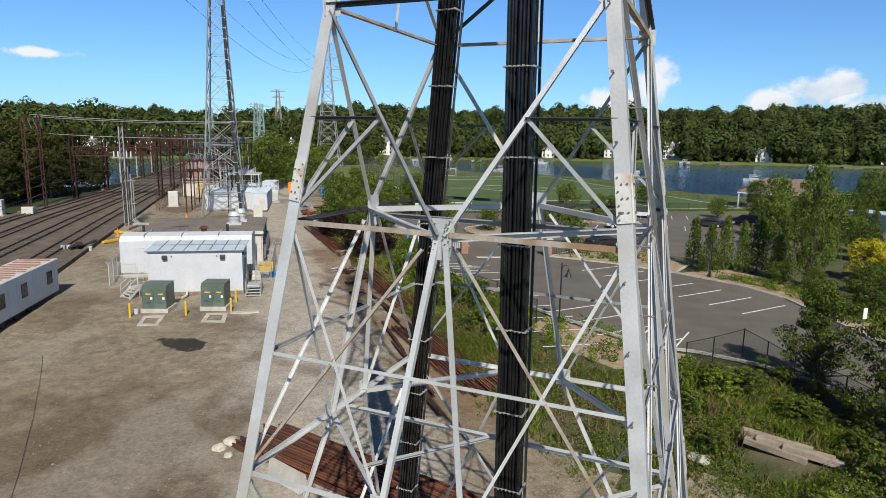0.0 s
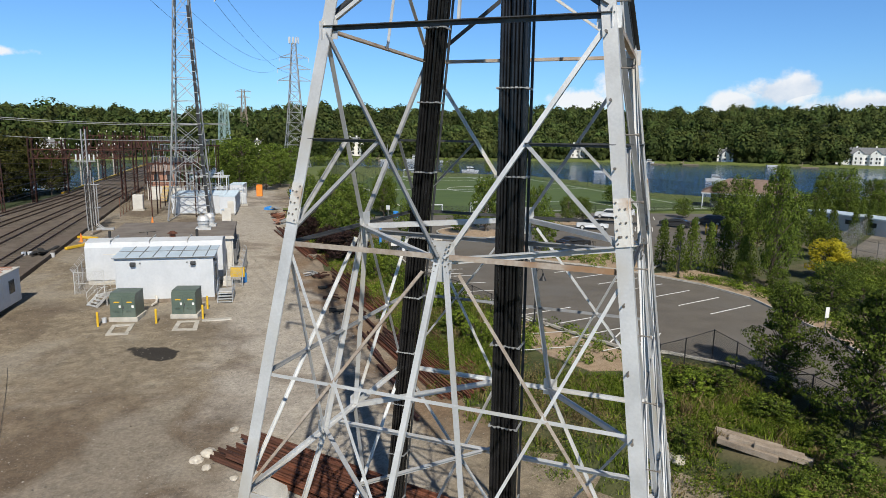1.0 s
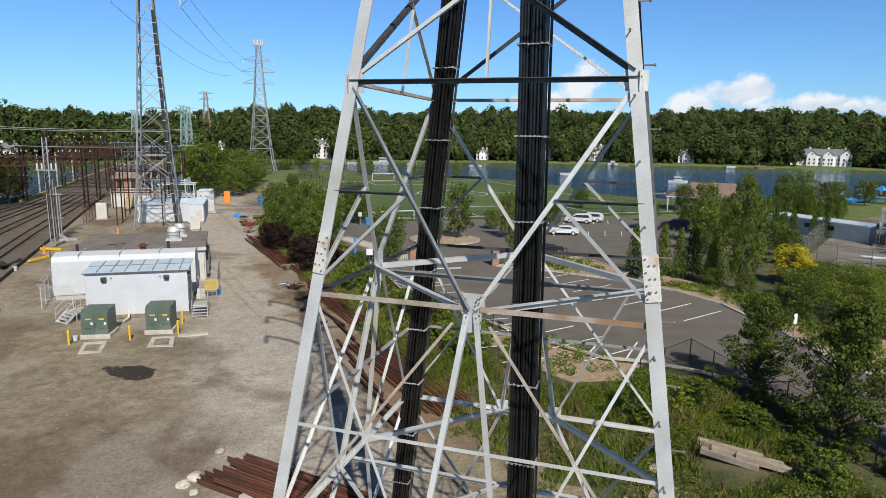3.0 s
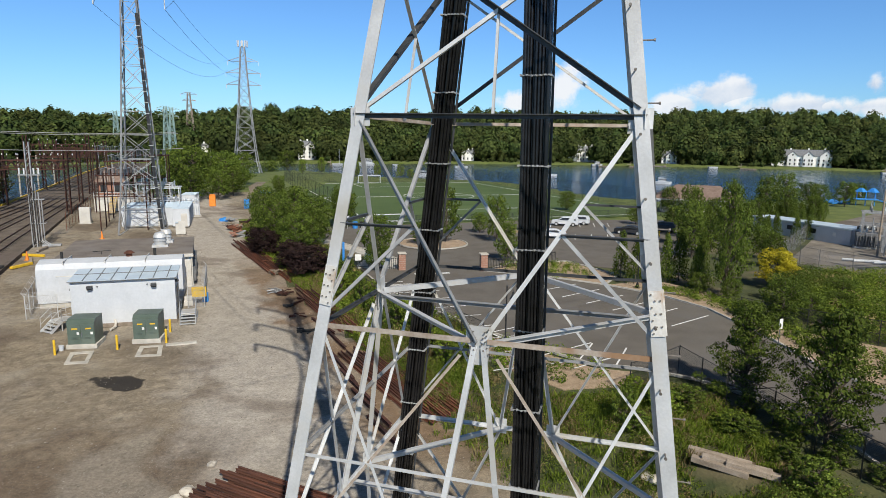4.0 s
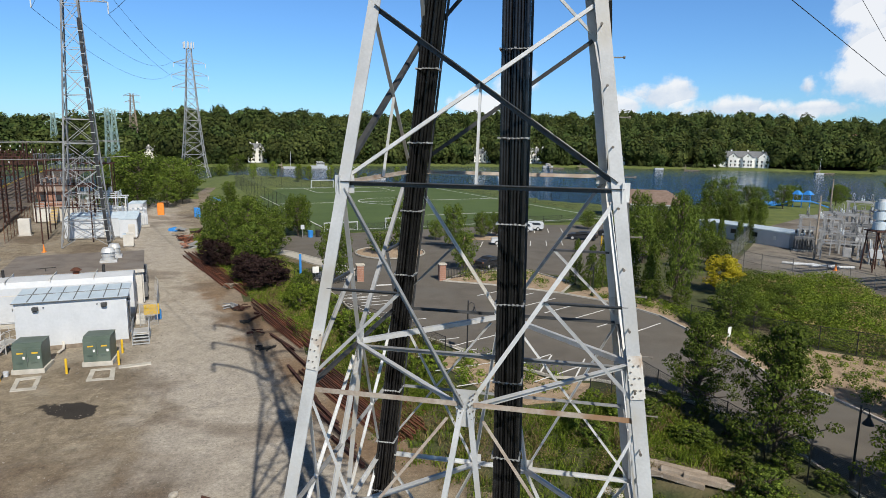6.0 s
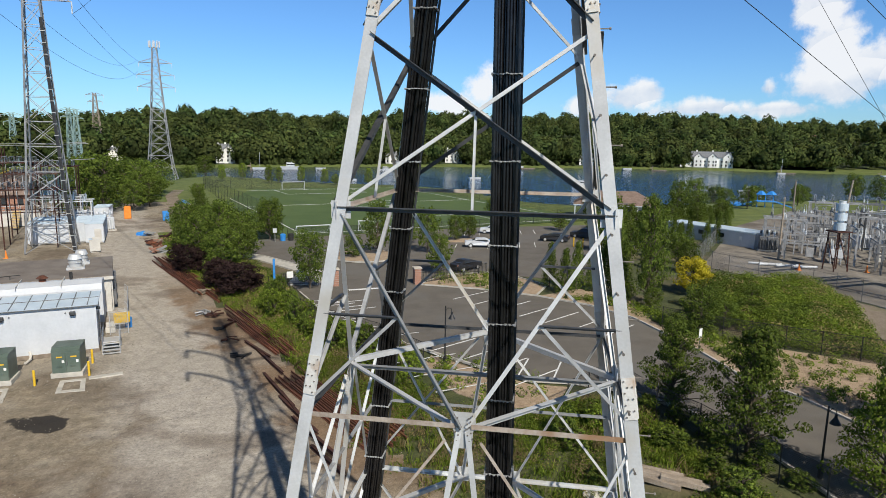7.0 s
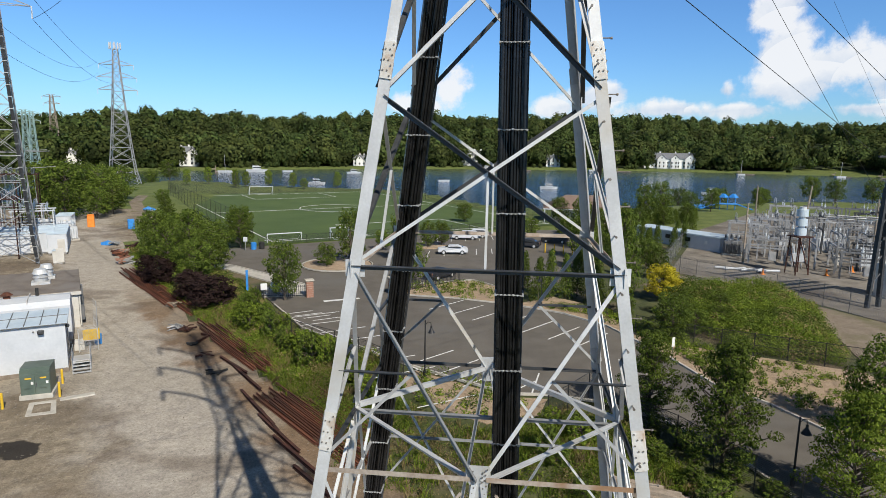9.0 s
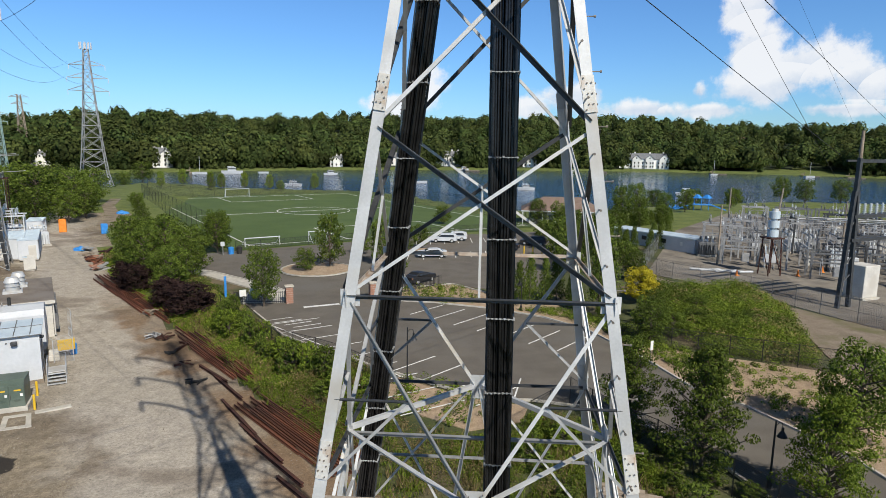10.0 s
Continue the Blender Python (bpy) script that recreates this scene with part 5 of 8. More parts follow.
for s in (-1, 1):
    for z, ln, za in ((34.6, 4.7, 35.9), (38.5, 4.1, 40.7)):
        a = Vector((T2[0] + s * ln * math.cos(radians(YARD_RZ)), T2[1] + s * ln * math.sin(radians(YARD_RZ)), yard_z(*T2) + z - 1.6))
        wire("dark overhead wire strung between the towers", a, (1.2 + s * 4.2, 17.6 - s * 1.3, za), 2.2, 0.03)
        wire("dark overhead wire running to the distant tower", a, (-92 + s * 6, 310, za + 12), 6, 0.035)

cu = bpy.data.curves.new("hose", "CURVE")
cu.dimensions, cu.bevel_depth, cu.bevel_resolution = "3D", 0.009, 1
sp = cu.splines.new("POLY")
sp.points.add(20)
for i, p in enumerate(sp.points):
    k = i / 20
    x, y = lerp_table(k, [(0, -28.6), (0.55, -22.7), (1, -18.0)]) + 0.06 * math.sin(k * 9), lerp_table(k, [(0, 41.3), (0.55, 33.4), (1, 26.2)])
    p.co = (x, y, land_z(x, y) + 0.05, 1)
cu.materials.append(M["dark"])
tagged(new("hose", cu), "thin dark cable lying across the gravel", "cable")
# ---- railway ----
TRACK_DIR = Vector((-0.342, 0.94, 0)).normalized()
TRACK_N = Vector((TRACK_DIR.y, -TRACK_DIR.x, 0))


BED_LEFT = [(-75, -12.0), (11, -8.2), (32, -5.6), (48, -3.7), (89, -3.3), (162, -6.0)]
BED_RIGHT = [(-75, 13.5), (-15, 11.3), (25, 9.8), (65, 9.0), (160, 7.5)]


def track_pt(s, w):
    """A point s along the line from y = 80 on the ground; w = -10 is the bed's left edge, 10 its right."""
    a, b = lerp_table(s, BED_LEFT), lerp_table(s, BED_RIGHT)
    p = Vector((-62.4, 80, 0)) + TRACK_DIR * s + TRACK_N * (a + (b - a) * (w + 10) / 20)
    p.z = yard_z(p.x, p.y)
    return p


bm = B()
N = 40
rows = []
for i in range(N + 1):
    s = -75 + i * 320 / N
    rows.append([bm.verts.new(track_pt(s, w) + Vector((0, 0, dz))) for w, dz in ((-11.2, -0.9), (-10.6, 0.12), (9.6, 0.12), (11, -0.3))])
for a, b in zip(rows, rows[1:]):
    for j in range(3):
        bm.faces.new((a[j], a[j + 1], b[j + 1], b[j]))
bmesh.ops.recalc_face_normals(bm, faces=bm.faces)
tagged(link("track_bed", bm, M["ballast"]), "brown stone ballast bed under four railway tracks", "ballast", kind="structure")
sl = B()
box(sl, (0, 0, 0), (2.6, 0.24, 0.16))
sleeper_me = bpy.data.meshes.new("sleeper")
sl.to_mesh(sleeper_me)
sl.free()
sleeper_me.materials.append(M["sleeper"])
rz_track = math.degrees(math.atan2(TRACK_DIR.y, TRACK_DIR.x)) - 90
for k, w in enumerate((-7.3, -2.7, 2.0, 6.6)):
    t = thing("railway_track", "rusty railway track on timber sleepers", "railway track", group="railway tracks")
    for s in (-0.72, 0.72):
        for sa, sb in ((-70, -20), (-20, 11), (11, 32), (32, 48), (48, 89), (89, 162), (162, 240)):
            a, b = track_pt(sa, w) + TRACK_N * s, track_pt(sb, w) + TRACK_N * s
            part("rail", bar(B(), a + Vector((0, 0, 0.26)), b + Vector((0, 0, 0.26)), 0.075, 0.15), M["rail"], t)
    for i in range(70):
        p = track_pt(-30 + i * 1.25, w)
        ob = new("sleeper", sleeper_me)
        ob.parent = t
        ob.matrix_basis = pose(p.x, p.y, p.z + 0.075, 1.44, 0, rz_track)
tagged(link("platform_edge", bar(B(), track_pt(-40, 9.9) + Vector((0, 0, 0.2)), track_pt(60, 9.9) + Vector((0, 0, 0.2)), 0.5, 0.5), M["ballast"]), "low timber edging along the tracks", "edging", kind="structure")
bm = B()
for sa, sb in ((50, 89), (89, 162), (162, 235)):
    bar(bm, track_pt(sa, -10.3) + Vector((0, 0, 0.25)), track_pt(sb, -10.3) + Vector((0, 0, 0.25)), 0.45, 0.5)
tagged(link("bridge_edge", bm, M["yellow"]), "yellow walkway edge of the railway bridge", "bridge edge", kind="structure")
for i, (s, w) in enumerate(((6, 10.4), (9, 10.8), (12, 10.6), (16, 10.9))):
    p = track_pt(s - 14, w + 1.2)
    bm = box(B(), (0, 0, 0.18), (0.35, 3.0, 0.3), None, 0.03)
    ob = tagged(link("timber_baulk", bm, M["yellow" if i % 2 == 0 else "timber"]), "yellow-painted timber baulk lying by the track" if i % 2 == 0 else "weathered timber baulk lying by the track", "timber")
    ob.matrix_world = pose(p.x, p.y, p.z + 0.02, 0, 0, rz_track + (-30, 12, 60, -10)[i])


junk = thing("scrap_heap", "heap of black rubbish and dark scrap beside the tracks", "scrap", on_yard(-48.5, 72.6, 20), "scrap heaps")
rnd_j = random.Random(5)
for k in range(16):
    bm = box(B(), (rnd_j.uniform(-1.5, 1.5), rnd_j.uniform(-0.7, 0.7), 0.15 + 0.5 * rnd_j.random() ** 2), (rnd_j.uniform(0.5, 1.5), rnd_j.uniform(0.25, 0.7), rnd_j.uniform(0.12, 0.35)), pose(0, 0, 0, rnd_j.uniform(-18, 18), rnd_j.uniform(-18, 18), rnd_j.uniform(0, 180)), 0.04)
    part("piece", bm, M["dark"], junk)
for x, y in ((-50.4, 71.6), (-49.9, 71.9), (-47.0, 71.6)):
    bm = rod(B(), (0, 0, 0), (0, 0, 0.5), 0.2, 12, 0.24)
    ob = tagged(link("bucket", bm, M["white"]), "white plastic bucket on the gravel by the tracks", "bucket", "white buckets")
    ob.matrix_world = on_yard(x, y)


def gantry(s, w0, w1, h, deep, label):
    """A rusty portal over the tracks: lattice posts, a deep trussed beam, hangers and insulators."""
    g = thing("catenary_gantry", label, "gantry", group="catenary gantries")
    for w in (w0, w1):
        p = track_pt(s, w)
        post = B()
        for dx in (-0.32, 0.32):
            for dy in (-0.32, 0.32):
                bar(post, p + TRACK_N * dx + TRACK_DIR * dy, p + TRACK_N * dx + TRACK_DIR * dy + Vector((0, 0, h + 2.0)), 0.13)
        for i in range(10):
            z0, z1 = h * i / 10, h * (i + 1) / 10
            for dy in (-0.32, 0.32):
                k = 0.32 if i % 2 else -0.32
                bar(post, p + TRACK_N * k + TRACK_DIR * dy + Vector((0, 0, z0)), p + TRACK_N * -k + TRACK_DIR * dy + Vector((0, 0, z1)), 0.07)
        part("post", post, M["dark_rust"], g)
    a, b = track_pt(s, w0), track_pt(s, w1)
    for dy in (-0.32, 0.32):
        for dz in (0.0, deep):
            part("chord", bar(B(), a + TRACK_DIR * dy + Vector((0, 0, h - dz)), b + TRACK_DIR * dy + Vector((0, 0, h - dz)), 0.17), M["dark_rust"], g)
        n = int(abs(w1 - w0) / 1.1)
        for i in range(n):
            p, q = a.lerp(b, i / n) + TRACK_DIR * dy, a.lerp(b, (i + 1) / n) + TRACK_DIR * dy
            k = i % 2
            part("lacing", bar(B(), p + Vector((0, 0, h - deep * k)), q + Vector((0, 0, h - deep * (1 - k))), 0.09), M["dark_rust"], g)
    for i in range(7):
        p = a.lerp(b, (i + 0.5) / 7)
        part("hanger", bar(B(), p + Vector((0, 0, h + 0.9)), p + Vector((0, 0, h - deep - 1.4)), 0.09), M["dark_rust"], g)
        part("insulator", rod(B(), p + Vector((0, 0, h - deep - 1.4)), p + Vector((0, 0, h - deep - 1.75)), 0.07, 6), M["steel_grey"], g)
        part("insulator", rod(B(), p + Vector((0, 0, h + 0.9)), p + Vector((0, 0, h + 1.2)), 0.08, 6), M["porcelain"], g)
    return g


for s, w0, w1, h, dp in ((37, -9.8, 10.4, 9.6, 1.6), (52, -9.8, 10.2, 8.8, 1.4), (69, -9.6, 9.6, 11.2, 2.6), (83, -9.6, 9.6, 9.6, 1.8), (99, -9.6, 9.6, 9.8, 1.8)):
    gantry(s, w0, w1, h, dp, "rusty steel portal carrying wires over the tracks")
for w in (-7.3, -2.7, 2.0, 6.6):
    for dz in (6.0, 7.2):
        a, b = track_pt(-60, w) + Vector((0, 0, dz)), track_pt(220, w) + Vector((0, 0, dz))
        wire("contact wire above the railway track", a, b, 0.2, 0.02, 12, "contact_wire")
rnd_t = random.Random(21)
for i in range(26):
    y, z = rnd_t.uniform(96, 150), rnd_t.uniform(6.5, 12.5)
    wire("thin dark span wire across the tracks", Vector((-128 + rnd_t.uniform(-8, 8), y + 2, z + rnd_t.uniform(-1, 1))), Vector((-58 - (y - 100) * 0.4, y + rnd_t.uniform(4, 16), z)), rnd_t.uniform(0.3, 1.0), 0.022, 12, "span_wire")


def strain_post(x, y, h, label):
    """A pair of tall rusty lattice legs joined at the top by a rack of insulators."""
    t = thing("strain_post", label, "gantry", on_yard(x, y, rz_track), "strain posts")
    for dx in (-1.15, 1.15):
        bm = B()
        for ex in (-0.2, 0.2):
            bar(bm, (dx + ex, 0, 0), (dx + ex, 0, h), 0.14)
        for i in range(14):
            k = 0.2 if i % 2 else -0.2
            bar(bm, (dx + k, 0, h * i / 14), (dx - k, 0, h * (i + 1) / 14), 0.08)
        part("leg", bm, M["dark_rust"], t)
    for z in (h - 0.4, h - 2.4, h - 5.5):
        part("beam", bar(B(), (-1.5, 0, z), (1.5, 0, z), 0.18), M["dark_rust"], t)
    for i in range(6):
        part("brace", bar(B(), (-1.15, 0, h - 6 - i * 1.5), (1.15, 0, h - 5 - i * 1.5), 0.08), M["dark_rust"], t)
    for x_ in (-1.2, -0.4, 0.4, 1.2):
        part("insulator", rod(B(), (x_, 0, h - 0.5), (x_ + 0.5, 0, h - 2.2), 0.05, 6), M["steel_grey"], t)
    return t


strain_post(-76.6, 100, 15.2, "pair of tall rusty posts that hold feeder wires")
strain_post(-95, 140, 10.0, "rusty posts with insulators beside the bridge")
for za, zb, yy in ((18.6, 18.0, 0.0), (15.6, 15.2, 3.0), (18.3, 17.8, 1.0)):
    wire("pale feeder wire crossing high above the tracks", Vector((-76.6, 100 + yy, za - 0.9)), Vector((-46, 118 + yy, zb - 0.4)), 0.5, 0.05, 16, "feeder_wire").data.materials[0] = M["galv_dull"]
for x, y, h in ((-92.5, 146, 8.2), (-96.5, 159, 8.2), (-104, 178, 8.5), (-88.5, 133, 8.0)):
    s = thing("catenary_pole", "pale concrete catenary pole beside the bridge", "pole", on_yard(x, y, rz_track), "catenary poles")
    part("pole", rod(B(), (0, 0, -2), (0, 0, h), 0.2, 8, 0.14), M["concrete"], s)
    part("arm", rod(B(), (-0.2, 0, h - 0.8), (2.6, 0, h - 0.5), 0.05, 6), M["galv_dull"], s)
    part("insulator", rod(B(), (1.6, 0, h - 0.7), (1.6, 0, h - 1.2), 0.1, 6), M["porcelain"], s)

mast = thing("catenary_mast", "grey steel catenary mast with cable risers beside the tracks", "catenary mast", on_yard(-53.3, 88.3, YARD_RZ))
for dx in (-0.25, 0.25):
    part("channel", bar(B(), (dx, 0, 0), (dx, 0, 13.9), 0.12, 0.3), M["galv_dull"], mast)
for i in range(18):
    part("lacing", bar(B(), (-0.25, -0.16, i * 0.75), (0.25, -0.16, (i + 1) * 0.75), 0.05), M["galv_dull"], mast)
part("crossarm", bar(B(), (-1.3, 0, 9.6), (1.3, 0, 9.6), 0.14), M["galv_dull"], mast)
for x in (-1.1, -0.55, 0.55, 1.1):
    part("insulator", rod(B(), (x, 0, 9.7), (x, 0, 10.5), 0.1, 8), M["porcelain"], mast)
for k in range(3):
    x = 0.55 + 0.3 * k
    bm = rod(B(), (x, -0.1, 0.9), (x, -0.1, 8.4 - k), 0.07, 8)
    rod(bm, (x, -0.1, 0.9), (x + 0.9, -0.3, 0.25), 0.07, 8)
    part("riser_pipe", bm, M["galv_dull"], mast)
for z in (3.2, 6.4):
    part("platform", box(B(), (0.6, 0, z), (1.8, 0.5, 0.1)), M["galv_dull"], mast)
for k, (x, za, zb) in enumerate(((-0.1, 0.4, 9.4), (0.1, 0.4, 9.0), (0.42, 0.6, 7.6), (0.7, 0.5, 6.3))):
    part("cable", rod(B(), (x, -0.26, za), (x - 0.1, -0.26, zb), 0.055, 6), M["dark"], mast, "black cable")
part("cabinet", box(B(), (1.9, 0, 0.2), (2.2, 0.6, 0.3), None, 0.02), M["galv_dull"], mast)


rail_line = [track_pt(q, -11.2) for q in (52, 70, 89, 125, 162)]
fence("thin grey railing along the railway bridge", [(p.x, p.y) for p in rail_line], 1.3, 2.6, "steel_grey", "mesh_grey", z=rail_line[1].z)
# bridge house, stair and rusty switchgear behind the second tower
def bridge_house():
    s = thing("control_house", "small brick house with a brown hipped roof by the railway bridge", "building", on_yard(-62.1, 126.5, YARD_RZ))
    part("wall", box(B(), (0, 0, 2.6), (4.2, 4.6, 5.2), None, 0.02), M["brick"], s)
    part("base_wall", box(B(), (1.2, -3.9, 1.2), (7.0, 3.2, 2.4), None, 0.03), M["offwhite"], s, "pale retaining wall")
    bm = B()
    b = [bm.verts.new(c) for c in ((-2.8, -3.0, 5.2), (2.8, -3.0, 5.2), (2.8, 3.0, 5.2), (-2.8, 3.0, 5.2))]
    t = [bm.verts.new(c) for c in ((-0.7, 0, 7.9), (0.7, 0, 7.9))]
    bm.faces.new((b[0], b[1], t[1], t[0])), bm.faces.new((b[2], b[3], t[0], t[1])), bm.faces.new((b[1], b[2], t[1])), bm.faces.new((b[3], b[0], t[0])), bm.faces.new(b[::-1])
    bmesh.ops.recalc_face_normals(bm, faces=bm.faces)
    part("roof", bm, M["shingle"], s, "brown hipped roof")
    for x in (-1.2, 1.2):
        part("window", box(B(), (x, -2.32, 4.0), (0.9, 0.08, 1.2)), M["glass_dark"], s)
    st = part("stair", bar(B(), (1.0, -9.4, 0.1), (1.0, -5.6, 2.5), 1.1, 0.2), M["timber"], s)
    for i in range(11):
        part("tread", box(B(), (1.0, -9.2 + i * 0.36, 0.25 + i * 0.23), (1.2, 0.3, 0.06)), M["yellow"], st, "yellow stair tread")
    railing(s, [(-2.3, -5.5, 2.4), (-0.6, -5.5, 2.4), (1.6, -5.5, 2.4), (3.2, -5.5, 2.4), (4.7, -5.5, 2.4)], 1.1, 0.05)
    return s



bridge_house()


def bay(name, label, m, w, d, h, mat, ins="porcelain", group="switchgear bays", nx=3):
    """A frame of posts and beams that carries bus bars on insulators."""
    s = thing(name, label, "switchgear", m, group)
    for x in (-w / 2, w / 2):
        for y in (-d / 2, d / 2):
            part("post", bar(B(), (x, y, 0), (x, y, h), 0.16), M[mat], s)
    for y in (-d / 2, d / 2):
        part("beam", bar(B(), (-w / 2 - 0.3, y, h), (w / 2 + 0.3, y, h), 0.18), M[mat], s)
        part("beam", bar(B(), (-w / 2, y, h * 0.62), (w / 2, y, h * 0.62), 0.12), M[mat], s)
    for x in (-w / 2, w / 2):
        part("beam", bar(B(), (x, -d / 2, h), (x, d / 2, h), 0.14), M[mat], s)
    for i in range(nx):
        x = (-0.5 + (i + 0.5) / nx) * w
        for y in (-d / 2, d / 2):
            bm = rod(B(), (x, y, h + 0.05), (x, y, h + 0.9), 0.09, 8)
            for k in range(4):
                rod(bm, (x, y, h + 0.15 + k * 0.2), (x, y, h + 0.2 + k * 0.2), 0.17, 8)
            part("insulator", bm, M[ins], s)
        part("bus_bar", rod(B(), (x, -d / 2 - 0.6, h + 1.0), (x, d / 2 + 0.6, h + 1.0), 0.05, 6), M["galv"], s)
        part("drop_lead", rod(B(), (x, 0, h + 1.0), (x + 0.2, 0.3, h * 0.5), 0.03, 5), M["galv"], s)
    return s


for u, v, h in ((-10.5, 50, 8.5), (-11, 60, 10.0), (-9, 70, 10.5), (-15, 72, 11.0)):
    bay("switch_structure", "rusty steel switch structure with insulators behind the tower", yard_m(u, v), 6.5, 4.5, h, "dark_rust", "steel_grey", group="rusty switch structures", nx=6)
for u, v in ((-6, 60), (-8, 67)):
    bay("bus_structure", "pale steel bus structure with insulators at the yard's end", yard_m(u, v), 5.5, 4, 5.5, "galv", group="pale bus structures")


def plant(m, label, mat="white"):
    s = thing("power_transformer", label, "transformer", m, "yard transformers")
    part("tank", box(B(), (0, 0, 1.3), (2.6, 1.8, 2.0), None, 0.06), M[mat], s)
    part("base", box(B(), (0, 0, 0.15), (3.0, 2.2, 0.3)), M["concrete"], s)
    for i in range(7):
        part("radiator_fin", box(B(), (-1.1 + i * 0.36, -1.15, 1.2), (0.08, 0.5, 1.5), None, 0.01), M[mat], s)
    for x in (-0.8, 0, 0.8):
        bm = rod(B(), (x, 0.2, 2.3), (x, 0.2, 3.4), 0.1, 8)
        for k in range(4):
            rod(bm, (x, 0.2, 2.5 + 0.22 * k), (x, 0.2, 2.56 + 0.22 * k), 0.2, 8)
        part("bushing", bm, M["porcelain"], s)
    part("conservator", rod(B(), (-1.2, 0.6, 2.9), (1.2, 0.6, 2.9), 0.3, 12), M[mat], s)
    return s


for u, v in ((-6.4, 53), (-1.6, 62), (-5.0, 65), (-8.5, 58)):
    plant(yard_m(u, v, 10), "white outdoor transformer at the end of the yard")
bm = box(B(), (0, 0, 1.12), (1.2, 1.2, 2.2), None, 0.05)
box(bm, (0, 0, 2.3), (1.1, 1.1, 0.2), None, 0.08)
ob = tagged(link("portable_toilet", bm, M["orange"]), "orange portable toilet cabin at the yard's end", "portable toilet")
ob.matrix_world = on_yard(-45.0, 132.0, 15)
for x, y, s, rz in ((-36.5, 113.5, 0.95, 10), (-41.4, 158, 1.2, 30)):
    bm = B()
    bmesh.ops.create_icosphere(bm, subdivisions=3, radius=1)
    for v in bm.verts:
        k = 1 + 0.35 * noise.noise(v.co * 1.7 + Vector((s, 0, 0))) + 0.12 * noise.noise(v.co * 5)
        v.co = Vector((v.co.x * 1.1 * s * k, v.co.y * 0.8 * s * k, max(-0.02, v.co.z * 0.6 * s * k)))
    ob = tagged(link("tarpaulin", bm, M["blue"]), "heap under a bright blue tarpaulin on gravel", "tarpaulin")
    ob.matrix_world = on_yard(x, y, rz)
bm = box(B(), (0, 0, 0.9), (1.1, 1.1, 1.8), None, 0.06)
ob = tagged(link("portable_toilet", bm, M["blue"]), "blue and white portable cabin by the trees", "portable toilet")
ob.matrix_world = on_yard(-37.4, 129.7, 20)
for i in range(10):
    rnd = random.Random(60 + i)
    y = 98 + rnd.uniform(-1, 16)
    x = -29.8 - (y - 98) * 0.29 + rnd.uniform(-1.5, 1.5)
    mt = ("rust", "brick", "galv_dull", "dark_rust", "timber")[i % 5]
    heap = thing("scrap_heap", "heap of rusty scrap metal at the yard's edge" if mt in ("rust", "brick", "dark_rust") else "heap of pale scrap pieces at the yard's edge", "scrap", on_yard(x, y), "scrap heaps")
    for k in range(5):
        part("piece", box(B(), (rnd.uniform(-0.5, 0.5), rnd.uniform(-0.5, 0.5), 0.12 + 0.13 * k), (rnd.uniform(0.6, 2.2), rnd.uniform(0.15, 0.5), rnd.uniform(0.08, 0.25)), pose(0, 0, 0, rnd.uniform(-15, 15), rnd.uniform(-15, 15), rnd.uniform(0, 180)), 0.02), M[mt], heap)
for i, (x, y, mt) in enumerate(((-16.2, 67.4, "galv_dull"), (-15.2, 66.6, "dark_rust"), (-13.6, 62.6, "dark"), (-12.2, 59.8, "dark_rust"), (-10.7, 55.6, "dark"), (-20.4, 80.2, "rust"), (-18.2, 75.4, "timber"))):
    rnd = random.Random(160 + i)
    heap = thing("scrap_heap", "tangle of scrap metal lying beside the rusty rails" if i < 2 or i > 4 else "torn dark scrap lying on the gravel", "scrap", on_yard(x, y), "scrap heaps")
    for k in range(7 if i < 2 or i > 4 else 3):
        part("piece", tube(B(), [(rnd.uniform(-0.9, 0.9), rnd.uniform(-0.7, 0.7), 0.06 + 0.07 * k), (rnd.uniform(-0.5, 0.5), rnd.uniform(-0.5, 0.5), 0.14 + 0.07 * k), (rnd.uniform(-0.9, 0.9), rnd.uniform(-0.7, 0.7), 0.05 + 0.06 * k)], rnd.uniform(0.04, 0.11), 5), M[mt], heap)
for x, y in ((-49.5, 80.5), (-48, 95)):
    bm = box(B(), (0, 0, 0.03), (0.5, 0.5, 0.06))
    rod(bm, (0, 0, 0.05), (0, 0, 1.1), 0.2, 12, 0.04)
    ob = tagged(link("traffic_cone", bm, M["orange"]), "orange traffic cone beside the tracks", "traffic cone")
    ob.matrix_world = on_yard(x, y)
for x, y, w, h in ((-57.4, 108, 1.6, 2.6), (-76.5, 92, 1.2, 2.4), (-73.5, 94.2, 1.7, 1.1), (-78.5, 92, 1.2, 0.9)):
    s = thing("signal_cabinet", "pale trackside signal cabinet on a concrete base", "cabinet", on_yard(x, y, YARD_RZ), "trackside cabinets")
    part("body", box(B(), (0, 0, h / 2 + 0.1), (w, 1.0, h), None, 0.05), M["offwhite"], s)
    part("base", box(B(), (0, 0, 0.06), (w + 0.3, 1.3, 0.12)), M["concrete"], s)
    part("door", box(B(), (0, -0.52, h / 2 + 0.1), (w - 0.15, 0.04, h - 0.2), None, 0.01), M["offwhite"], s)
fence("dark fence between the yard and the tracks", [(-56.5, 101), (-61, 114), (-66, 128)], 3.0, 2.5, "rust", "mesh_black")


# ---- the car park ----
def line(a, b, w=0.11, z=LOT_Z):
    bm = bar(B(), (*a, z + 0.006), (*b, z + 0.006), w, 0.012)
    return tagged(link("road_marking", bm, M["paint"]), "white painted parking line on asphalt", "road marking", "parking lines", "structure")


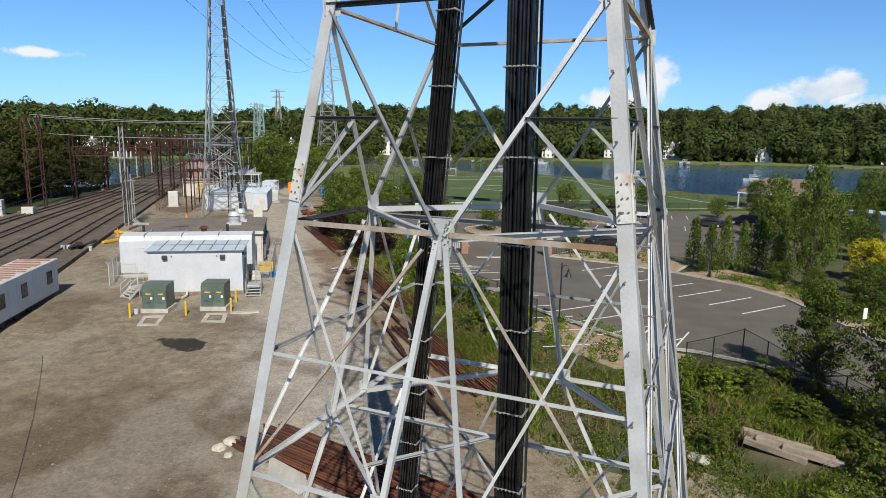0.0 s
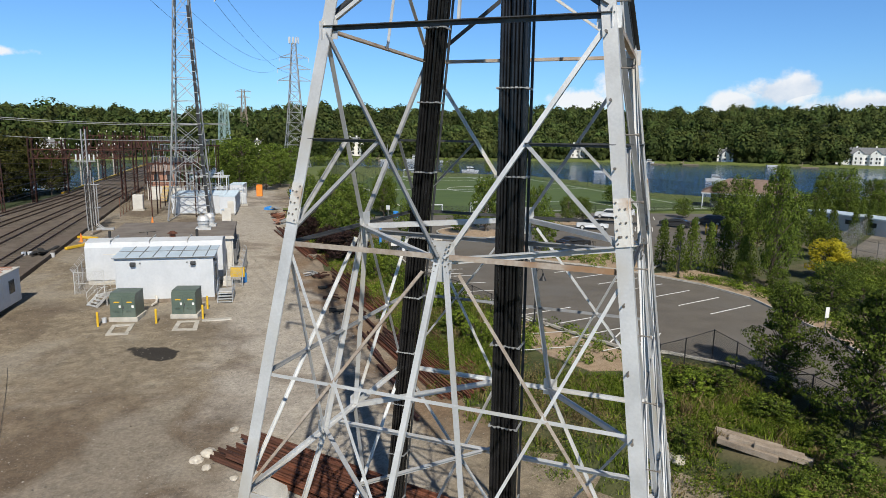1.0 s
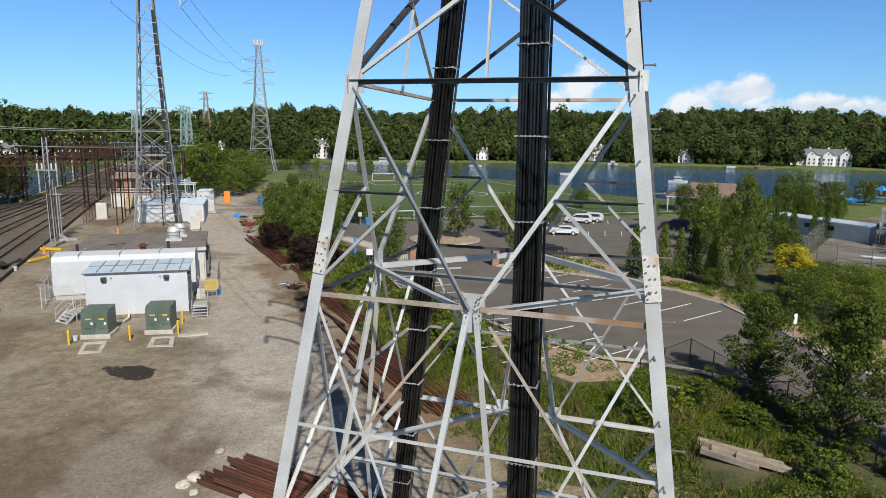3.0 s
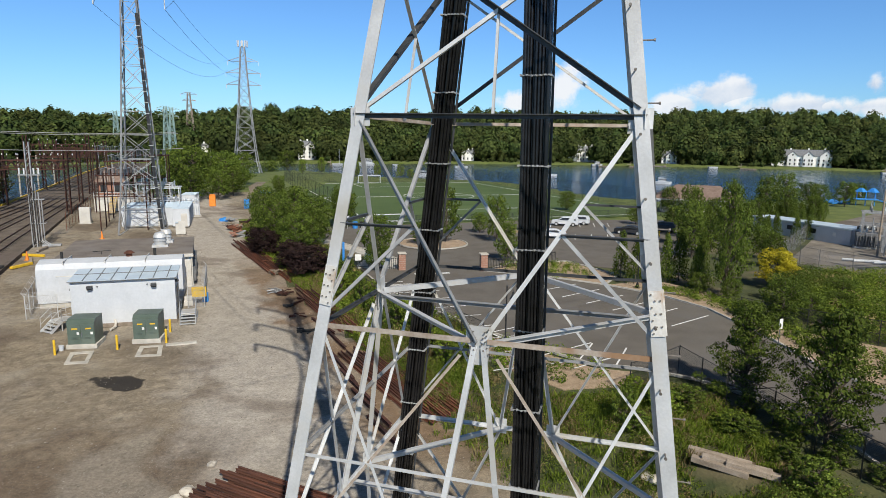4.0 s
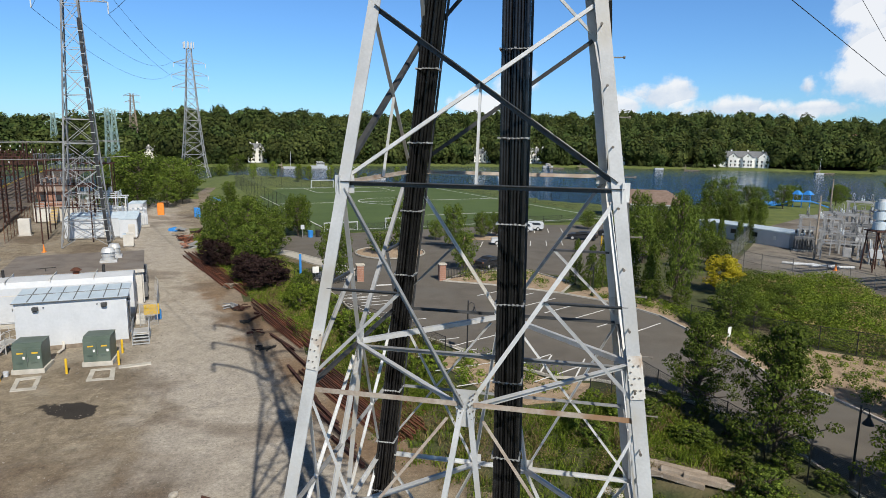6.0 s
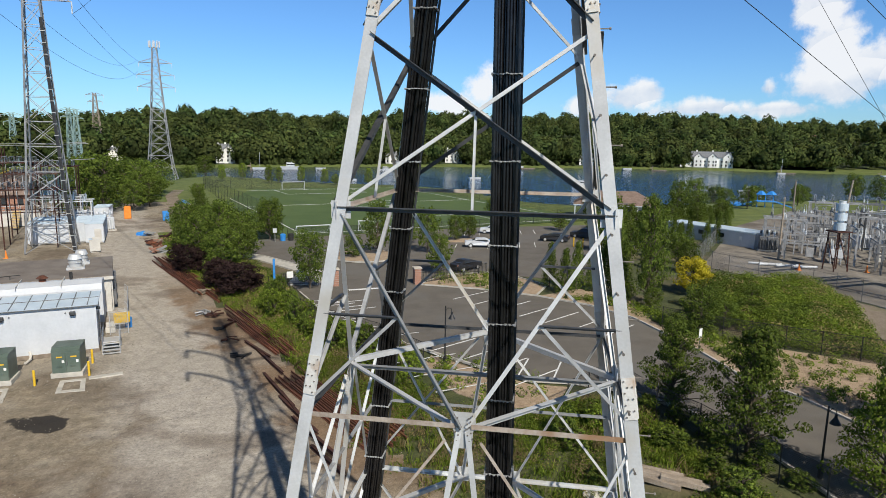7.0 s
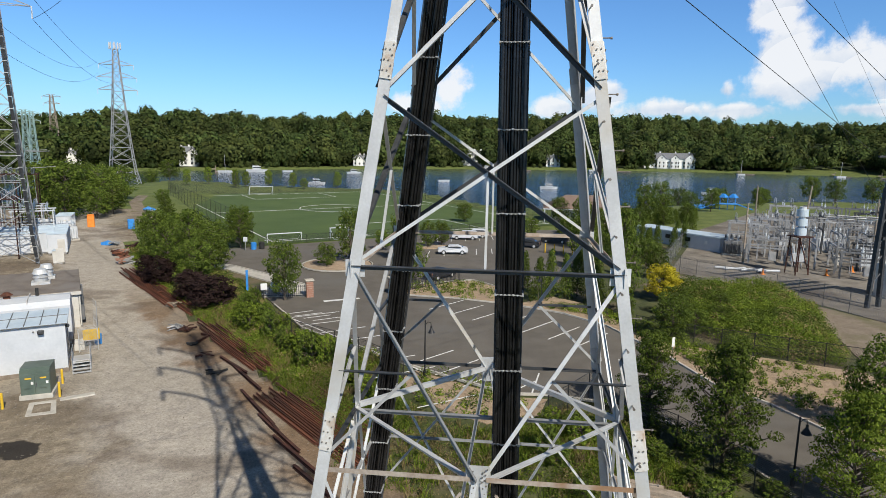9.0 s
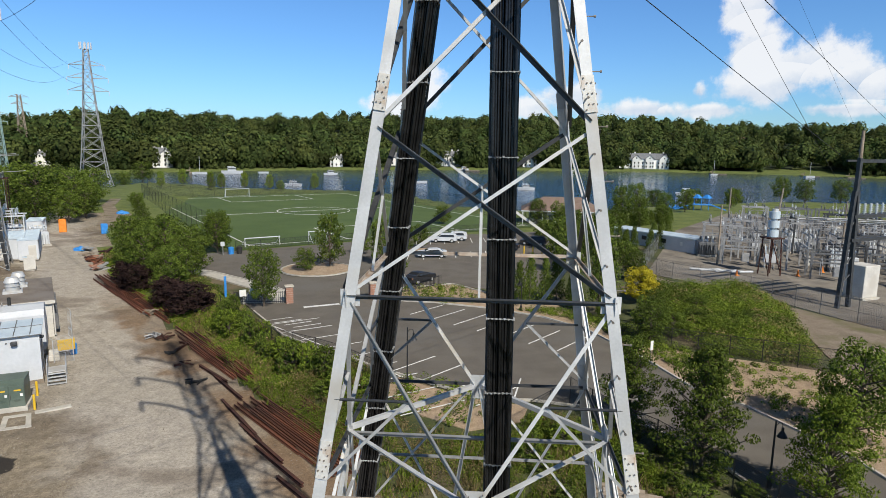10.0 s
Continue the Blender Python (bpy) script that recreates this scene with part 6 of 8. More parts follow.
def row(start, step, n, vec):
    for i in range(n):
        a = Vector(start) + Vector(step) * i
        line(a, a + Vector(vec))


row((-5.4, 65.2), (1.13, -2.8), 9, (4.7, 1.6))
row((-5.9, 66.6), (0.9, -0.9), 5, (2.6, 0.9))
row((4.3, 50.8), (1.5, -2.5), 4, (3.95, 2.75))
line((-5.4, 65.2), (5.2, 48.9))
row((8.4, 66.5), (1.73, -2.25), 7, (4.3, 3.2))
row((9.5, 44.8), (2.2, -0.9), 2, (1.8, 3.6))
for i in range(7):
    a = Vector((10.5 + i * 2.6, 96 + i * 0.3))
    line(a, a + Vector((1.2, 5.0)))
    line(a + Vector((4, 14)), a + Vector((5.0, 19)))
line((-2.2, 71.2), (1.6, 72.0), 0.5)


def kerb(pts, label, z=LOT_Z, closed=False):
    bm = B()
    pts = list(pts) + ([pts[0]] if closed else [])
    for a, b in zip(pts, pts[1:]):
        d = (Vector(b) - Vector(a)).normalized() * 0.08
        bar(bm, (*(Vector(a) - d), z + 0.05), (*(Vector(b) + d), z + 0.05), 0.17, 0.16)
    return tagged(link("kerb", bm, M["concrete"]), label, "kerb", kind="structure")


kerb(LOT[1:12], "pale concrete kerb along the car park")
kerb(LOT[14:24], "pale concrete kerb beside the planted strip")
kerb([(17.3, 67.2), (20, 72), (16, 79.5), (9, 78.2), (5.6, 73.2)], "pale kerb round the planted island")
kerb([(-4.0, 73.6), (-3.6, 78), (-6, 82), (-14, 92), (-24, 99)], "pale kerb along the drive")


def disc(cx, cy, rx, ry, n=28):
    return [(cx + rx * math.cos(2 * math.pi * i / n), cy + ry * math.sin(2 * math.pi * i / n)) for i in range(n)]


flat("planted_island", disc(-0.3, 91, 4.6, 4.6), LOT_Z + 0.2, M["mulch"], "round planted island with bark mulch", "traffic island", 0.3)
kerb(disc(-0.3, 91, 4.8, 4.8), "round concrete kerb of the planted island", LOT_Z + 0.1, True)
flat("planted_island", disc(15.5, 104.5, 4.5, 1.6), LOT_Z + 0.15, M["mulch"], "long planted island in the far car park", "traffic island", 0.3)
flat("planted_bed", [(5.8, 73.3), (12, 70.9), (17.3, 67.5), (19.8, 72), (16, 79.2), (9, 77.9)], LOT_Z + 0.04, M["mulch"], "mulched bed with grass tufts beside the gate", "planting bed", 0.3)
flat("planted_bed", [(17.6, 67.2), (21.7, 63.3), (24.2, 58.4), (25.3, 49.5), (25.4, 43.6), (27.0, 39.8), (28.1, 33), (27.8, 28), (33, 27), (37, 36), (38.2, 43.8), (34.2, 47.0), (30.3, 50.0), (27.0, 52.9), (25.3, 57), (26.5, 65), (23, 70)], LOT_Z + 0.02, M["mulch"], "sloping bed of bark mulch beside the drive", "planting bed", 0.3)
flat("planted_bed", [(4.2, 50.0), (7.2, 46.6), (10.1, 43.7), (12.5, 43.0), (11, 40.5), (7.5, 40), (5, 42.8), (3, 47)], LOT_Z - 0.06, M["mulch"], "stony mulch bed below the kerb", "planting bed", 0.3)
flat("pavement", [(-9.0, 74), (-4.1, 73.6), (-3.7, 78), (-6.2, 82), (-14.4, 92.2), (-24, 99.4), (-25, 98), (-15, 90), (-8.2, 81)], LOT_Z + 0.08, M["concrete"], "pale concrete footway beside the drive", "pavement", 0.2)


def gate_pillar(x, y, h=1.9):
    s = thing("gate_pillar", "brick gate pillar with a pale stone cap", "pillar", pose(x, y, LOT_Z - 0.1, 0, 0, 10), "gate pillars")
    part("shaft", box(B(), (0, 0, h / 2), (0.75, 0.75, h), None, 0.01), M["brick"], s)
    for i in range(8):
        part("joint", box(B(), (0, 0, 0.15 + i * h / 8), (0.755, 0.755, 0.015)), M["concrete"], s)
    part("cap", box(B(), (0, 0, h + 0.07), (0.95, 0.95, 0.14), None, 0.03), M["stone"], s)


gate_pillar(-3.7, 73.4)
gate_pillar(5.4, 73.7)


def picket_fence(a, b, h, label):
    f = thing("metal_fence", label, "fence")
    a, b = Vector(a), Vector(b)
    n = int((b - a).length / 0.22)
    for i in range(n + 1):
        p = a.lerp(b, i / n)
        part("picket", bar(B(), p, p + Vector((0, 0, h)), 0.045 if i % 10 else 0.08), M["black_metal"], f)
    for z in (0.15, h - 0.12):
        part("rail", bar(B(), a + Vector((0, 0, z)), b + Vector((0, 0, z)), 0.05), M["black_metal"], f)


picket_fence((5.8, 73.9, LOT_Z), (14.5, 79.2, LOT_Z), 1.3, "black metal picket fence beside the gate")
picket_fence((-4.2, 73.5, LOT_Z), (-9.5, 74.2, LOT_Z), 1.3, "black metal picket fence by the footway")


def lamp_post(x, y, h=4.2, rz=0):
    s = thing("street_lamp", "black car park lamp with a bell-shaped shade", "lamp", pose(x, y, LOT_Z, 0, 0, rz), "car park lamps")
    part("pole", rod(B(), (0, 0, 0), (0, 0, h), 0.06, 8, 0.045), M["black_metal"], s)
    part("base", rod(B(), (0, 0, 0), (0, 0, 0.5), 0.13, 10), M["black_metal"], s)
    bm = B()
    pts = [Vector((0, 0, h - 0.35)), Vector((0.2, 0, h - 0.15)), Vector((0.4, 0, h - 0.2)), Vector((0.45, 0, h - 0.5))]
    for a, b in zip(pts, pts[1:]):
        rod(bm, a, b, 0.02, 6)
    part("arm", bm, M["black_metal"], s)
    bm = rod(B(), (0.45, 0, h - 0.95), (0.45, 0, h - 0.6), 0.26, 14, 0.06)
    rod(bm, (0.45, 0, h - 0.6), (0.45, 0, h - 0.45), 0.07, 10)
    part("shade", bm, M["black_metal"], s)


lamp_post(4.95, 47.9, 4.3)
lamp_post(20.2, 66.0, 3.6, 100)
lamp_post(20.9, 30.6, 3.7)
lamp_post(39, 104, 4.2)


def sign_post(x, y, h, w, ph, mat, label):
    s = thing("sign_post", label, "sign", pose(x, y, LOT_Z, 0, 0, 20), "signs")
    part("post", rod(B(), (0, 0, -0.1), (0, 0, h), 0.035, 6), M["steel_grey"], s)
    part("plate", box(B(), (0, -0.05, h - ph / 2), (w, 0.03, ph), None, 0.005), M[mat], s)


sign_post(24.6, 48.1, 2.1, 0.32, 0.75, "paint", "narrow white sign on a grey post")
sign_post(-8.4, 72.2, 1.9, 0.7, 0.7, "paint", "white notice board with dark marks by the gate")
sign_post(-7.3, 72.6, 2.0, 0.9, 0.9, "blue_roof", "pale blue notice board by the gate")
ob = tagged(link("banner", box(B(), (0, 0, 1.3), (0.26, 0.08, 2.4), None, 0.02), M["blue"]), "tall narrow bright blue banner by the gate", "banner")
ob.matrix_world = pose(-10.6, 76.5, LOT_Z, 0, 0, 30)


def car(x, y, rz, mat, label, suv=True):
    s = thing("car", label, "car", pose(x, y, LOT_Z, 0, 0, rz), "parked cars")
    h = 1.62 if suv else 1.42
    body = [(-2.3, 0.35), (2.25, 0.35), (2.32, 0.62), (2.2, 0.92), (1.15, 1.05), (0.45, h - 0.06), (-1.3 if suv else -0.8, h), (-2.1 if suv else -1.6, h - 0.12 if suv else 1.1), (-2.32, 0.98)]
    bm = B()
    lo, hi = [], []
    for px, pz in body:
        k = 0.9 if pz < 1.06 else 0.74
        lo.append(bm.verts.new((px, -k, pz))), hi.append(bm.verts.new((px, k, pz)))
    bm.faces.new(lo), bm.faces.new(hi[::-1])
    for i in range(len(body)):
        j = (i + 1) % len(body)
        bm.faces.new((lo[i], hi[i], hi[j], lo[j]))
    bmesh.ops.recalc_face_normals(bm, faces=bm.faces)
    bmesh.ops.bevel(bm, geom=bm.edges[:], offset=0.05, segments=1, affect="EDGES")
    part("body", bm, M[mat], s)
    for sy in (-1, 1):
        bm = B()
        p = [(-1.9 if suv else -1.35, 1.08), (0.95, 1.08), (0.4, h - 0.16), (-1.7 if suv else -0.9, h - 0.16)]
        vs = [bm.verts.new((px, sy * (0.885 if pz < 1.1 else 0.765), pz)) for px, pz in p]
        r = bmesh.ops.extrude_face_region(bm, geom=[bm.faces.new(vs)])
        bmesh.ops.translate(bm, verts=[v for v in r["geom"] if isinstance(v, bmesh.types.BMVert)], vec=(0, sy * 0.02, 0))
        part("side_window", bm, M["glass_dark"], s)
        part("headlight", box(B(), (2.2, sy * 0.65, 0.78), (0.12, 0.35, 0.14), None, 0.02), M["white"], s)
        part("tail_light", box(B(), (-2.3, sy * 0.72, 0.9), (0.06, 0.2, 0.26), None, 0.01), M["brick"], s)
        for px in (-1.42, 1.42):
            w = part("wheel", rod(B(), (px, sy * 0.7, 0.34), (px, sy * 0.92, 0.34), 0.34, 16), M["dark"], s)
            part("rim", rod(B(), (px, sy * 0.915, 0.34), (px, sy * 0.935, 0.34), 0.21, 12), M["galv"], w)
    part("windscreen", bar(B(), (1.12, 0, 1.1), (0.5, 0, h - 0.12), 1.4, 0.03), M["glass_dark"], s)
    part("rear_window", bar(B(), (-2.2 if suv else -1.62, 0, 1.12), (-2.1 if suv else -0.95, 0, h - 0.18), 1.35, 0.03), M["glass_dark"], s)


car(25.0, 114.8, 160, "white", "white estate car parked beyond the planted island")
car(22.6, 112.8, 165, "white", "white parked sports utility vehicle", True)
car(17.4, 98.4, 172, "white", "white parked saloon car", False)
car(12.2, 81.2, 40, "black_metal", "black car standing behind the picket fence", False)
car(37.5, 107.5, 150, "black_metal", "dark blue car under the trees", True)
car(31, 103.5, 150, "black_metal", "black parked saloon car", False)
for x, y in ((33.4, 97), (34.6, 96.2), (35.6, 95.0), (32.2, 97.8)):
    bm = rod(B(), (0, 0, 0), (0, 0, 1.5), 0.1, 10)
    ob = tagged(link("bollard", bm, M["yellow"]), "tall yellow bollard in the car park", "bollard", "car park bollards")
    ob.matrix_world = pose(x, y, LOT_Z)
fence("black chain-link fence along the foot of the car park", [(11.1, 39.2), (12.9, 40.5), (15.15, 42.4), (16.1, 37.9), (17.3, 35.3), (17.9, 32.7), (20, 26)], 2.0, 2.4)
fence("black chain-link fence along the overgrown mound", [(25.4, 55.5), (27.2, 53.2), (30.5, 50.4), (34.4, 47.4), (38.4, 44.2), (42.5, 40)], 1.9, 2.8)
fence("black chain-link fence along the weedy bank", [(-24.5, 92), (-18, 80), (-10.6, 72), (-8.0, 66), (-5.0, 60), (0.5, 53), (3.4, 48)], 1.7, 3.0)


# ---- the sports pitch ----
FZ = 2.9


def pitch_pt(u, v):
    """u across (0 left, 1 right), v up the pitch."""
    a, b, c, d = Vector((-11, 111.0)), Vector((47.3, 132.2)), Vector((13.1, 224.7)), Vector((-45.2, 203.5))
    return a.lerp(b, u).lerp(d.lerp(c, u), v)


def pitch_line(p, q, w=0.22):
    bm = bar(B(), (*p, FZ - 0.03), (*q, FZ - 0.03), w, 0.02)
    tagged(link("pitch_marking", bm, M["paint"]), "white line on the sports pitch", "pitch marking", "pitch lines", "structure")


for u0, v0, u1, v1 in ((0.015, 0.015, 0.015, 0.985), (0.985, 0.015, 0.985, 0.985), (0.015, 0.015, 0.985, 0.015), (0.015, 0.985, 0.985, 0.985), (0.015, 0.5, 0.985, 0.5),
                       (0.3, 0.985, 0.3, 0.82), (0.7, 0.985, 0.7, 0.82), (0.3, 0.82, 0.7, 0.82), (0.3, 0.015, 0.3, 0.18), (0.7, 0.015, 0.7, 0.18), (0.3, 0.18, 0.7, 0.18)):
    pitch_line(pitch_pt(u0, v0), pitch_pt(u1, v1))
ring = [pitch_pt(0.5 + 0.147 * math.cos(2 * math.pi * i / 32), 0.5 + 0.091 * math.sin(2 * math.pi * i / 32)) for i in range(33)]
bm = B()
for p, q in zip(ring, ring[1:]):
    bar(bm, (*p, FZ - 0.03), (*q, FZ - 0.03), 0.22, 0.02)
tagged(link("pitch_marking", bm, M["paint"]), "white centre circle on the sports pitch", "pitch marking", kind="structure")


def goal(x, y, rz, w=7.3, h=2.44):
    s = thing("football_goal", "white football goal frame with a thin net", "goal", pose(x, y, FZ - 0.05, 0, 0, rz), "football goals")
    for sx in (-1, 1):
        part("post", rod(B(), (sx * w / 2, 0, 0), (sx * w / 2, 0, h), 0.09, 8), M["white"], s)
        part("stay", rod(B(), (sx * w / 2, 0, h), (sx * w / 2, 1.9, 0.05), 0.04, 6), M["white"], s)
    part("crossbar", rod(B(), (-w / 2 - 0.08, 0, h), (w / 2 + 0.08, 0, h), 0.09, 8), M["white"], s)
    part("net_bar", rod(B(), (-w / 2, 1.9, 0.06), (w / 2, 1.9, 0.06), 0.04, 6), M["white"], s)


goal(-21.5, 211.6, 20, 7.3)
goal(-8.6, 112.7, 20, 5.8, 1.4)
goal(0.6, 116.4, 200, 3.4, 1.8)
fence("tall black netting fence round the pitch", [(-13.4, 109.4), (-47.4, 203.4), (-46.6, 207.2)], 4.6, 5.0, z=2.8)
fence("tall black netting fence behind the far goal", [(-46.6, 207.2), (13.3, 228.8)], 6.0, 6.2, z=2.8)
fence("black netting fence along the pitch's river side", [(13.3, 228.8), (49.9, 132)], 4.5, 7.0, z=2.8)
fence("low black fence beside the pitch and car park", [(-12.6, 109.2), (18, 120.3), (49.6, 131.8)], 1.4, 4.0, z=2.8)
for x, y, mt, lb in ((-12.9, 105.5, "blue", "bright blue litter bin beside the car park"), (-11.7, 105.8, "dark", "black litter bin beside the car park")):
    bm = rod(B(), (0, 0, 0), (0, 0, 1.0), 0.4, 14, 0.46)
    rod(bm, (0, 0, 1.0), (0, 0, 1.12), 0.48, 14, 0.3)
    ob = tagged(link("litter_bin", bm, M[mt]), lb, "litter bin", "litter bins")
    ob.matrix_world = pose(x, y, LOT_Z)
sign = thing("notice_post", "small white and red notice on a post", "sign", pose(-14.0, 104.6, LOT_Z))
part("post", rod(B(), (0, 0, 0), (0, 0, 2.0), 0.05, 6), M["galv_dull"], sign)
part("board", box(B(), (0, -0.06, 1.75), (0.6, 0.05, 0.7), None, 0.02), M["white"], sign, "white notice board")
# ---- substation ----
M["sub_gravel"] = material("substation_gravel", (0.15, 0.135, 0.115), (0.285, 0.255, 0.215), 0.5, 0.95, bump=0.1, bump_scale=12, third=(0.12, 0.10, 0.08), third_scale=0.1)
SZ = 2.7
SUB_RZ = -32.0


def sub_m(u, v, rz=0.0):
    a = radians(SUB_RZ)
    return pose(62 + u * math.cos(a) - v * math.sin(a), 82 + u * math.sin(a) + v * math.cos(a), SZ, 0, 0, SUB_RZ + rz)


flat("substation_ground", [(44.5, 82), (50.5, 68), (52.5, 54), (60, 44), (110, 60), (140, 120), (110, 152), (75, 122)], SZ + 0.06, M["sub_gravel"], "pale gravel ground of the substation", "ground", 0.2)
def hoop(bm, a, b, rise, r):
    """A bent pipe that rises from a, arches over and comes down at b."""
    a, b = Vector(a), Vector(b)
    up = Vector((0, 0, rise))
    pts = [a, a + up * 0.7, a.lerp(b, 0.15) + up * 0.93, a.lerp(b, 0.5) + up, a.lerp(b, 0.85) + up * 0.93, b + up * 0.7, b]
    return tube(bm, pts, r)


def sub_bay(m, rnd):
    """A stout steel frame with two tiers of beams, arched pipe buses, insulators and switch boxes."""
    h, w, d = rnd.choice((3.6, 4.4, 5.2, 6.0)), rnd.uniform(4.0, 6.0), rnd.uniform(2.6, 3.6)
    mat = rnd.choice(("steel_grey", "galv_dull", "steel_grey", "dark_and_shaded_steel"))
    s = thing("bus_structure", "grey steel bus structure with arched pipes and insulators", "switchgear", m, "substation bus structures")
    for x in (-w / 2, w / 2):
        for y in (-d / 2, d / 2):
            part("post", bar(B(), (x, y, 0), (x, y, h), 0.24), M[mat], s)
    for y in (-d / 2, d / 2):
        for z in (h, h * 0.66):
            part("beam", bar(B(), (-w / 2 - 0.3, y, z), (w / 2 + 0.3, y, z), 0.22), M[mat], s)
    for i in range(3):
        x = (-0.34 + i * 0.34) * w
        for y in (-d / 2, d / 2):
            bm = rod(B(), (x, y, h + 0.1), (x, y, h + 0.7), 0.1, 6)
            rod(bm, (x, y, h + 0.25), (x, y, h + 0.33), 0.18, 6)
            rod(bm, (x, y, h + 0.5), (x, y, h + 0.58), 0.18, 6)
            part("insulator", bm, M["porcelain" if i % 2 else "steel_grey"], s)
        part("bus_pipe", hoop(B(), (x, -d / 2, h + 0.7), (x, d / 2, h + 0.7), rnd.uniform(0.5, 1.0), 0.05), M["galv_dull"], s)
        part("drop_pipe", hoop(B(), (x + 0.3, -d / 2 - 0.1, h * 0.2), (x + 0.3, -d / 2 - 1.0, h * 0.2), h * 0.7, 0.045), M["galv_dull"], s)
    part("switch_box", box(B(), (rnd.uniform(-1, 1), -d / 2 - 0.4, 1.3), (1.0, 0.6, 1.3), None, 0.03), M[rnd.choice(("steel_grey", "offwhite", "galv_dull"))], s)
    return s


for v, u0, u1 in ((-11, 20, 52), (-3.5, 8, 52), (4, -2, 54), (11, -4, 54), (18.5, 0, 54), (27, 2, 54), (37, 4, 54), (48, 6, 54)):
    u = u0
    while u < u1:
        rnd = random.Random(int(v * 31 + u * 7) + 900)
        sub_bay(sub_m(u + rnd.uniform(-0.6, 0.6), v + rnd.uniform(-1, 1), rnd.choice((0, 0, 0, 90))), rnd)
        u += 6.6 + rnd.uniform(0, 1.2)
for i in range(9):
    a, b = sub_m(4 + i * 1.2, 2).translation, sub_m(40 + i * 1.5, 8).translation
    wire("pale tubular bus bar above the switchgear", a + Vector((0, 0, 7.3 + 0.25 * (i % 3))), b + Vector((0, 0, 7.0)), 0.1, 0.06, 4, "bus_bar").data.materials[0] = M["galv"]
for u, v, h in ((-5, 2, 9.0), (3, 9, 11.5), (14, 14, 9.5), (-2, 22, 10.5), (25, 10, 9)):
    p = sub_m(u, v).translation
    bm = rod(B(), (0, 0, 0), (0, 0, h), 0.16, 8, 0.11)
    ob = tagged(link("timber_pole", bm, M["timber"]), "weathered timber pole in the substation", "pole", "substation poles")
    ob.matrix_world = pose(p.x, p.y, SZ, 0, 7 if u == 3 else 0, 0)
for u, v in ((-6, 10), (12, 3), (26, 6), (8, 20), (30, 22), (40, 12)):
    plant(sub_m(u, v, 20 * (u % 3)), "grey outdoor transformer with radiator fins in the substation", "steel_grey" if u % 4 else "white")


def breaker(m, label):
    s = thing("circuit_breaker", label, "circuit breaker", m, "circuit breakers")
    part("tank", box(B(), (0, 0, 1.5), (1.6, 1.0, 1.2), None, 0.05), M["white"], s)
    for x in (-0.6, 0.6):
        for y in (-0.4, 0.4):
            part("leg", bar(B(), (x, y, 0), (x, y, 0.9), 0.09), M["galv"], s)
    for x in (-0.5, 0, 0.5):
        for y, t in ((-0.25, -0.5), (0.25, 0.5)):
            part("bushing", rod(B(), (x, y, 2.1), (x * 1.3, y + t, 3.4), 0.12, 8, 0.06), M["porcelain"], s)


for i in range(10):
    breaker(sub_m(2 + (i % 5) * 8.5, 2 + (i // 5) * 16), "white circuit breaker on steel legs")
# regulator stack on a dark rusty stand
reg = thing("regulator_stand", "tall pale banded cylinder on a rusty stand", "regulator", pose(61.2, 78.4, SZ))
for x in (-1, 1):
    for y in (-1, 1):
        part("post", bar(B(), (x, y, 0), (x * 0.8, y * 0.8, 5.2), 0.16), M["dark_rust"], reg)
    part("brace", bar(B(), (x, -1, 0.3), (x * 0.85, 0.85, 4.6), 0.09), M["dark_rust"], reg)
part("platform", box(B(), (0, 0, 5.25), (2.2, 2.2, 0.15)), M["dark_rust"], reg)
for k in range(3):
    part("drum", rod(B(), (0, 0, 5.4 + k * 1.28), (0, 0, 6.35 + k * 1.28), 0.72, 20), M["blue_roof"], reg)
    part("ring", rod(B(), (0, 0, 6.35 + k * 1.28), (0, 0, 6.68 + k * 1.28), 0.42, 16), M["galv"], reg)


def sub_shed():
    s = thing("control_building", "long low white building with a pale blue roof edge", "building", pose(64.3, 96.5, SZ, 0, 0, 112))
    part("wall", box(B(), (8.5, 1.8, 1.15), (17, 3.6, 2.3), None, 0.02), M["white"], s)
    part("roof", box(B(), (8.5, 1.8, 2.45), (17.6, 4.2, 0.32), None, 0.06), M["blue_roof"], s, "pale blue roof edge")
    part("door", box(B(), (-0.03, 1.8, 1.05), (0.06, 0.9, 2.0)), M["offwhite"], s)
    part("notice", box(B(), (2.5, 3.62, 1.4), (0.5, 0.04, 0.6)), M["paint"], s)
    for x in (6, 10, 14):
        part("window", box(B(), (x, 3.62, 1.5), (1.0, 0.05, 0.7)), M["glass_dark"], s)



sub_shed()


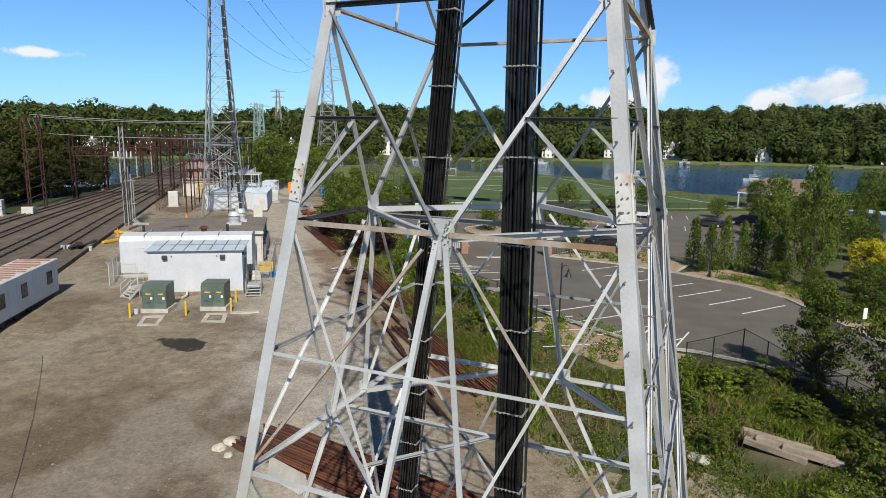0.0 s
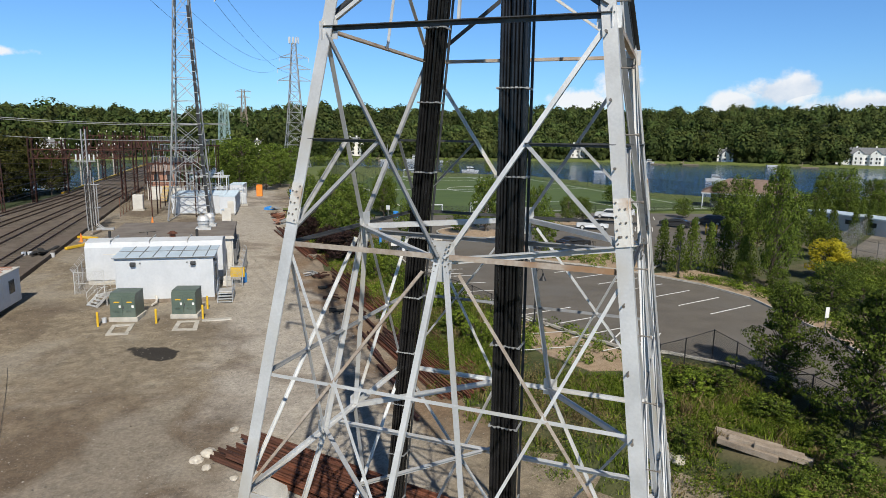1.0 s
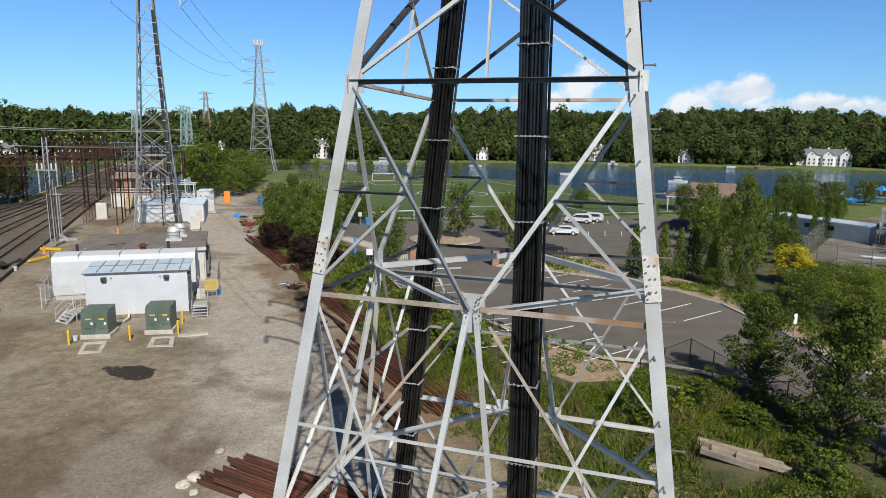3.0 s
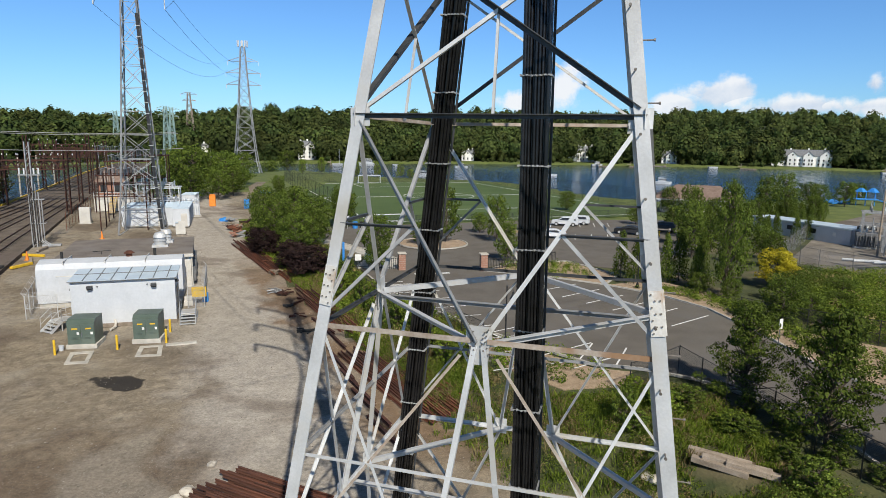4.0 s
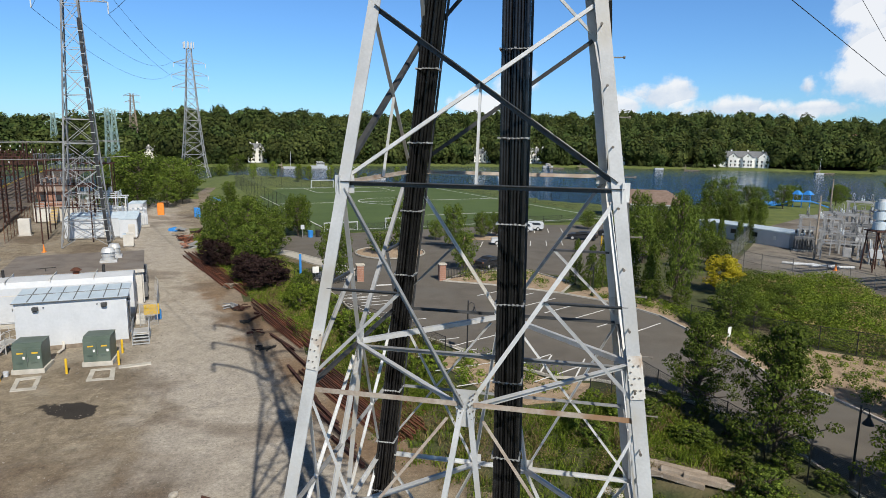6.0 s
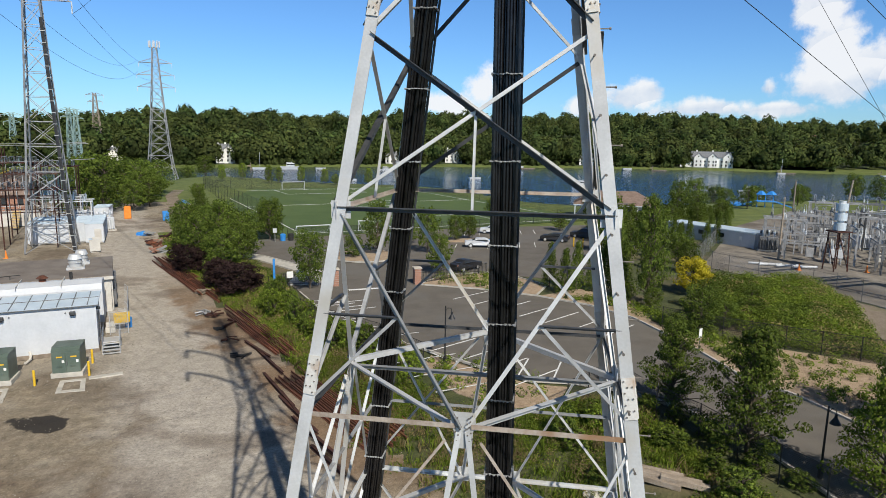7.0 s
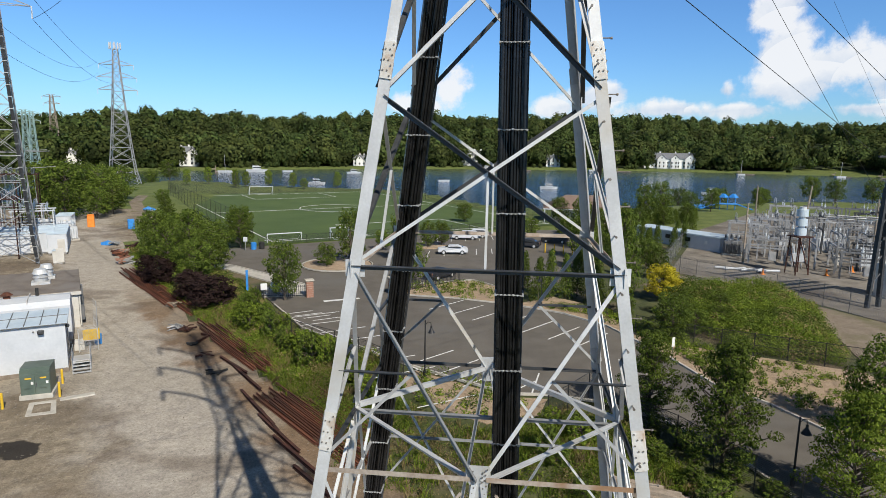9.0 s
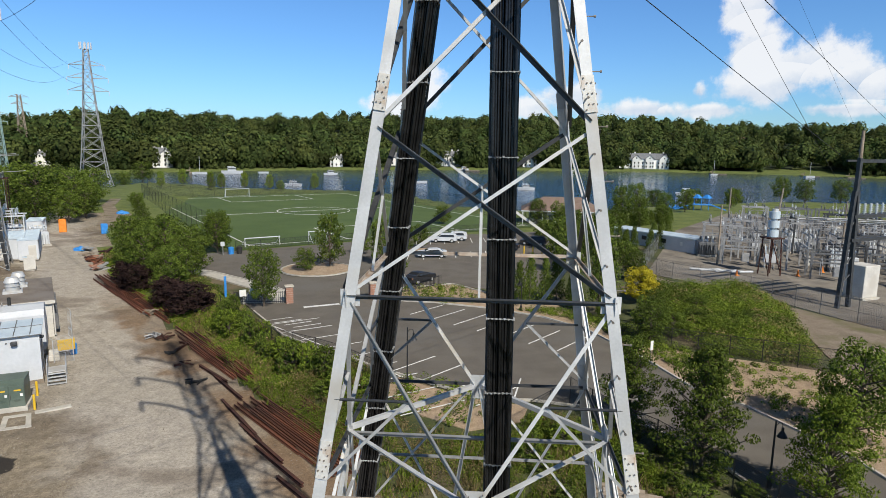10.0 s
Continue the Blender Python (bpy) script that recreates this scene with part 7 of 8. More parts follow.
def h_frame():
    s = thing("terminal_pole", "tall dark steel terminal pole with platforms at the substation fence", "pole", pose(56.2, 61.2, SZ, 0, 0, 10))
    for x in (-0.9, 0.9):
        part("leg", bar(B(), (x * 1.0, 0, 0), (x * 0.25, 0, 13.0), 0.42, 0.35), M["dark_and_shaded_steel"], s)
    part("shaft", bar(B(), (0, 0, 12.5), (0, 0, 16.5), 0.4, 0.4), M["dark_and_shaded_steel"], s)
    part("pole_top", rod(B(), (0.0, 0, 16.4), (0, 0, 19.4), 0.2, 10, 0.15), M["timber"], s, "timber pole top")
    for z in (2.5, 4.5, 6.5, 8.5):
        part("brace", bar(B(), (-1.1 + z * 0.06, 0, z), (1.1 - z * 0.06, 0, z + 1.6), 0.1), M["steel_grey"], s)
    for z, ln in ((7.6, 7.5), (10.2, 8.0), (16.2, 7.0)):
        part("platform_beam", bar(B(), (0, 0, z), (ln, 0.3, z), 0.4, 0.35), M["dark_and_shaded_steel"], s)
        part("platform_beam", bar(B(), (0, 1.4, z), (ln, 1.7, z), 0.2, 0.2), M["dark_and_shaded_steel"], s)
    for i in range(6):
        x = 1.2 + i * 1.0
        bm = rod(B(), (x, 0.3, 10.4), (x, 0.3, 11.6), 0.1, 8)
        for k in range(5):
            rod(bm, (x, 0.3, 10.55 + k * 0.2), (x, 0.3, 10.6 + k * 0.2), 0.2, 8)
        part("insulator", bm, M["porcelain"], s)
    box_ = part("cabinet", box(B(), (6.6, 2.5, 2.2), (2.6, 2.4, 3.8), None, 0.05), M["offwhite"], s, "pale grey switchgear cabinet")
    part("plinth", box(B(), (6.6, 2.5, 0.15), (3.0, 2.8, 0.3)), M["concrete"], box_)


h_frame()
flat("dirt_road", [(39.2, 43.2), (45, 37), (61, 40), (60, 45.8), (53.3, 51.9), (51.3, 59.4), (48.6, 70.3), (45, 77), (43.4, 82), (41.0, 79), (46.5, 68), (47.6, 59.4), (41.0, 47.6)], UPPER + 0.05, M["dirt"], "bare pale dirt road between the mound and the substation", "dirt road", 0.2)
fence("grey chain-link fence with barbed wire round the substation", [(58, 101), (43.8, 82.4), (45.2, 77), (48.8, 70.4), (51.5, 59.4), (53.5, 52), (60, 46), (72, 44)], 2.4, 3.2, "steel_grey", "mesh_grey", z=SZ, barbs=True)
for x, y in ((56.2, 78.6), (64.5, 76.8), (70.2, 78.5)):
    bm = box(B(), (0, 0, 0.03), (0.5, 0.5, 0.06))
    rod(bm, (0, 0, 0.05), (0, 0, 0.9), 0.2, 12, 0.04)
    ob = tagged(link("traffic_cone", bm, M["orange"]), "orange traffic cone in the substation", "traffic cone")
    ob.matrix_world = pose(x, y, SZ + 0.06)
for i in range(6):
    bm = rod(B(), (-1.6, 0, 0.2), (1.6, 0, 0.2), 0.16, 10)
    ob = tagged(link("pipe", bm, M["white"]), "white insulator pipe lying on the gravel", "pipe", "loose pipes")
    ob.matrix_world = pose(53.5 + i * 0.9, 82.5 - i * 0.55, SZ + 0.06, 0, 0, 20 * (i % 2) - 25)
# wires that come down to the substation
for a, b, r in (((-57, -20, 37.8), (55.0, 62.6, 19.5), 0.026), ((-44, -15, 32.1), (75, 73.7, 22.5), 0.024), ((0.5, 28.6, 44.6), (55.5, 60.0, 13.0), 0.018), ((4.0, 26.0, 42.5), (55.2, 61.2, 22.2), 0.009)):
    wire("dark overhead wire running down to the substation", a, b, 0.15, r, 24)


flat("dirt_path", [(-41.5, 139), (-34.4, 136), (-37.6, 147), (-42, 158), (-48, 177), (-51.5, 197), (-54.3, 197), (-51, 177), (-45, 158)], 0.08, M["dirt"], "bare dirt path leading on from the yard", "path", 0.2, drape=True)
# pavilion and playground by the river
def pavilion():
    s = thing("pavilion", "low pavilion with a brown hipped roof and white walls", "building", pose(56, 138, 2.7, 0, 0, -20))
    part("wall", box(B(), (0, 0, 1.5), (14.6, 7, 3.0)), M["offwhite"], s)
    bm = B()
    b = [bm.verts.new(c) for c in ((-9.2, -5, 3.1), (9.2, -5, 3.1), (9.2, 5, 3.1), (-9.2, 5, 3.1))]
    t = [bm.verts.new(c) for c in ((-4.2, 0, 5.9), (4.2, 0, 5.9))]
    bm.faces.new((b[0], b[1], t[1], t[0])), bm.faces.new((b[2], b[3], t[0], t[1])), bm.faces.new((b[1], b[2], t[1])), bm.faces.new((b[3], b[0], t[0])), bm.faces.new(b[::-1])
    bmesh.ops.recalc_face_normals(bm, faces=bm.faces)
    part("roof", bm, M["shingle"], s, "brown shingled hipped roof")
    part("fascia", box(B(), (0, -4.95, 3.0), (18.3, 0.08, 0.22)), M["white"], s, "white fascia board")
    part("fascia", box(B(), (9.15, 0, 3.0), (0.08, 9.8, 0.22)), M["white"], s, "white fascia board")
    for x in (-8.8, -4.4, 4.4, 8.8):
        part("post", box(B(), (x, -4.7, 1.45), (0.22, 0.22, 2.9), None, 0.02), M["white"], s, "white porch post")
    for x in (-5, -2.5, 2.5, 5):
        part("door", box(B(), (x, -3.53, 1.1), (1.0, 0.08, 2.1)), M["steel_grey"], s)
    part("window", box(B(), (0, -3.53, 1.8), (1.8, 0.08, 0.9)), M["glass_dark"], s)



pavilion()
play = thing("playground_slide", "bright blue playground tower with slides by the river", "playground", pose(108.5, 161, 2.7, 0, 0, -20))
for x in (-2, 0, 2):
    part("post", rod(B(), (x, 0, 0), (x, 0, 3.4), 0.12, 8), M["blue"], play)
part("deck", box(B(), (0, 0, 1.6), (4.4, 2.2, 0.3), None, 0.05), M["blue"], play)
for x in (-1.2, 1.4):
    part("canopy", rod(B(), (x, 0, 3.4), (x, 0, 4.4), 1.5, 4, 0.4), M["blue"], play, "bright blue canopy")
part("slide", bar(B(), (2.2, 0, 1.7), (6.5, -1, 0.2), 0.9, 0.25), M["blue"], play)
part("slide", bar(B(), (-2.2, 0, 1.7), (-7.5, -1, 0.2), 0.9, 0.25), M["blue"], play)
part("tube", rod(B(), (-3, 1, 0.6), (-9, 1.5, 0.6), 0.6, 12), M["blue"], play)


# ---- distant towers, houses, boats ----
lattice("lattice_tower", "distant galvanized lattice tower with antennas at its top", (-76.5, 262, 2.5), 49.5, 11, 1.6, 13, "galv_dull", 0.24, 0.13, 10, ((35, 6.6), (39.5, 6.6), (44, 5.8)), 0.62)
ant = thing("antenna_array", "white panel antennas round the distant tower's top", "antenna", pose(-76.5, 262, 2.5 + 49.5))
part("mount", rod(B(), (0, 0, 0), (0, 0, 2.4), 0.25, 8), M["galv"], ant)
for i in range(9):
    a = 2 * math.pi * i / 9
    part("panel", box(B(), (1.9 * math.cos(a), 1.9 * math.sin(a), 1.2), (0.35, 0.35, 2.4), None, 0.04), M["white"], ant)
for x, y, h, w, mt, lb in ((-168, 404, 33, 5, "aqua", "distant pale green lattice tower beyond the trees"), (-163, 401, 32, 5, "aqua", "distant pale green twin lattice tower"), (-192, 390, 29, 5, "aqua", "distant pale green lattice tower among trees"),
                           (-161, 425, 43, 8, "timber", "distant brownish lattice tower beyond the trees")):
    lattice("lattice_tower", lb, (x, y, 2), h, w, 1.6, 9, mt, 0.28, 0.16, 10, ((h - 1, 5.0), (h - 5, 4.2)), 0.7)


def prism_y(profile, y0, y1):
    """A profile in x and z drawn out from y0 to y1."""
    bm = B()
    a, b = [bm.verts.new((x, y0, z)) for x, z in profile], [bm.verts.new((x, y1, z)) for x, z in profile]
    bm.faces.new(a), bm.faces.new(b[::-1])
    for i in range(len(a)):
        k = (i + 1) % len(a)
        bm.faces.new((a[k], a[i], b[i], b[k]))
    bmesh.ops.recalc_face_normals(bm, faces=bm.faces)
    return bm


def roof_slabs(profile, y0, y1, t=0.35):
    (xa, za), (xm, zm), (xb, zb) = profile
    return prism_y([(xa, za), (xm, zm), (xb, zb), (xb, zb + t), (xm, zm + t * 1.3), (xa, za + t)], y0, y1)


TURN = Matrix.Rotation(radians(90), 4, "Z")


def house(m, w, d, h, gables, label, roof="grey_roof", chimney=True, wing=True, wall="house_white"):
    """A house: main block with a ridge along it, front gables, windows and chimneys."""
    s = thing("house", label, "house", m, "houses on the far bank")

    def block(cx, cy, bw, bd, bh, rh):
        wall_bm = prism_y([(-bd / 2, -1), (bd / 2, -1), (bd / 2, bh), (0, bh + rh), (-bd / 2, bh)], -bw / 2, bw / 2)
        bmesh.ops.transform(wall_bm, matrix=Matrix.Translation((cx, cy, 0)) @ TURN, verts=wall_bm.verts)
        part("wall", wall_bm, M[wall], s)
        r = roof_slabs([(-bd / 2 - 0.5, bh - 0.4), (0, bh + rh), (bd / 2 + 0.5, bh - 0.4)], -bw / 2 - 0.4, bw / 2 + 0.4)
        bmesh.ops.transform(r, matrix=Matrix.Translation((cx, cy, 0)) @ TURN, verts=r.verts)
        part("roof", r, M[roof], s)

    block(0, 0, w, d, h, d * 0.36)
    for gx, gw in gables:
        part("gable_wall", prism_y([(gx - gw / 2, -1), (gx + gw / 2, -1), (gx + gw / 2, h), (gx, h + gw * 0.45), (gx - gw / 2, h)], -d / 2 - 2.2, 0.5), M[wall], s)
        part("gable_roof", roof_slabs([(gx - gw / 2 - 0.4, h - 0.35), (gx, h + gw * 0.45), (gx + gw / 2 + 0.4, h - 0.35)], -d / 2 - 2.6, 0.6), M[roof], s)
        part("window", box(B(), (gx, -d / 2 - 2.24, h + 0.6), (0.9, 0.1, 1.2)), M["glass_dark"], s)
    n = max(3, int(w / 3.2))
    for fl in range(int(h / 3)):
        for i in range(n):
            x = -w / 2 + (i + 0.5) * w / n
            y = -d / 2 - 0.04
            for gx, gw in gables:
                if abs(x - gx) < gw / 2 + 0.5:
                    y = -d / 2 - 2.24
                    x = max(gx - gw / 2 + 0.8, min(gx + gw / 2 - 0.8, x))
            wd = part("window", box(B(), (x, y, 1.8 + fl * 3), (1.1, 0.1, 1.6)), M["glass_dark"], s)
            part("sill", box(B(), (x, y - 0.06, 0.9 + fl * 3), (1.4, 0.14, 0.12)), M[wall], wd)
    if chimney:
        for x in (-w * 0.36, w * 0.02, w * 0.36):
            part("chimney", box(B(), (x, 0.3, h + d * 0.36), (1.2, 1.1, 3.2)), M[wall], s)
    if wing:
        block(-w / 2 - 4, -2.5, 8, d * 0.8, h * 0.45, 2.2)
    return s


def far_at(b, extra):
    r = far_shore(b) + extra
    x, y = r * math.sin(radians(b)), 5 + r * math.cos(radians(b))
    return pose(x, y, max(land_z(x, y), 1.2), 0, 0, -b)


HOUSES = [(30.75, 36, 33, 12, 8.4, ((-10, 7), (1, 7), (13, 8)), "large white waterside mansion with gables and grey roofs"),
          (-11.4, 40, 13, 10, 9.4, ((2, 6), (-4, 5)), "tall white waterside house with steep gables"),
          (13.4, 42, 16, 11, 8.2, ((-3, 6), (4, 6)), "white waterside house with a grey hipped roof"),
          (8.6, 45, 14, 10, 7, ((3, 6),), "white house half hidden by trees"),
          (3.0, 30, 10, 8, 5.5, ((0, 5),), "small white cottage on the far bank"),
          (20.5, 36, 12, 9, 6, ((0, 5),), "white house among the waterside trees"),
          (-20, 60, 12, 9, 5.5, ((0, 5),), "low white house among trees"), (-38, 40, 14, 9, 5, ((3, 5),), "white low house beyond the railway"), (-35.5, 50, 16, 9, 5, ((-3, 5),), "white building beyond the railway")]
for b, ex, w, d, h, g, lb in HOUSES:
    house(far_at(b, ex), w, d, h, g, lb, wing=w > 14)
house(far_at(37.5, 150), 20, 11, 8, ((3, 6),), "brown stone house on the wooded slope", "shingle", True, False, "brick")


def boat(b, r, rz, ln, label, cabin=True, mastn=False):
    x, y = r * math.sin(radians(b)), 5 + r * math.cos(radians(b))
    s = thing("boat", label, "boat", pose(x, y, WATER, 0, 0, rz), "boats on the river")
    bm = B()
    k = ln / 8
    prof = [(-4, 1.2), (1.5, 1.3), (3.2, 0.8), (4.2, 0.0)]
    top = [bm.verts.new((x_ * k, y_ * k, 1.1 * k)) for x_, y_ in prof] + [bm.verts.new((x_ * k, -y_ * k, 1.1 * k)) for x_, y_ in prof[2::-1]]
    bot = [bm.verts.new((x_ * k * 0.92, y_ * k * 0.7, -0.2)) for x_, y_ in prof] + [bm.verts.new((x_ * k * 0.92, -y_ * k * 0.7, -0.2)) for x_, y_ in prof[2::-1]]
    bm.faces.new(top), bm.faces.new(bot[::-1])
    for i in range(7):
        bm.faces.new((top[i], bot[i], bot[(i + 1) % 7], top[(i + 1) % 7]))
    bmesh.ops.recalc_face_normals(bm, faces=bm.faces)
    part("hull", bm, M["white"], s)
    if cabin:
        c = part("cabin", box(B(), (0, 0, 1.7 * k), (3.2 * k, 1.7 * k, 1.3 * k), None, 0.15 * k), M["white"], s)
        part("window", box(B(), (0.2 * k, 0, 1.85 * k), (3.3 * k, 1.75 * k, 0.45 * k)), M["glass_dark"], c)
        part("canopy", box(B(), (-0.4 * k, 0, 2.7 * k), (2.6 * k, 1.9 * k, 0.12 * k)), M["white"], s)
    if mastn:
        part("mast", rod(B(), (0, 0, 1.0), (0, 0, 11), 0.1, 6), M["white"], s)


for b, r, rz, ln, cb, ms in ((-6.0, 420, 5, 13, True, False), (-8.6, 415, 0, 9, False, True), (-3.4, 425, 20, 7, False, False), (-1.0, 300, -10, 8, True, False), (2.4, 405, 10, 9, True, False), (10.5, 330, 15, 7, False, False),
                             (20, 290, -15, 8, True, False), (33.8, 285, -25, 9, True, False), (36, 520, 0, 7, False, True), (43, 530, 0, 9, False, True), (14.5, 505, 10, 9, True, False), (24, 520, 5, 8, False, False)):
    boat(b, r, rz, ln, "white motor boat lying on the river" if not ms else "white sailing boat with a bare mast", cb, ms)


def pier(b, ln):
    r = far_shore(b)
    x, y = r * math.sin(radians(b)), 5 + r * math.cos(radians(b))
    s = thing("pier", "grey timber pier on thin piles at the far bank", "pier", pose(x, y, WATER, 0, 0, -b), "piers")
    part("deck", box(B(), (0, -ln / 2, 1.4), (2.0, ln, 0.2)), M["timber"], s)
    part("float", box(B(), (6, -ln, 0.2), (11, 2.2, 0.4)), M["timber"], s)
    for i in range(5):
        part("pile", rod(B(), (1.1, -ln * i / 4, -1), (1.1, -ln * i / 4, 3.2), 0.18, 6), M["timber"], s)


for b in (-9.5, 14.6, 17.2, 26, 35.8, 42.5, 45.5):
    pier(b, 16)


# ---- trees and undergrowth ----
def leaf_cloud(name, lumps, leaf, mat, seed, droop=0.3, jitter=0.45):
    """One mesh of leaf cards on many lumps (centre, radii, count)."""
    rng = np.random.default_rng(seed)
    vs = []
    for (cx, cy, cz), (rx, ry, rz_), n in lumps:
        d = rng.normal(size=(n, 3))
        d /= np.linalg.norm(d, axis=1)[:, None]
        rad = rng.uniform(0.55, 1.0, n) ** 0.6
        p = np.array([cx, cy, cz]) + d * rad[:, None] * np.array([rx, ry, rz_])
        nr = d + rng.normal(size=(n, 3)) * jitter + np.array([0, 0, droop])
        nr /= np.linalg.norm(nr, axis=1)[:, None]
        t = np.cross(nr, rng.normal(size=(n, 3)))
        t /= np.linalg.norm(t, axis=1)[:, None]
        s = leaf * rng.uniform(0.55, 1.3, n)[:, None]
        u = np.cross(nr, t) * s * 0.55
        t = t * s
        vs.append(np.stack([p - t, p + u - t * 0.1, p + t, p - u - t * 0.1], 1).reshape(-1, 3))
    v = np.concatenate(vs)
    k = len(v) // 4
    me = bpy.data.meshes.new(name)
    me.vertices.add(len(v))
    me.vertices.foreach_set("co", v.ravel())
    me.loops.add(4 * k)
    me.loops.foreach_set("vertex_index", np.arange(4 * k))
    me.polygons.add(k)
    me.polygons.foreach_set("loop_start", np.arange(k) * 4)
    me.update(calc_edges=True)
    me.materials.append(mat)
    return me


def tree_proto(name, label, category, seed, mat, leaf, n, shape="round"):
    """A tree 1 high and about 0.7 wide: tapered trunk, limbs and a crown of leaf lumps."""
    rnd = random.Random(seed)
    t = thing(name, label, category)
    bm = B()
    rod(bm, (0, 0, -0.03), (0.01, 0, 0.4), 0.022, 7, 0.015)
    rod(bm, (0.01, 0, 0.4), (0, 0.01, 0.85), 0.015, 6, 0.004)
    lumps = []
    m = 110 if shape == "pyramid" else 60 if shape in ("loose", "tall") else 36
    for i in range(m):
        a = i * 2.4 + rnd.uniform(-0.3, 0.3)
        if shape == "cone":
            z = 0.08 + 0.88 * i / m
            r = 0.25 * (1 - z) + 0.02
            s = 0.09 + 0.07 * (1 - z)
        elif shape == "loose":
            z = 0.2 + 0.76 * (i + rnd.random()) / m
            r = 0.42 * math.sqrt(max(0.04, 1 - ((z - 0.5) / 0.5) ** 2)) * rnd.uniform(0.25, 1.1)
            s = rnd.uniform(0.05, 0.105)
        elif shape == "pyramid":
            z = 0.14 + 0.82 * (i + rnd.random()) / m
            r = 0.50 * (1.03 - z) ** 0.62 * rnd.uniform(0.2, 1.0) * (1.3 if i % 7 == 0 else 1.0)
            s = rnd.uniform(0.05, 0.085) + 0.03 * (1 - z)
        elif shape == "tall":
            z = 0.16 + 0.78 * i / m
            r = (0.30 * math.sin(math.pi * min(1, 0.15 + z * 0.85)) + 0.03) * rnd.uniform(0.2, 0.85)
            s = rnd.uniform(0.055, 0.11)
        else:
            z = 0.20 + 0.74 * i / m
            r = 0.34 * math.sqrt(max(0.05, 1 - ((z - 0.52) / 0.48) ** 2)) * rnd.uniform(0.45, 1.08)
            s = rnd.uniform(0.085, 0.15)
        c = (r * math.cos(a), r * math.sin(a), z)
        if shape != "cone":
            rod(bm, (0, 0, max(0.1, z - 0.18)), c, 0.009, 5, 0.003)
        lumps.append((c, (s * rnd.uniform(0.9, 1.25), s * rnd.uniform(0.9, 1.25), s * (rnd.uniform(0.38, 0.6) if shape == "pyramid" else rnd.uniform(0.6, 0.9))), int(n / m)))
    part("trunk", bm, M["bark"], t)
    me = leaf_cloud("crown", lumps, leaf, mat, seed)
    ob = new("crown", me)
    ob.parent = t
    return t


P_ROUND = [tree_proto("tree", "leafy green deciduous tree", "tree", 10 + i, M["leaf"], 0.018, 6500) for i in range(3)]
P_FAR = [tree_proto("tree", "leafy green deciduous tree", "tree", 60 + i, M["leaf"], 0.024, 3200) for i in range(4)]
P_DARK = [tree_proto("tree", "dark olive-brown tree beside the railway", "tree", 70 + i, M["leaf_brown"], 0.022, 4600) for i in range(3)]
P_SHRUB = [tree_proto("shrub", "leafy green shrub on the bank", "shrub", 80 + i, M["leaf_light" if i % 2 else "leaf"], 0.034, 2300, "loose") for i in range(4)]
P_NEAR = [tree_proto("tree", "loose feathery green young tree", "tree", 90 + i, M["leaf_light" if i else "leaf"], 0.0135, 13000, "pyramid") for i in range(2)]
P_TALL = [tree_proto("tree", "tall loose-crowned green tree", "tree", 20 + i, M["leaf"], 0.012, 10000, "tall") for i in range(2)]
P_LIGHT = [tree_proto("tree", "bright green feathery young tree", "tree", 30, M["leaf_light"], 0.03, 2600)]
P_CONE = [tree_proto("conifer", "dense dark green conical evergreen", "tree", 40 + i, M["leaf"], 0.024, 2700, "cone") for i in range(2)]
P_YELLOW = tree_proto("shrub", "bright yellow-leaved shrub on the mound", "shrub", 50, M["leaf_yellow"], 0.026, 4600)
P_PURPLE = tree_proto("shrub", "dark purple-leaved bush on the bank", "shrub", 51, M["leaf_purple"], 0.024, 6500)


def put(proto, x, y, h, w, z=None, sink=0.0, label="", rnd=random.Random(77)):
    m = pose(x, y, (land_z(x, y) if z is None else z) - sink, 0, 0, rnd.uniform(0, 360)) @ Matrix.Diagonal((w / 0.98, w / 0.98, h, 1))
    ob = copy_thing(proto, m)
    if label:
        ob["label"] = label
    return ob


PLACED = []
# beside the drive and the car park
put(P_NEAR[0], 17.6, 39.0, 5.9, 4.6, label="dense dark green tree beside the drive")
put(P_NEAR[0], 18.9, 33.4, 7.0, 5.6, label="loose feathery green tree by the fence")
put(P_NEAR[1], 22.2, 28.4, 6.0, 4.8, label="feathery bright green tree beside the drive")
put(P_ROUND[1], 30.2, 34.4, 6.2, 5.4, label="dark green tree on the mulch bed")
put(P_TALL[0], 27.6, 63.0, 11.6, 6.4, label="tall loose-crowned tree beside the car park")
for x, y, h, w in ((20.1, 71.4, 5.2, 2.6), (20.8, 68.5, 5.0, 2.8), (22.6, 69.8, 5.6, 2.8), (24.2, 69.2, 5.2, 2.6), (25.8, 69.8, 5.8, 3.0), (26.2, 66.2, 4.4, 2.6), (28.4, 70.4, 5.6, 2.8)):
    put(P_CONE[int(x) % 2], x, y, h, w * 1.1, label="dense dark green evergreen beside the car park")
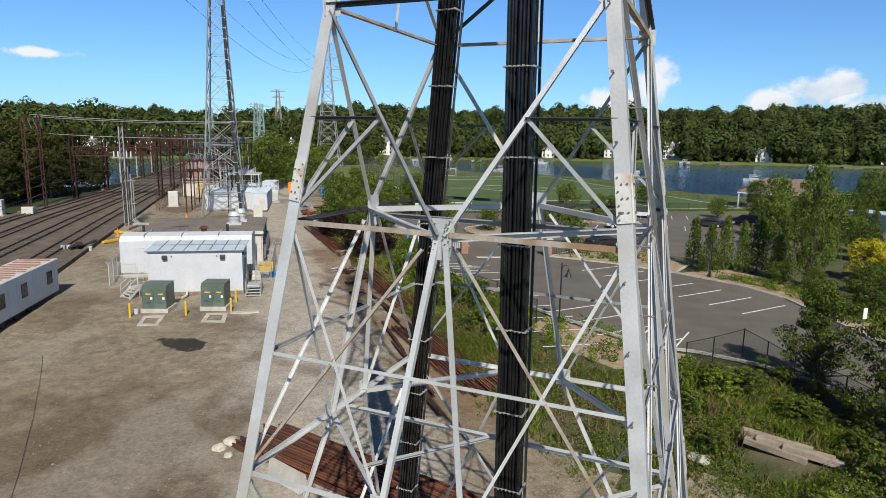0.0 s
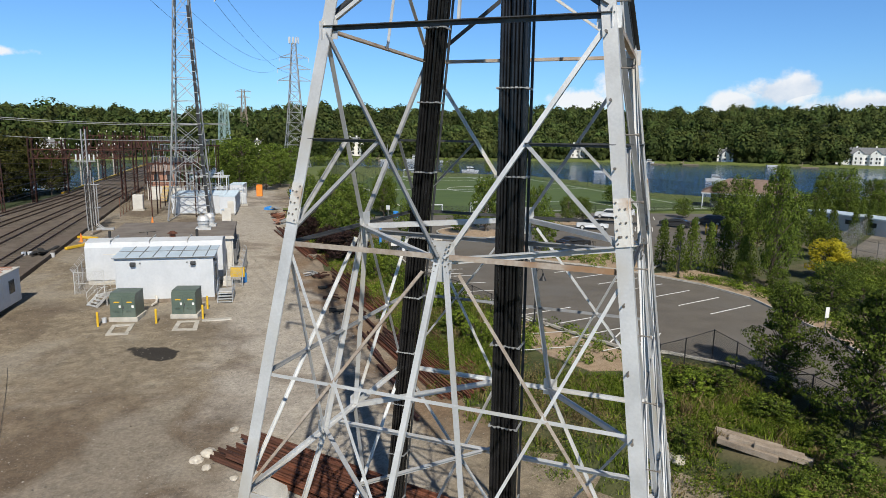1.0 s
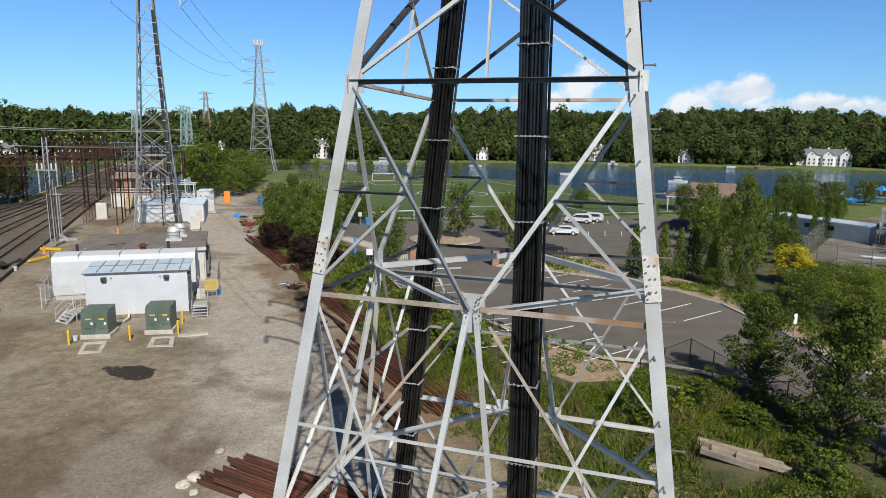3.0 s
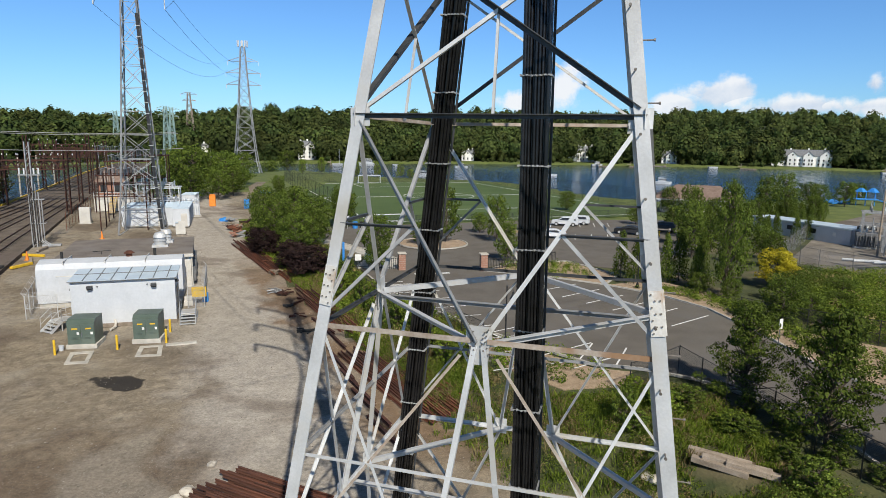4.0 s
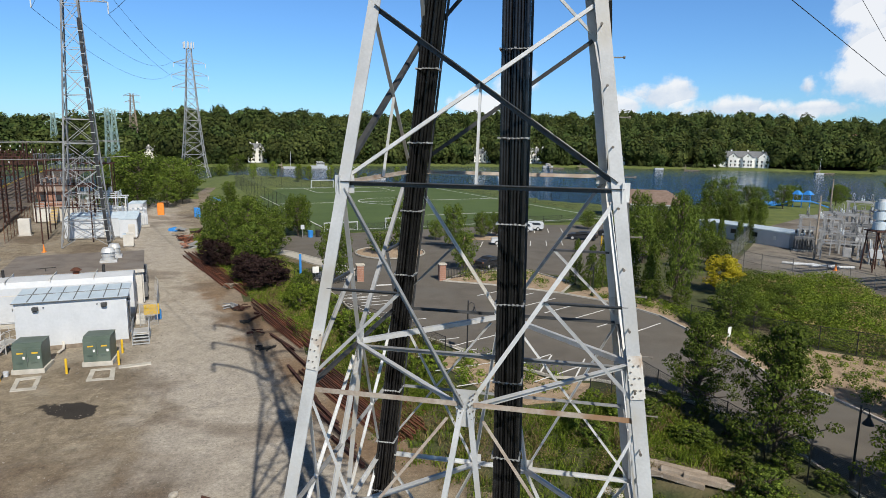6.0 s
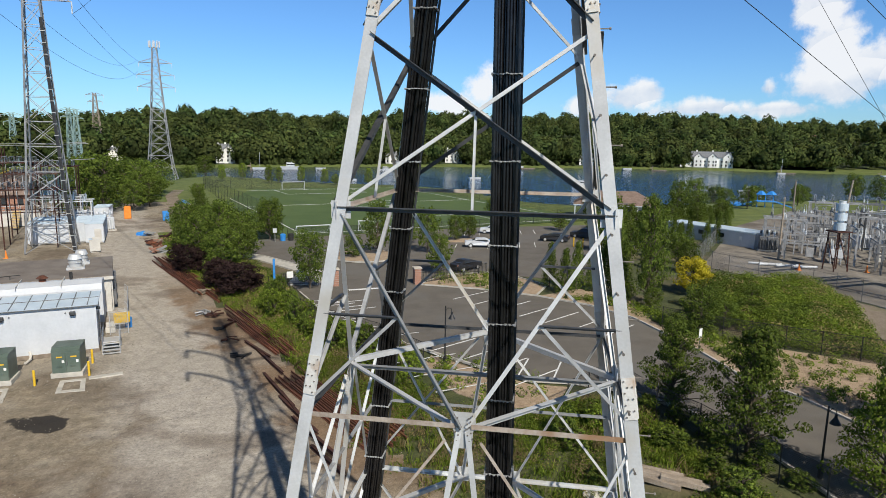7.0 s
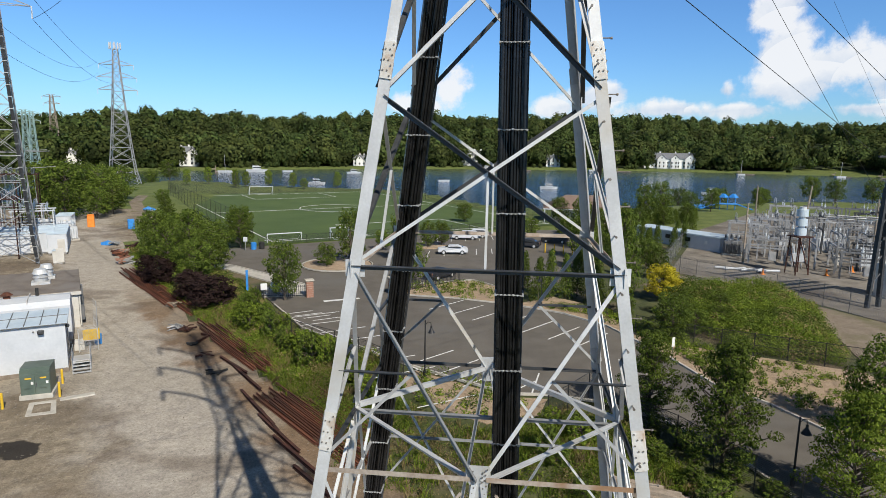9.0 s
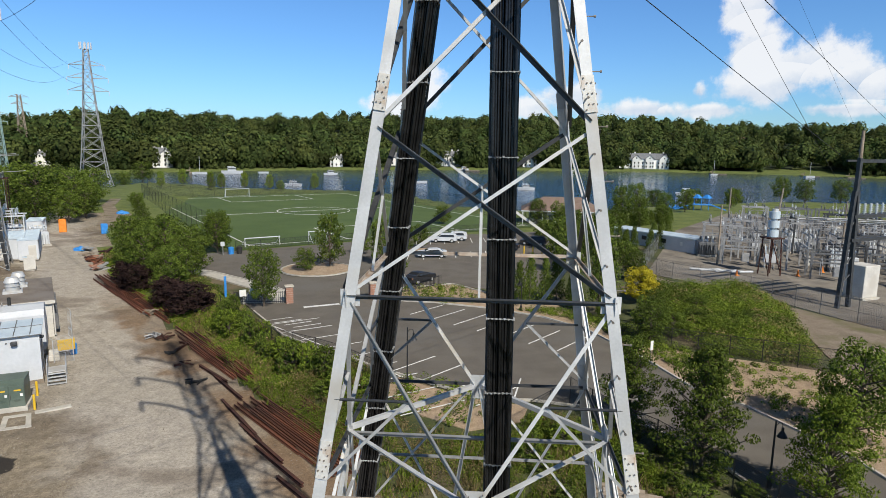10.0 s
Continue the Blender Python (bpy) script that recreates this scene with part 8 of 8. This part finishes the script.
for x, y, h, w in ((27.6, 53.2, 4.4, 4.2), (27.3, 61.2, 2.4, 2.4), (25.6, 64.0, 2.3, 2.2), (31.2, 57.6, 3.0, 3.6), (32.6, 61.0, 3.2, 3.6), (33.8, 55.4, 2.6, 3.4), (36.6, 59.6, 2.8, 3.6), (30.8, 54.6, 2.6, 3.2),
                   (39.6, 100.9, 8.5, 5.7), (36, 92, 7, 5.5), (33, 84, 6, 5), (45, 96, 7, 6), (49.4, 136.3, 5.8, 5.7), (66.1, 129.4, 6.6, 6.4), (74.6, 136, 6.3, 6.8), (86, 157.5, 8.2, 7.6), (80, 154.5, 7.6, 7.0), (110, 188, 9.0, 8.6),
                   (125, 189, 9.0, 9.4), (141, 189, 8.4, 7.6), (155, 184, 8.6, 8.2), (159, 178, 8.0, 8.4), (171, 176, 8, 8.4), (28.1, 137.5, 4.3, 4.9), (-6.3, 72.2, 6.6, 5.0), (1.6, 92.4, 8.0, 5.4), (-1.8, 90, 3.4, 4.0), (-15.6, 111.5, 6, 6.4),
                   (7, 102.9, 3.4, 3.6), (17.3, 106.9, 4.2, 3.8), (8.8, 93.7, 7.0, 4.5), (14.6, 104.7, 4.6, 3.7), (8.6, 79.2, 5.0, 4.0)):
    PLACED.append(put((P_FAR if y > 78 else P_ROUND)[len(PLACED) % 3], x, y, h, w))
for x, y, h in ((55, 98.8, 3.9), (50.7, 96.6, 4.7), (58.2, 101.2, 3.9), (42.8, 102.8, 4.4), (43.7, 97.3, 4.9), (52.2, 104.3, 4.9), (46.5, 92, 4.6), (41, 89, 4.2), (44, 100.5, 4.6), (48.6, 95.4, 4.4), (60, 106, 4.2), (64, 110, 4.4), (68, 114, 4.4), (39.5, 84, 4.0), (37, 80, 4.2)):
    PLACED.append(put(P_CONE[len(PLACED) % 2], x, y, h, 2.8))
for i, (x, y, h, w) in enumerate(((45, 108, 4.6, 4.2), (49, 112, 4.2, 4), (53, 116, 4.4, 4), (57, 120, 4, 4), (62, 124, 4.6, 4.4), (41, 112, 4, 4), (36, 116, 3.6, 4), (44, 118, 3.4, 4), (50, 124, 3.6, 4), (56, 130, 4, 4.4), (70, 128, 4.4, 5), (78, 132, 4.8, 5), (40, 78, 4.4, 4), (42, 84, 4.4, 4), (36, 86, 5.2, 4.4), (90, 150, 6, 6), (100, 156, 6.4, 6.4), (122, 166, 6, 6))):
    put(P_FAR[i % 4], x, y, h, w)
for i in range(15):
    put(P_CONE[i % 2], 66 + i * 1.1, 128 + i * 0.42 + 0.5 * (i % 2), 2.8 + 0.3 * (i % 3), 2.3, label="small conical evergreen in a hedge row")
put(P_YELLOW, 34.6, 67.0, 4.2, 4.6)
put(P_YELLOW, 36.4, 68.4, 3.0, 3.2)
for x, y, h, w in ((-13.8, 73.2, 3.6, 6.0), (-16.5, 77, 3.4, 5.0), (-21.7, 84.6, 3.6, 5.2), (-23.8, 89.2, 3.0, 4.4)):
    put(P_PURPLE, x, y, h, w)
# the row between the yard and the pitch
for i, (x, y, h, w) in enumerate(((-25.6, 98.5, 7.6, 7.0), (-20.5, 96.5, 7.6, 7.4), (-16.4, 87.5, 5.6, 5.4), (-21.5, 88.5, 7.2, 6.6), (-16.4, 90, 6.8, 6.6), (-15.1, 107.2, 7, 5.4), (-26.4, 105, 5.6, 5.4), (-17.4, 83, 5.6, 6), (-22, 104, 6.0, 6.0),
                                  (-27.5, 113, 3.6, 4.4), (-29.5, 120, 3.2, 4), (-28, 126, 3, 4), (-31, 134, 3, 4), (-34, 144, 3, 4), (-37, 155, 3, 4), (-40, 166, 3, 4), (-43, 178, 3.4, 5))):
    put(P_FAR[i % 4] if y > 110 else P_ROUND[i % 3], x, y, h, w)
# woods behind the yard and beside the railway
for i, (x, y, h, w) in enumerate(((-47.5, 143, 8, 8), (-52, 139, 9, 9), (-60.6, 156, 12, 12), (-46.5, 150, 8, 8), (-50, 156, 10, 10), (-54, 146, 13, 13), (-57, 152, 14, 14), (-52, 162, 12, 12), (-53, 174, 9, 9), (-66, 166, 13, 12), (-62, 178, 12, 12), (-55, 185, 11, 11), (-70, 182, 12, 12), (-56, 135, 8, 8),
                                  (-90, 106, 15, 13), (-90, 115, 14, 13), (-95, 100, 15, 14), (-98, 116, 15, 15), (-104, 122, 14, 14), (-108, 108, 15, 15), (-84, 100, 10, 9), (-90, 126, 13, 12), (-95, 126, 12, 11), (-87, 118, 10, 10), (-120, 122, 15, 15), (-84.6, 124.5, 7.5, 6), (-86.5, 129, 9, 7.5), (-84.5, 113, 8.5, 7), (-86, 107, 11, 9), (-91, 124, 9, 8),
                                  (-80, 232, 12, 12), (-62, 270, 10, 11), (-74, 290, 11, 12))):
    put(P_DARK[i % 3] if x < -83 else P_FAR[i % 4], x, y, h * (1.0 if x < -83 else 0.85), w * (1.1 if x < -83 else 0.9))
# young trees on the river meadow
for x, y, h in ((-50, 243, 6), (-44, 250, 6.6), (-33, 240, 7), (-30, 246, 6), (-22, 246, 6.5), (-13, 240, 6), (-9, 238, 4), (3, 238.5, 6.5)):
    put(P_LIGHT[0], x, y, h, 4.0, label="slender young tree on the river meadow")


STONY_BED = [(3.2, 51.0), (7.2, 47.2), (10.6, 44.4), (13.4, 43.4), (11.8, 39.2), (7.2, 38.8), (4.2, 41.8), (1.9, 47)]


def in_poly(x, y, poly):
    hit = False
    for (xa, ya), (xb, yb) in zip(poly, poly[1:] + poly[:1]):
        if (ya > y) != (yb > y) and x < (xb - xa) * (y - ya) / (yb - ya) + xa:
            hit = not hit
    return hit


def undergrowth():
    """Weeds, creepers and low scrub on the bank and the mound."""
    rnd = random.Random(5)
    zones = dict(leaf_brown=[], leaf_light=[], leaf=[], leaf_dry=[], leaf_light_near=[], leaf_near=[], leaf_dry_near=[])
    tries = 0
    while tries < 8200:
        tries += 1
        y = rnd.uniform(16, 112)
        e = lerp_table(y, EDGE)
        x = e + rnd.uniform(-1.8 if 28.5 < y < 42 else 0.6, 9.5) + (rnd.uniform(0, 9) if y < 42 else 0)
        inside_lot = (x > lerp_table(y, [(28, 17.4), (34, 16.4), (38.6, 15.8), (43.4, 11.5), (46.9, 6.8), (50.3, 3.8), (55.6, -0.8), (61.5, -4.9), (70.3, -8), (75, -9.5), (90, -15), (110, -26)]))
        if inside_lot or (in_poly(x, y, STONY_BED)):
            continue
        if y < 29 and x - e < 3 and rnd.random() < 0.8:
            continue
        if noise.noise((x * 0.22, y * 0.22, 2)) < (-0.5 if 36 < y < 54 else -0.28):
            continue
        if math.hypot(x - 13.2, y - 31.1) < 2.0:
            continue
        tall = 0.35 + 0.9 * max(0, noise.noise((x * 0.3, y * 0.3, 5)) + 0.35)
        r = rnd.uniform(0.3, 0.9)
        kind = "leaf_light" if noise.noise((x * 0.15, y * 0.15, 8)) > -0.18 else "leaf"
        if rnd.random() < (0.4 if noise.noise((x * 0.18, y * 0.18, 15)) > 0.2 else 0.06):
            kind = "leaf_dry"
        z = land_z(x, y)
        if y < 44 and rnd.random() < 0.1:
            kind = "leaf_dry"
        zones[kind + ("_near" if y < 52 else "")].append(((x, y, z + tall * 0.35), (r, r, tall * 0.6), 95 if y < 52 else 36))
    # low mats of clover and weeds creeping over the gravel
    for _ in range(1500):
        x, y = rnd.uniform(7.5, 18), rnd.uniform(22, 38)
        if x < lerp_table(y, EDGE) + 2.5 or x > lerp_table(y, [(22, 18), (34, 16.2), (38, 15.6)]) or noise.noise((x * 0.45, y * 0.45, 21)) < -0.1 or math.hypot(x - 13.2, y - 31.1) < 1.5:
            continue
        r = rnd.uniform(0.2, 0.5)
        zones["leaf_light_near"].append(((x, y, land_z(x, y) + 0.05), (r, r, 0.1), 45))
    # the overgrown mound
    for _ in range(3600):
        x, y = rnd.uniform(27.5, 49), rnd.uniform(44.5, 72)
        front, right = y - (54.2 - (x - 27.2) * 0.81), 39.0 + (y - 46.6) * 0.677 - x
        if front < 0 or right < 0 or y > 73 - (x - 33) * 0.35 or x < 31.5 + max(0, y - 54) * 0.42:
            continue
        h = (0.6 + 1.15 * smooth01(0, 6, min(front, right * 1.3))) * (1 + 0.45 * noise.noise((x * 0.2, y * 0.2, 1)))
        r = rnd.uniform(0.5, 1.05)
        kind = "leaf_light" if noise.noise((x * 0.12, y * 0.12, 3)) > -0.22 else "leaf"
        kind = "leaf" if rnd.random() < 0.2 else "leaf_dry" if rnd.random() < (0.3 if right < 5 else 0.08) else kind
        zones[kind].append(((x, y, UPPER + h * rnd.uniform(0.35, 1.0)), (r, r, 0.5), 80))
    # dark brush along the railway
    for _ in range(420):
        y = rnd.uniform(84, 142)
        x = -62.4 - (y - 80) * 0.364 - rnd.uniform(13, 26)
        if y > 118:
            x = max(x, -97 - (y - 118) * 0.3) - 3
        r = rnd.uniform(0.8, 1.8)
        zones["leaf_brown"].append(((x, y, yard_z(x, y) + rnd.uniform(0.3, 2.6)), (r, r, r * 0.9), 46))
    # low shrubs and tufts on the mulch beds
    for _ in range(620):
        k = rnd.random()
        if k < 0.7:
            y = rnd.uniform(26, 66)
            x = lerp_table(y, [(30, 28.6), (40, 27.6), (44, 26), (50, 25.8), (58, 24.8), (63, 22.6), (66, 19.5)]) + rnd.uniform(0.5, 4.0 if y > 47 else 8.5)
        elif k < 0.88:
            x, y = rnd.uniform(7, 17), rnd.uniform(70, 78)
            if y < 73.2 + (12 - x) * 0.3 - 1 and x < 12:
                continue
        else:
            x, y = rnd.uniform(4, 11), rnd.uniform(41, 49)
            if x + y * 0.95 > 53 or x + y < 46:
                continue
        r = rnd.uniform(0.25, 0.65)
        zones["leaf" if rnd.random() < 0.4 else "leaf_light"].append(((x, y, LOT_Z + r * 0.45), (r, r, r * 0.8), 70))
    labels = dict(leaf_brown="dark olive brush beside the railway", leaf_light_near="bright green weeds below the tower", leaf_near="dark green scrub and nettles below the tower", leaf_dry_near="dry straw-coloured grass beside the gravel", leaf_light="bright green weeds and creepers covering the bank", leaf="dark green scrub on the bank and mound", leaf_dry="dry straw-coloured grass among the weeds")
    for k, lumps in zones.items():
        ob = new("undergrowth", leaf_cloud("undergrowth", lumps, 0.05 if "near" in k else 0.16 if k == "leaf_brown" else 0.08, M[k.replace("_near", "")], 9, 0.5))
        tagged(ob, labels[k], "undergrowth", kind="stuff")


undergrowth()


def grass_blades(name, label, mat, count, seed, tall):
    """Upright blades of long grass in tufts on the bank, in one mesh."""
    rng = np.random.default_rng(seed)
    base, k = [], 0
    while k < count:
        y = rng.uniform(15, 74)
        e = lerp_table(y, EDGE)
        x = e + rng.uniform(-1.2 if 29 < y < 40 else 0.3, 10) + (rng.uniform(0, 8) if y < 42 else 0)
        if x > lerp_table(y, [(28, 17.0), (34, 16.2), (38.6, 15.6), (43.4, 11.3), (46.9, 6.6), (50.3, 3.6), (55.6, -1.0), (61.5, -5.1), (75, -9.7)]) or in_poly(x, y, STONY_BED):
            continue
        if noise.noise((x * 0.28, y * 0.28, seed)) < -0.12 or math.hypot(x - 13.2, y - 31.1) < 1.6 or (y < 29 and x - e < 3.2):
            continue
        z = land_z(x, y)
        for _ in range(12):
            base.append((x + rng.normal(0, 0.16), y + rng.normal(0, 0.16), z))
        k += 12
    p = np.array(base)
    n = len(p)
    a = rng.uniform(0, 2 * math.pi, n)
    side = np.stack([np.cos(a), np.sin(a), np.zeros(n)], 1) * rng.uniform(0.012, 0.03, n)[:, None]
    grow = tall * rng.uniform(0.5, 1.3, n) * np.where(p[:, 1] < 32, 0.5, 1.0)
    lean = np.stack([rng.normal(0, 0.35, n), rng.normal(0, 0.35, n), np.ones(n)], 1) * grow[:, None]
    bend = lean * 0.55 + side * 0
    bend[:, :2] *= 0.6
    v = np.stack([p - side, p + side, p + bend + side * 0.8, p + lean, p + bend - side * 0.8], 1).reshape(-1, 3)
    me = bpy.data.meshes.new(name)
    me.vertices.add(5 * n)
    me.vertices.foreach_set("co", v.ravel())
    me.loops.add(5 * n)
    me.loops.foreach_set("vertex_index", np.arange(5 * n))
    me.polygons.add(n)
    me.polygons.foreach_set("loop_start", np.arange(n) * 5)
    me.update(calc_edges=True)
    me.materials.append(M[mat])
    tagged(new(name, me), label, "grass", kind="stuff")


grass_blades("long_grass", "long fresh green grass on the bank", "leaf_light", 42000, 3, 0.42)
grass_blades("long_grass", "long dry straw-coloured grass on the bank", "leaf_dry", 9000, 14, 0.65)
# young shrubs on the bank below the car park
rnd_s = random.Random(31)
for i in range(30):
    k = rnd_s.random()
    a, b = Vector((-9.5, 70.5)), Vector((3.2, 46.5))
    p = a.lerp(b, k) + Vector((-0.9, -0.55)) * rnd_s.uniform(0.6, 2.4)
    put(P_SHRUB[i % 4], p.x, p.y, rnd_s.uniform(1.4, 3.2), rnd_s.uniform(1.4, 2.4), sink=0.25, label="leafy green shrub on the weedy bank")
for i in range(24):
    x, y = rnd_s.uniform(9.5, 17.5), rnd_s.uniform(25, 42)
    if x > lerp_table(y, [(25, 18), (34, 16.2), (42, 12)]) or x < lerp_table(y, EDGE) + 3.5 or math.hypot(x - 13.2, y - 31.1) < 2.8 or in_poly(x, y, STONY_BED):
        continue
    put(P_SHRUB[i % 4], x, y, rnd_s.uniform(1.0, 2.6), rnd_s.uniform(1.2, 2.4), sink=0.2, label="leafy green shrub among the weeds")


for i in range(6):
    k = i / 5
    put(P_SHRUB[(i % 2) * 2], 15.9 + 2.4 * k + 0.5 * (i % 3), 38.6 - 8.6 * k, rnd_s.uniform(0.9, 1.7), rnd_s.uniform(1.2, 1.9), sink=0.2, label="dark green shrub along the chain-link fence")


def loose_stones():
    """Small stones strewn over the yard, in one mesh."""
    rng = np.random.default_rng(8)
    base = np.array([(1, 0, 0), (-1, 0, 0), (0, 1, 0), (0, -1, 0), (0, 0, 0.8), (0, 0, -0.8)], float)
    tri = np.array([(0, 2, 4), (2, 1, 4), (1, 3, 4), (3, 0, 4), (2, 0, 5), (1, 2, 5), (3, 1, 5), (0, 3, 5)])
    vs, fs, k = [], [], 0
    while k < 6000:
        x, y = rng.uniform(-38, 10), rng.uniform(18, 90)
        if x > lerp_table(y, EDGE) + 2:
            continue
        s = 0.018 + abs(rng.normal(0, 0.022))
        a = rng.uniform(0, 6.3)
        r = np.array([[math.cos(a), -math.sin(a), 0], [math.sin(a), math.cos(a), 0], [0, 0, 1]])
        vs.append((base * rng.uniform(0.6, 1.4, (6, 1)) * s * np.array([1, 0.8, 0.7])) @ r.T + np.array([x, y, land_z(x, y) + 0.03 + s * 0.2]))
        fs.append(tri + 6 * k)
        k += 1
    me = bpy.data.meshes.new("loose_stones")
    me.from_pydata(np.concatenate(vs).tolist(), [], np.concatenate(fs).tolist())
    me.materials.append(M["pebble"])
    tagged(new("loose_stones", me), "small pale stones strewn over the gravel yard", "stones", kind="stuff")


M["pebble"] = material("pebbles", (0.12, 0.10, 0.08), (0.40, 0.36, 0.31), 0.9, 0.9, fine=0.1)
loose_stones()
for i, (x, y, rz, ln) in enumerate(((13.0, 31.9, -28, 2.7), (13.4, 31.1, -24, 2.9), (12.7, 31.2, -34, 2.4), (13.9, 30.6, -30, 2.2))):
    bm = box(B(), (0, 0, 0.16 + 0.06 * (i % 2)), (ln, 0.32, 0.28), None, 0.02)
    ob = tagged(link("timber_baulk", bm, M["timber"]), "weathered timber baulk lying among weeds", "timber", "old timber baulks")
    ob.matrix_world = pose(x, y, land_z(x, y) + 0.05, 0, 3, rz)


def far_woods():
    """Rounded lobed crowns on the far bank: a core each, coloured dark for inner shade, and a shell of leaf sprays, in
    one mesh of each.
    """
    rng = np.random.default_rng(4)
    base = B()
    bmesh.ops.create_icosphere(base, subdivisions=1, radius=1)
    bv = np.array([v.co for v in base.verts])
    bf = np.array([[v.index for v in f.verts] for f in base.faces])
    base.free()
    # fourteen lobed shapes: directions, radii and outward normals
    shells = []
    for i in range(14):
        d = rng.normal(size=(340, 3))
        d /= np.linalg.norm(d, axis=1)[:, None]
        d = d[d[:, 2] > -0.7][:260]
        lobes = rng.normal(size=(9, 3))
        lobes /= np.linalg.norm(lobes, axis=1)[:, None]
        near = d @ lobes.T
        own = lobes[np.argmax(near, axis=1)]
        rad = 0.66 + 0.36 * np.clip((near.max(axis=1) - 0.55) / 0.45, 0, 1) ** 0.7 + rng.normal(0, 0.05, len(d))
        nr = d * 1.0 + (d - own * 0.75) * 0.9
        shells.append((d * rad[:, None], nr / np.linalg.norm(nr, axis=1)[:, None]))
    vs, fs, cards, k, n = [], [], [], 0, 0
    gaps = [(b, math.degrees(w * 0.6 / (far_shore(b) + ex)) + 0.12, ex + 6) for b, ex, w, *_ in HOUSES] + [(42.6, 3.0, 48), (38, 1.0, 20)]
    while n < 2700:
        b = rng.uniform(-47, 54)
        f = far_shore(b)
        q = rng.random()
        low = q < 0.12
        r = f + (rng.uniform(5, 12) if low else 15 + abs(rng.normal(0, 34)) if q < 0.45 else rng.uniform(30, 290) if q < 0.85 else rng.uniform(250, 370))
        if any(abs(b - hb) < hw_ and r < f + dep for hb, hw_, dep in gaps):
            continue
        n += 1
        x, y = r * math.sin(radians(b)), 5 + r * math.cos(radians(b))
        s = rng.uniform(1.6, 3.2) if low else rng.uniform(5.4, 10.2)
        h = s * rng.uniform(0.95, 1.4)
        z = land_z(x, y) + h * (0.6 if low or r > f + 180 else 0.85) + (0 if low else rng.uniform(0.0, 3.0) + (3.5 if rng.random() < 0.1 and r < f + 180 else 0.0))
        a = rng.uniform(0, 6.28)
        turn = np.array([[math.cos(a), -math.sin(a), 0], [math.sin(a), math.cos(a), 0], [0, 0, 1]])
        size, spot = np.array([s, s, h]), np.array([x, y, z])
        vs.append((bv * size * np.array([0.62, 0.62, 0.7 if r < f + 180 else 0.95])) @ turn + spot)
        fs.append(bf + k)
        k += len(bv)
        d, nr = shells[int(rng.integers(14))]
        if low:
            d, nr = d[:60], nr[:60]
        m = len(d)
        p, nr = (d * size) @ turn + spot, nr @ turn + rng.normal(size=(m, 3)) * 0.2
        nr /= np.linalg.norm(nr, axis=1)[:, None]
        t = np.cross(nr, rng.normal(size=(m, 3)))
        t *= (s * 0.12 * rng.uniform(0.6, 1.35, m) / np.linalg.norm(t, axis=1))[:, None]
        u = np.cross(nr, t) * 0.75
        cards.append(np.stack([p - t, p + u, p + t, p - u], 1).reshape(-1, 3))
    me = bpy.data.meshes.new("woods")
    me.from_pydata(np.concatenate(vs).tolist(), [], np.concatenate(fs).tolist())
    me.materials.append(M["far_core_shade"])
    me.shade_smooth()
    tagged(new("woods", me), "darkened cores for the shade inside the far crowns", "woods", kind="stuff")
    v = np.concatenate(cards)
    m = len(v) // 4
    me = bpy.data.meshes.new("woods")
    me.vertices.add(len(v))
    me.vertices.foreach_set("co", v.ravel())
    me.loops.add(4 * m)
    me.loops.foreach_set("vertex_index", np.arange(4 * m))
    me.polygons.add(m)
    me.polygons.foreach_set("loop_start", np.arange(m) * 4)
    me.update(calc_edges=True)
    me.materials.append(M["far_leaf"])
    tagged(new("woods", me), "dense green deciduous woods along the far bank", "woods", kind="stuff")



far_woods()
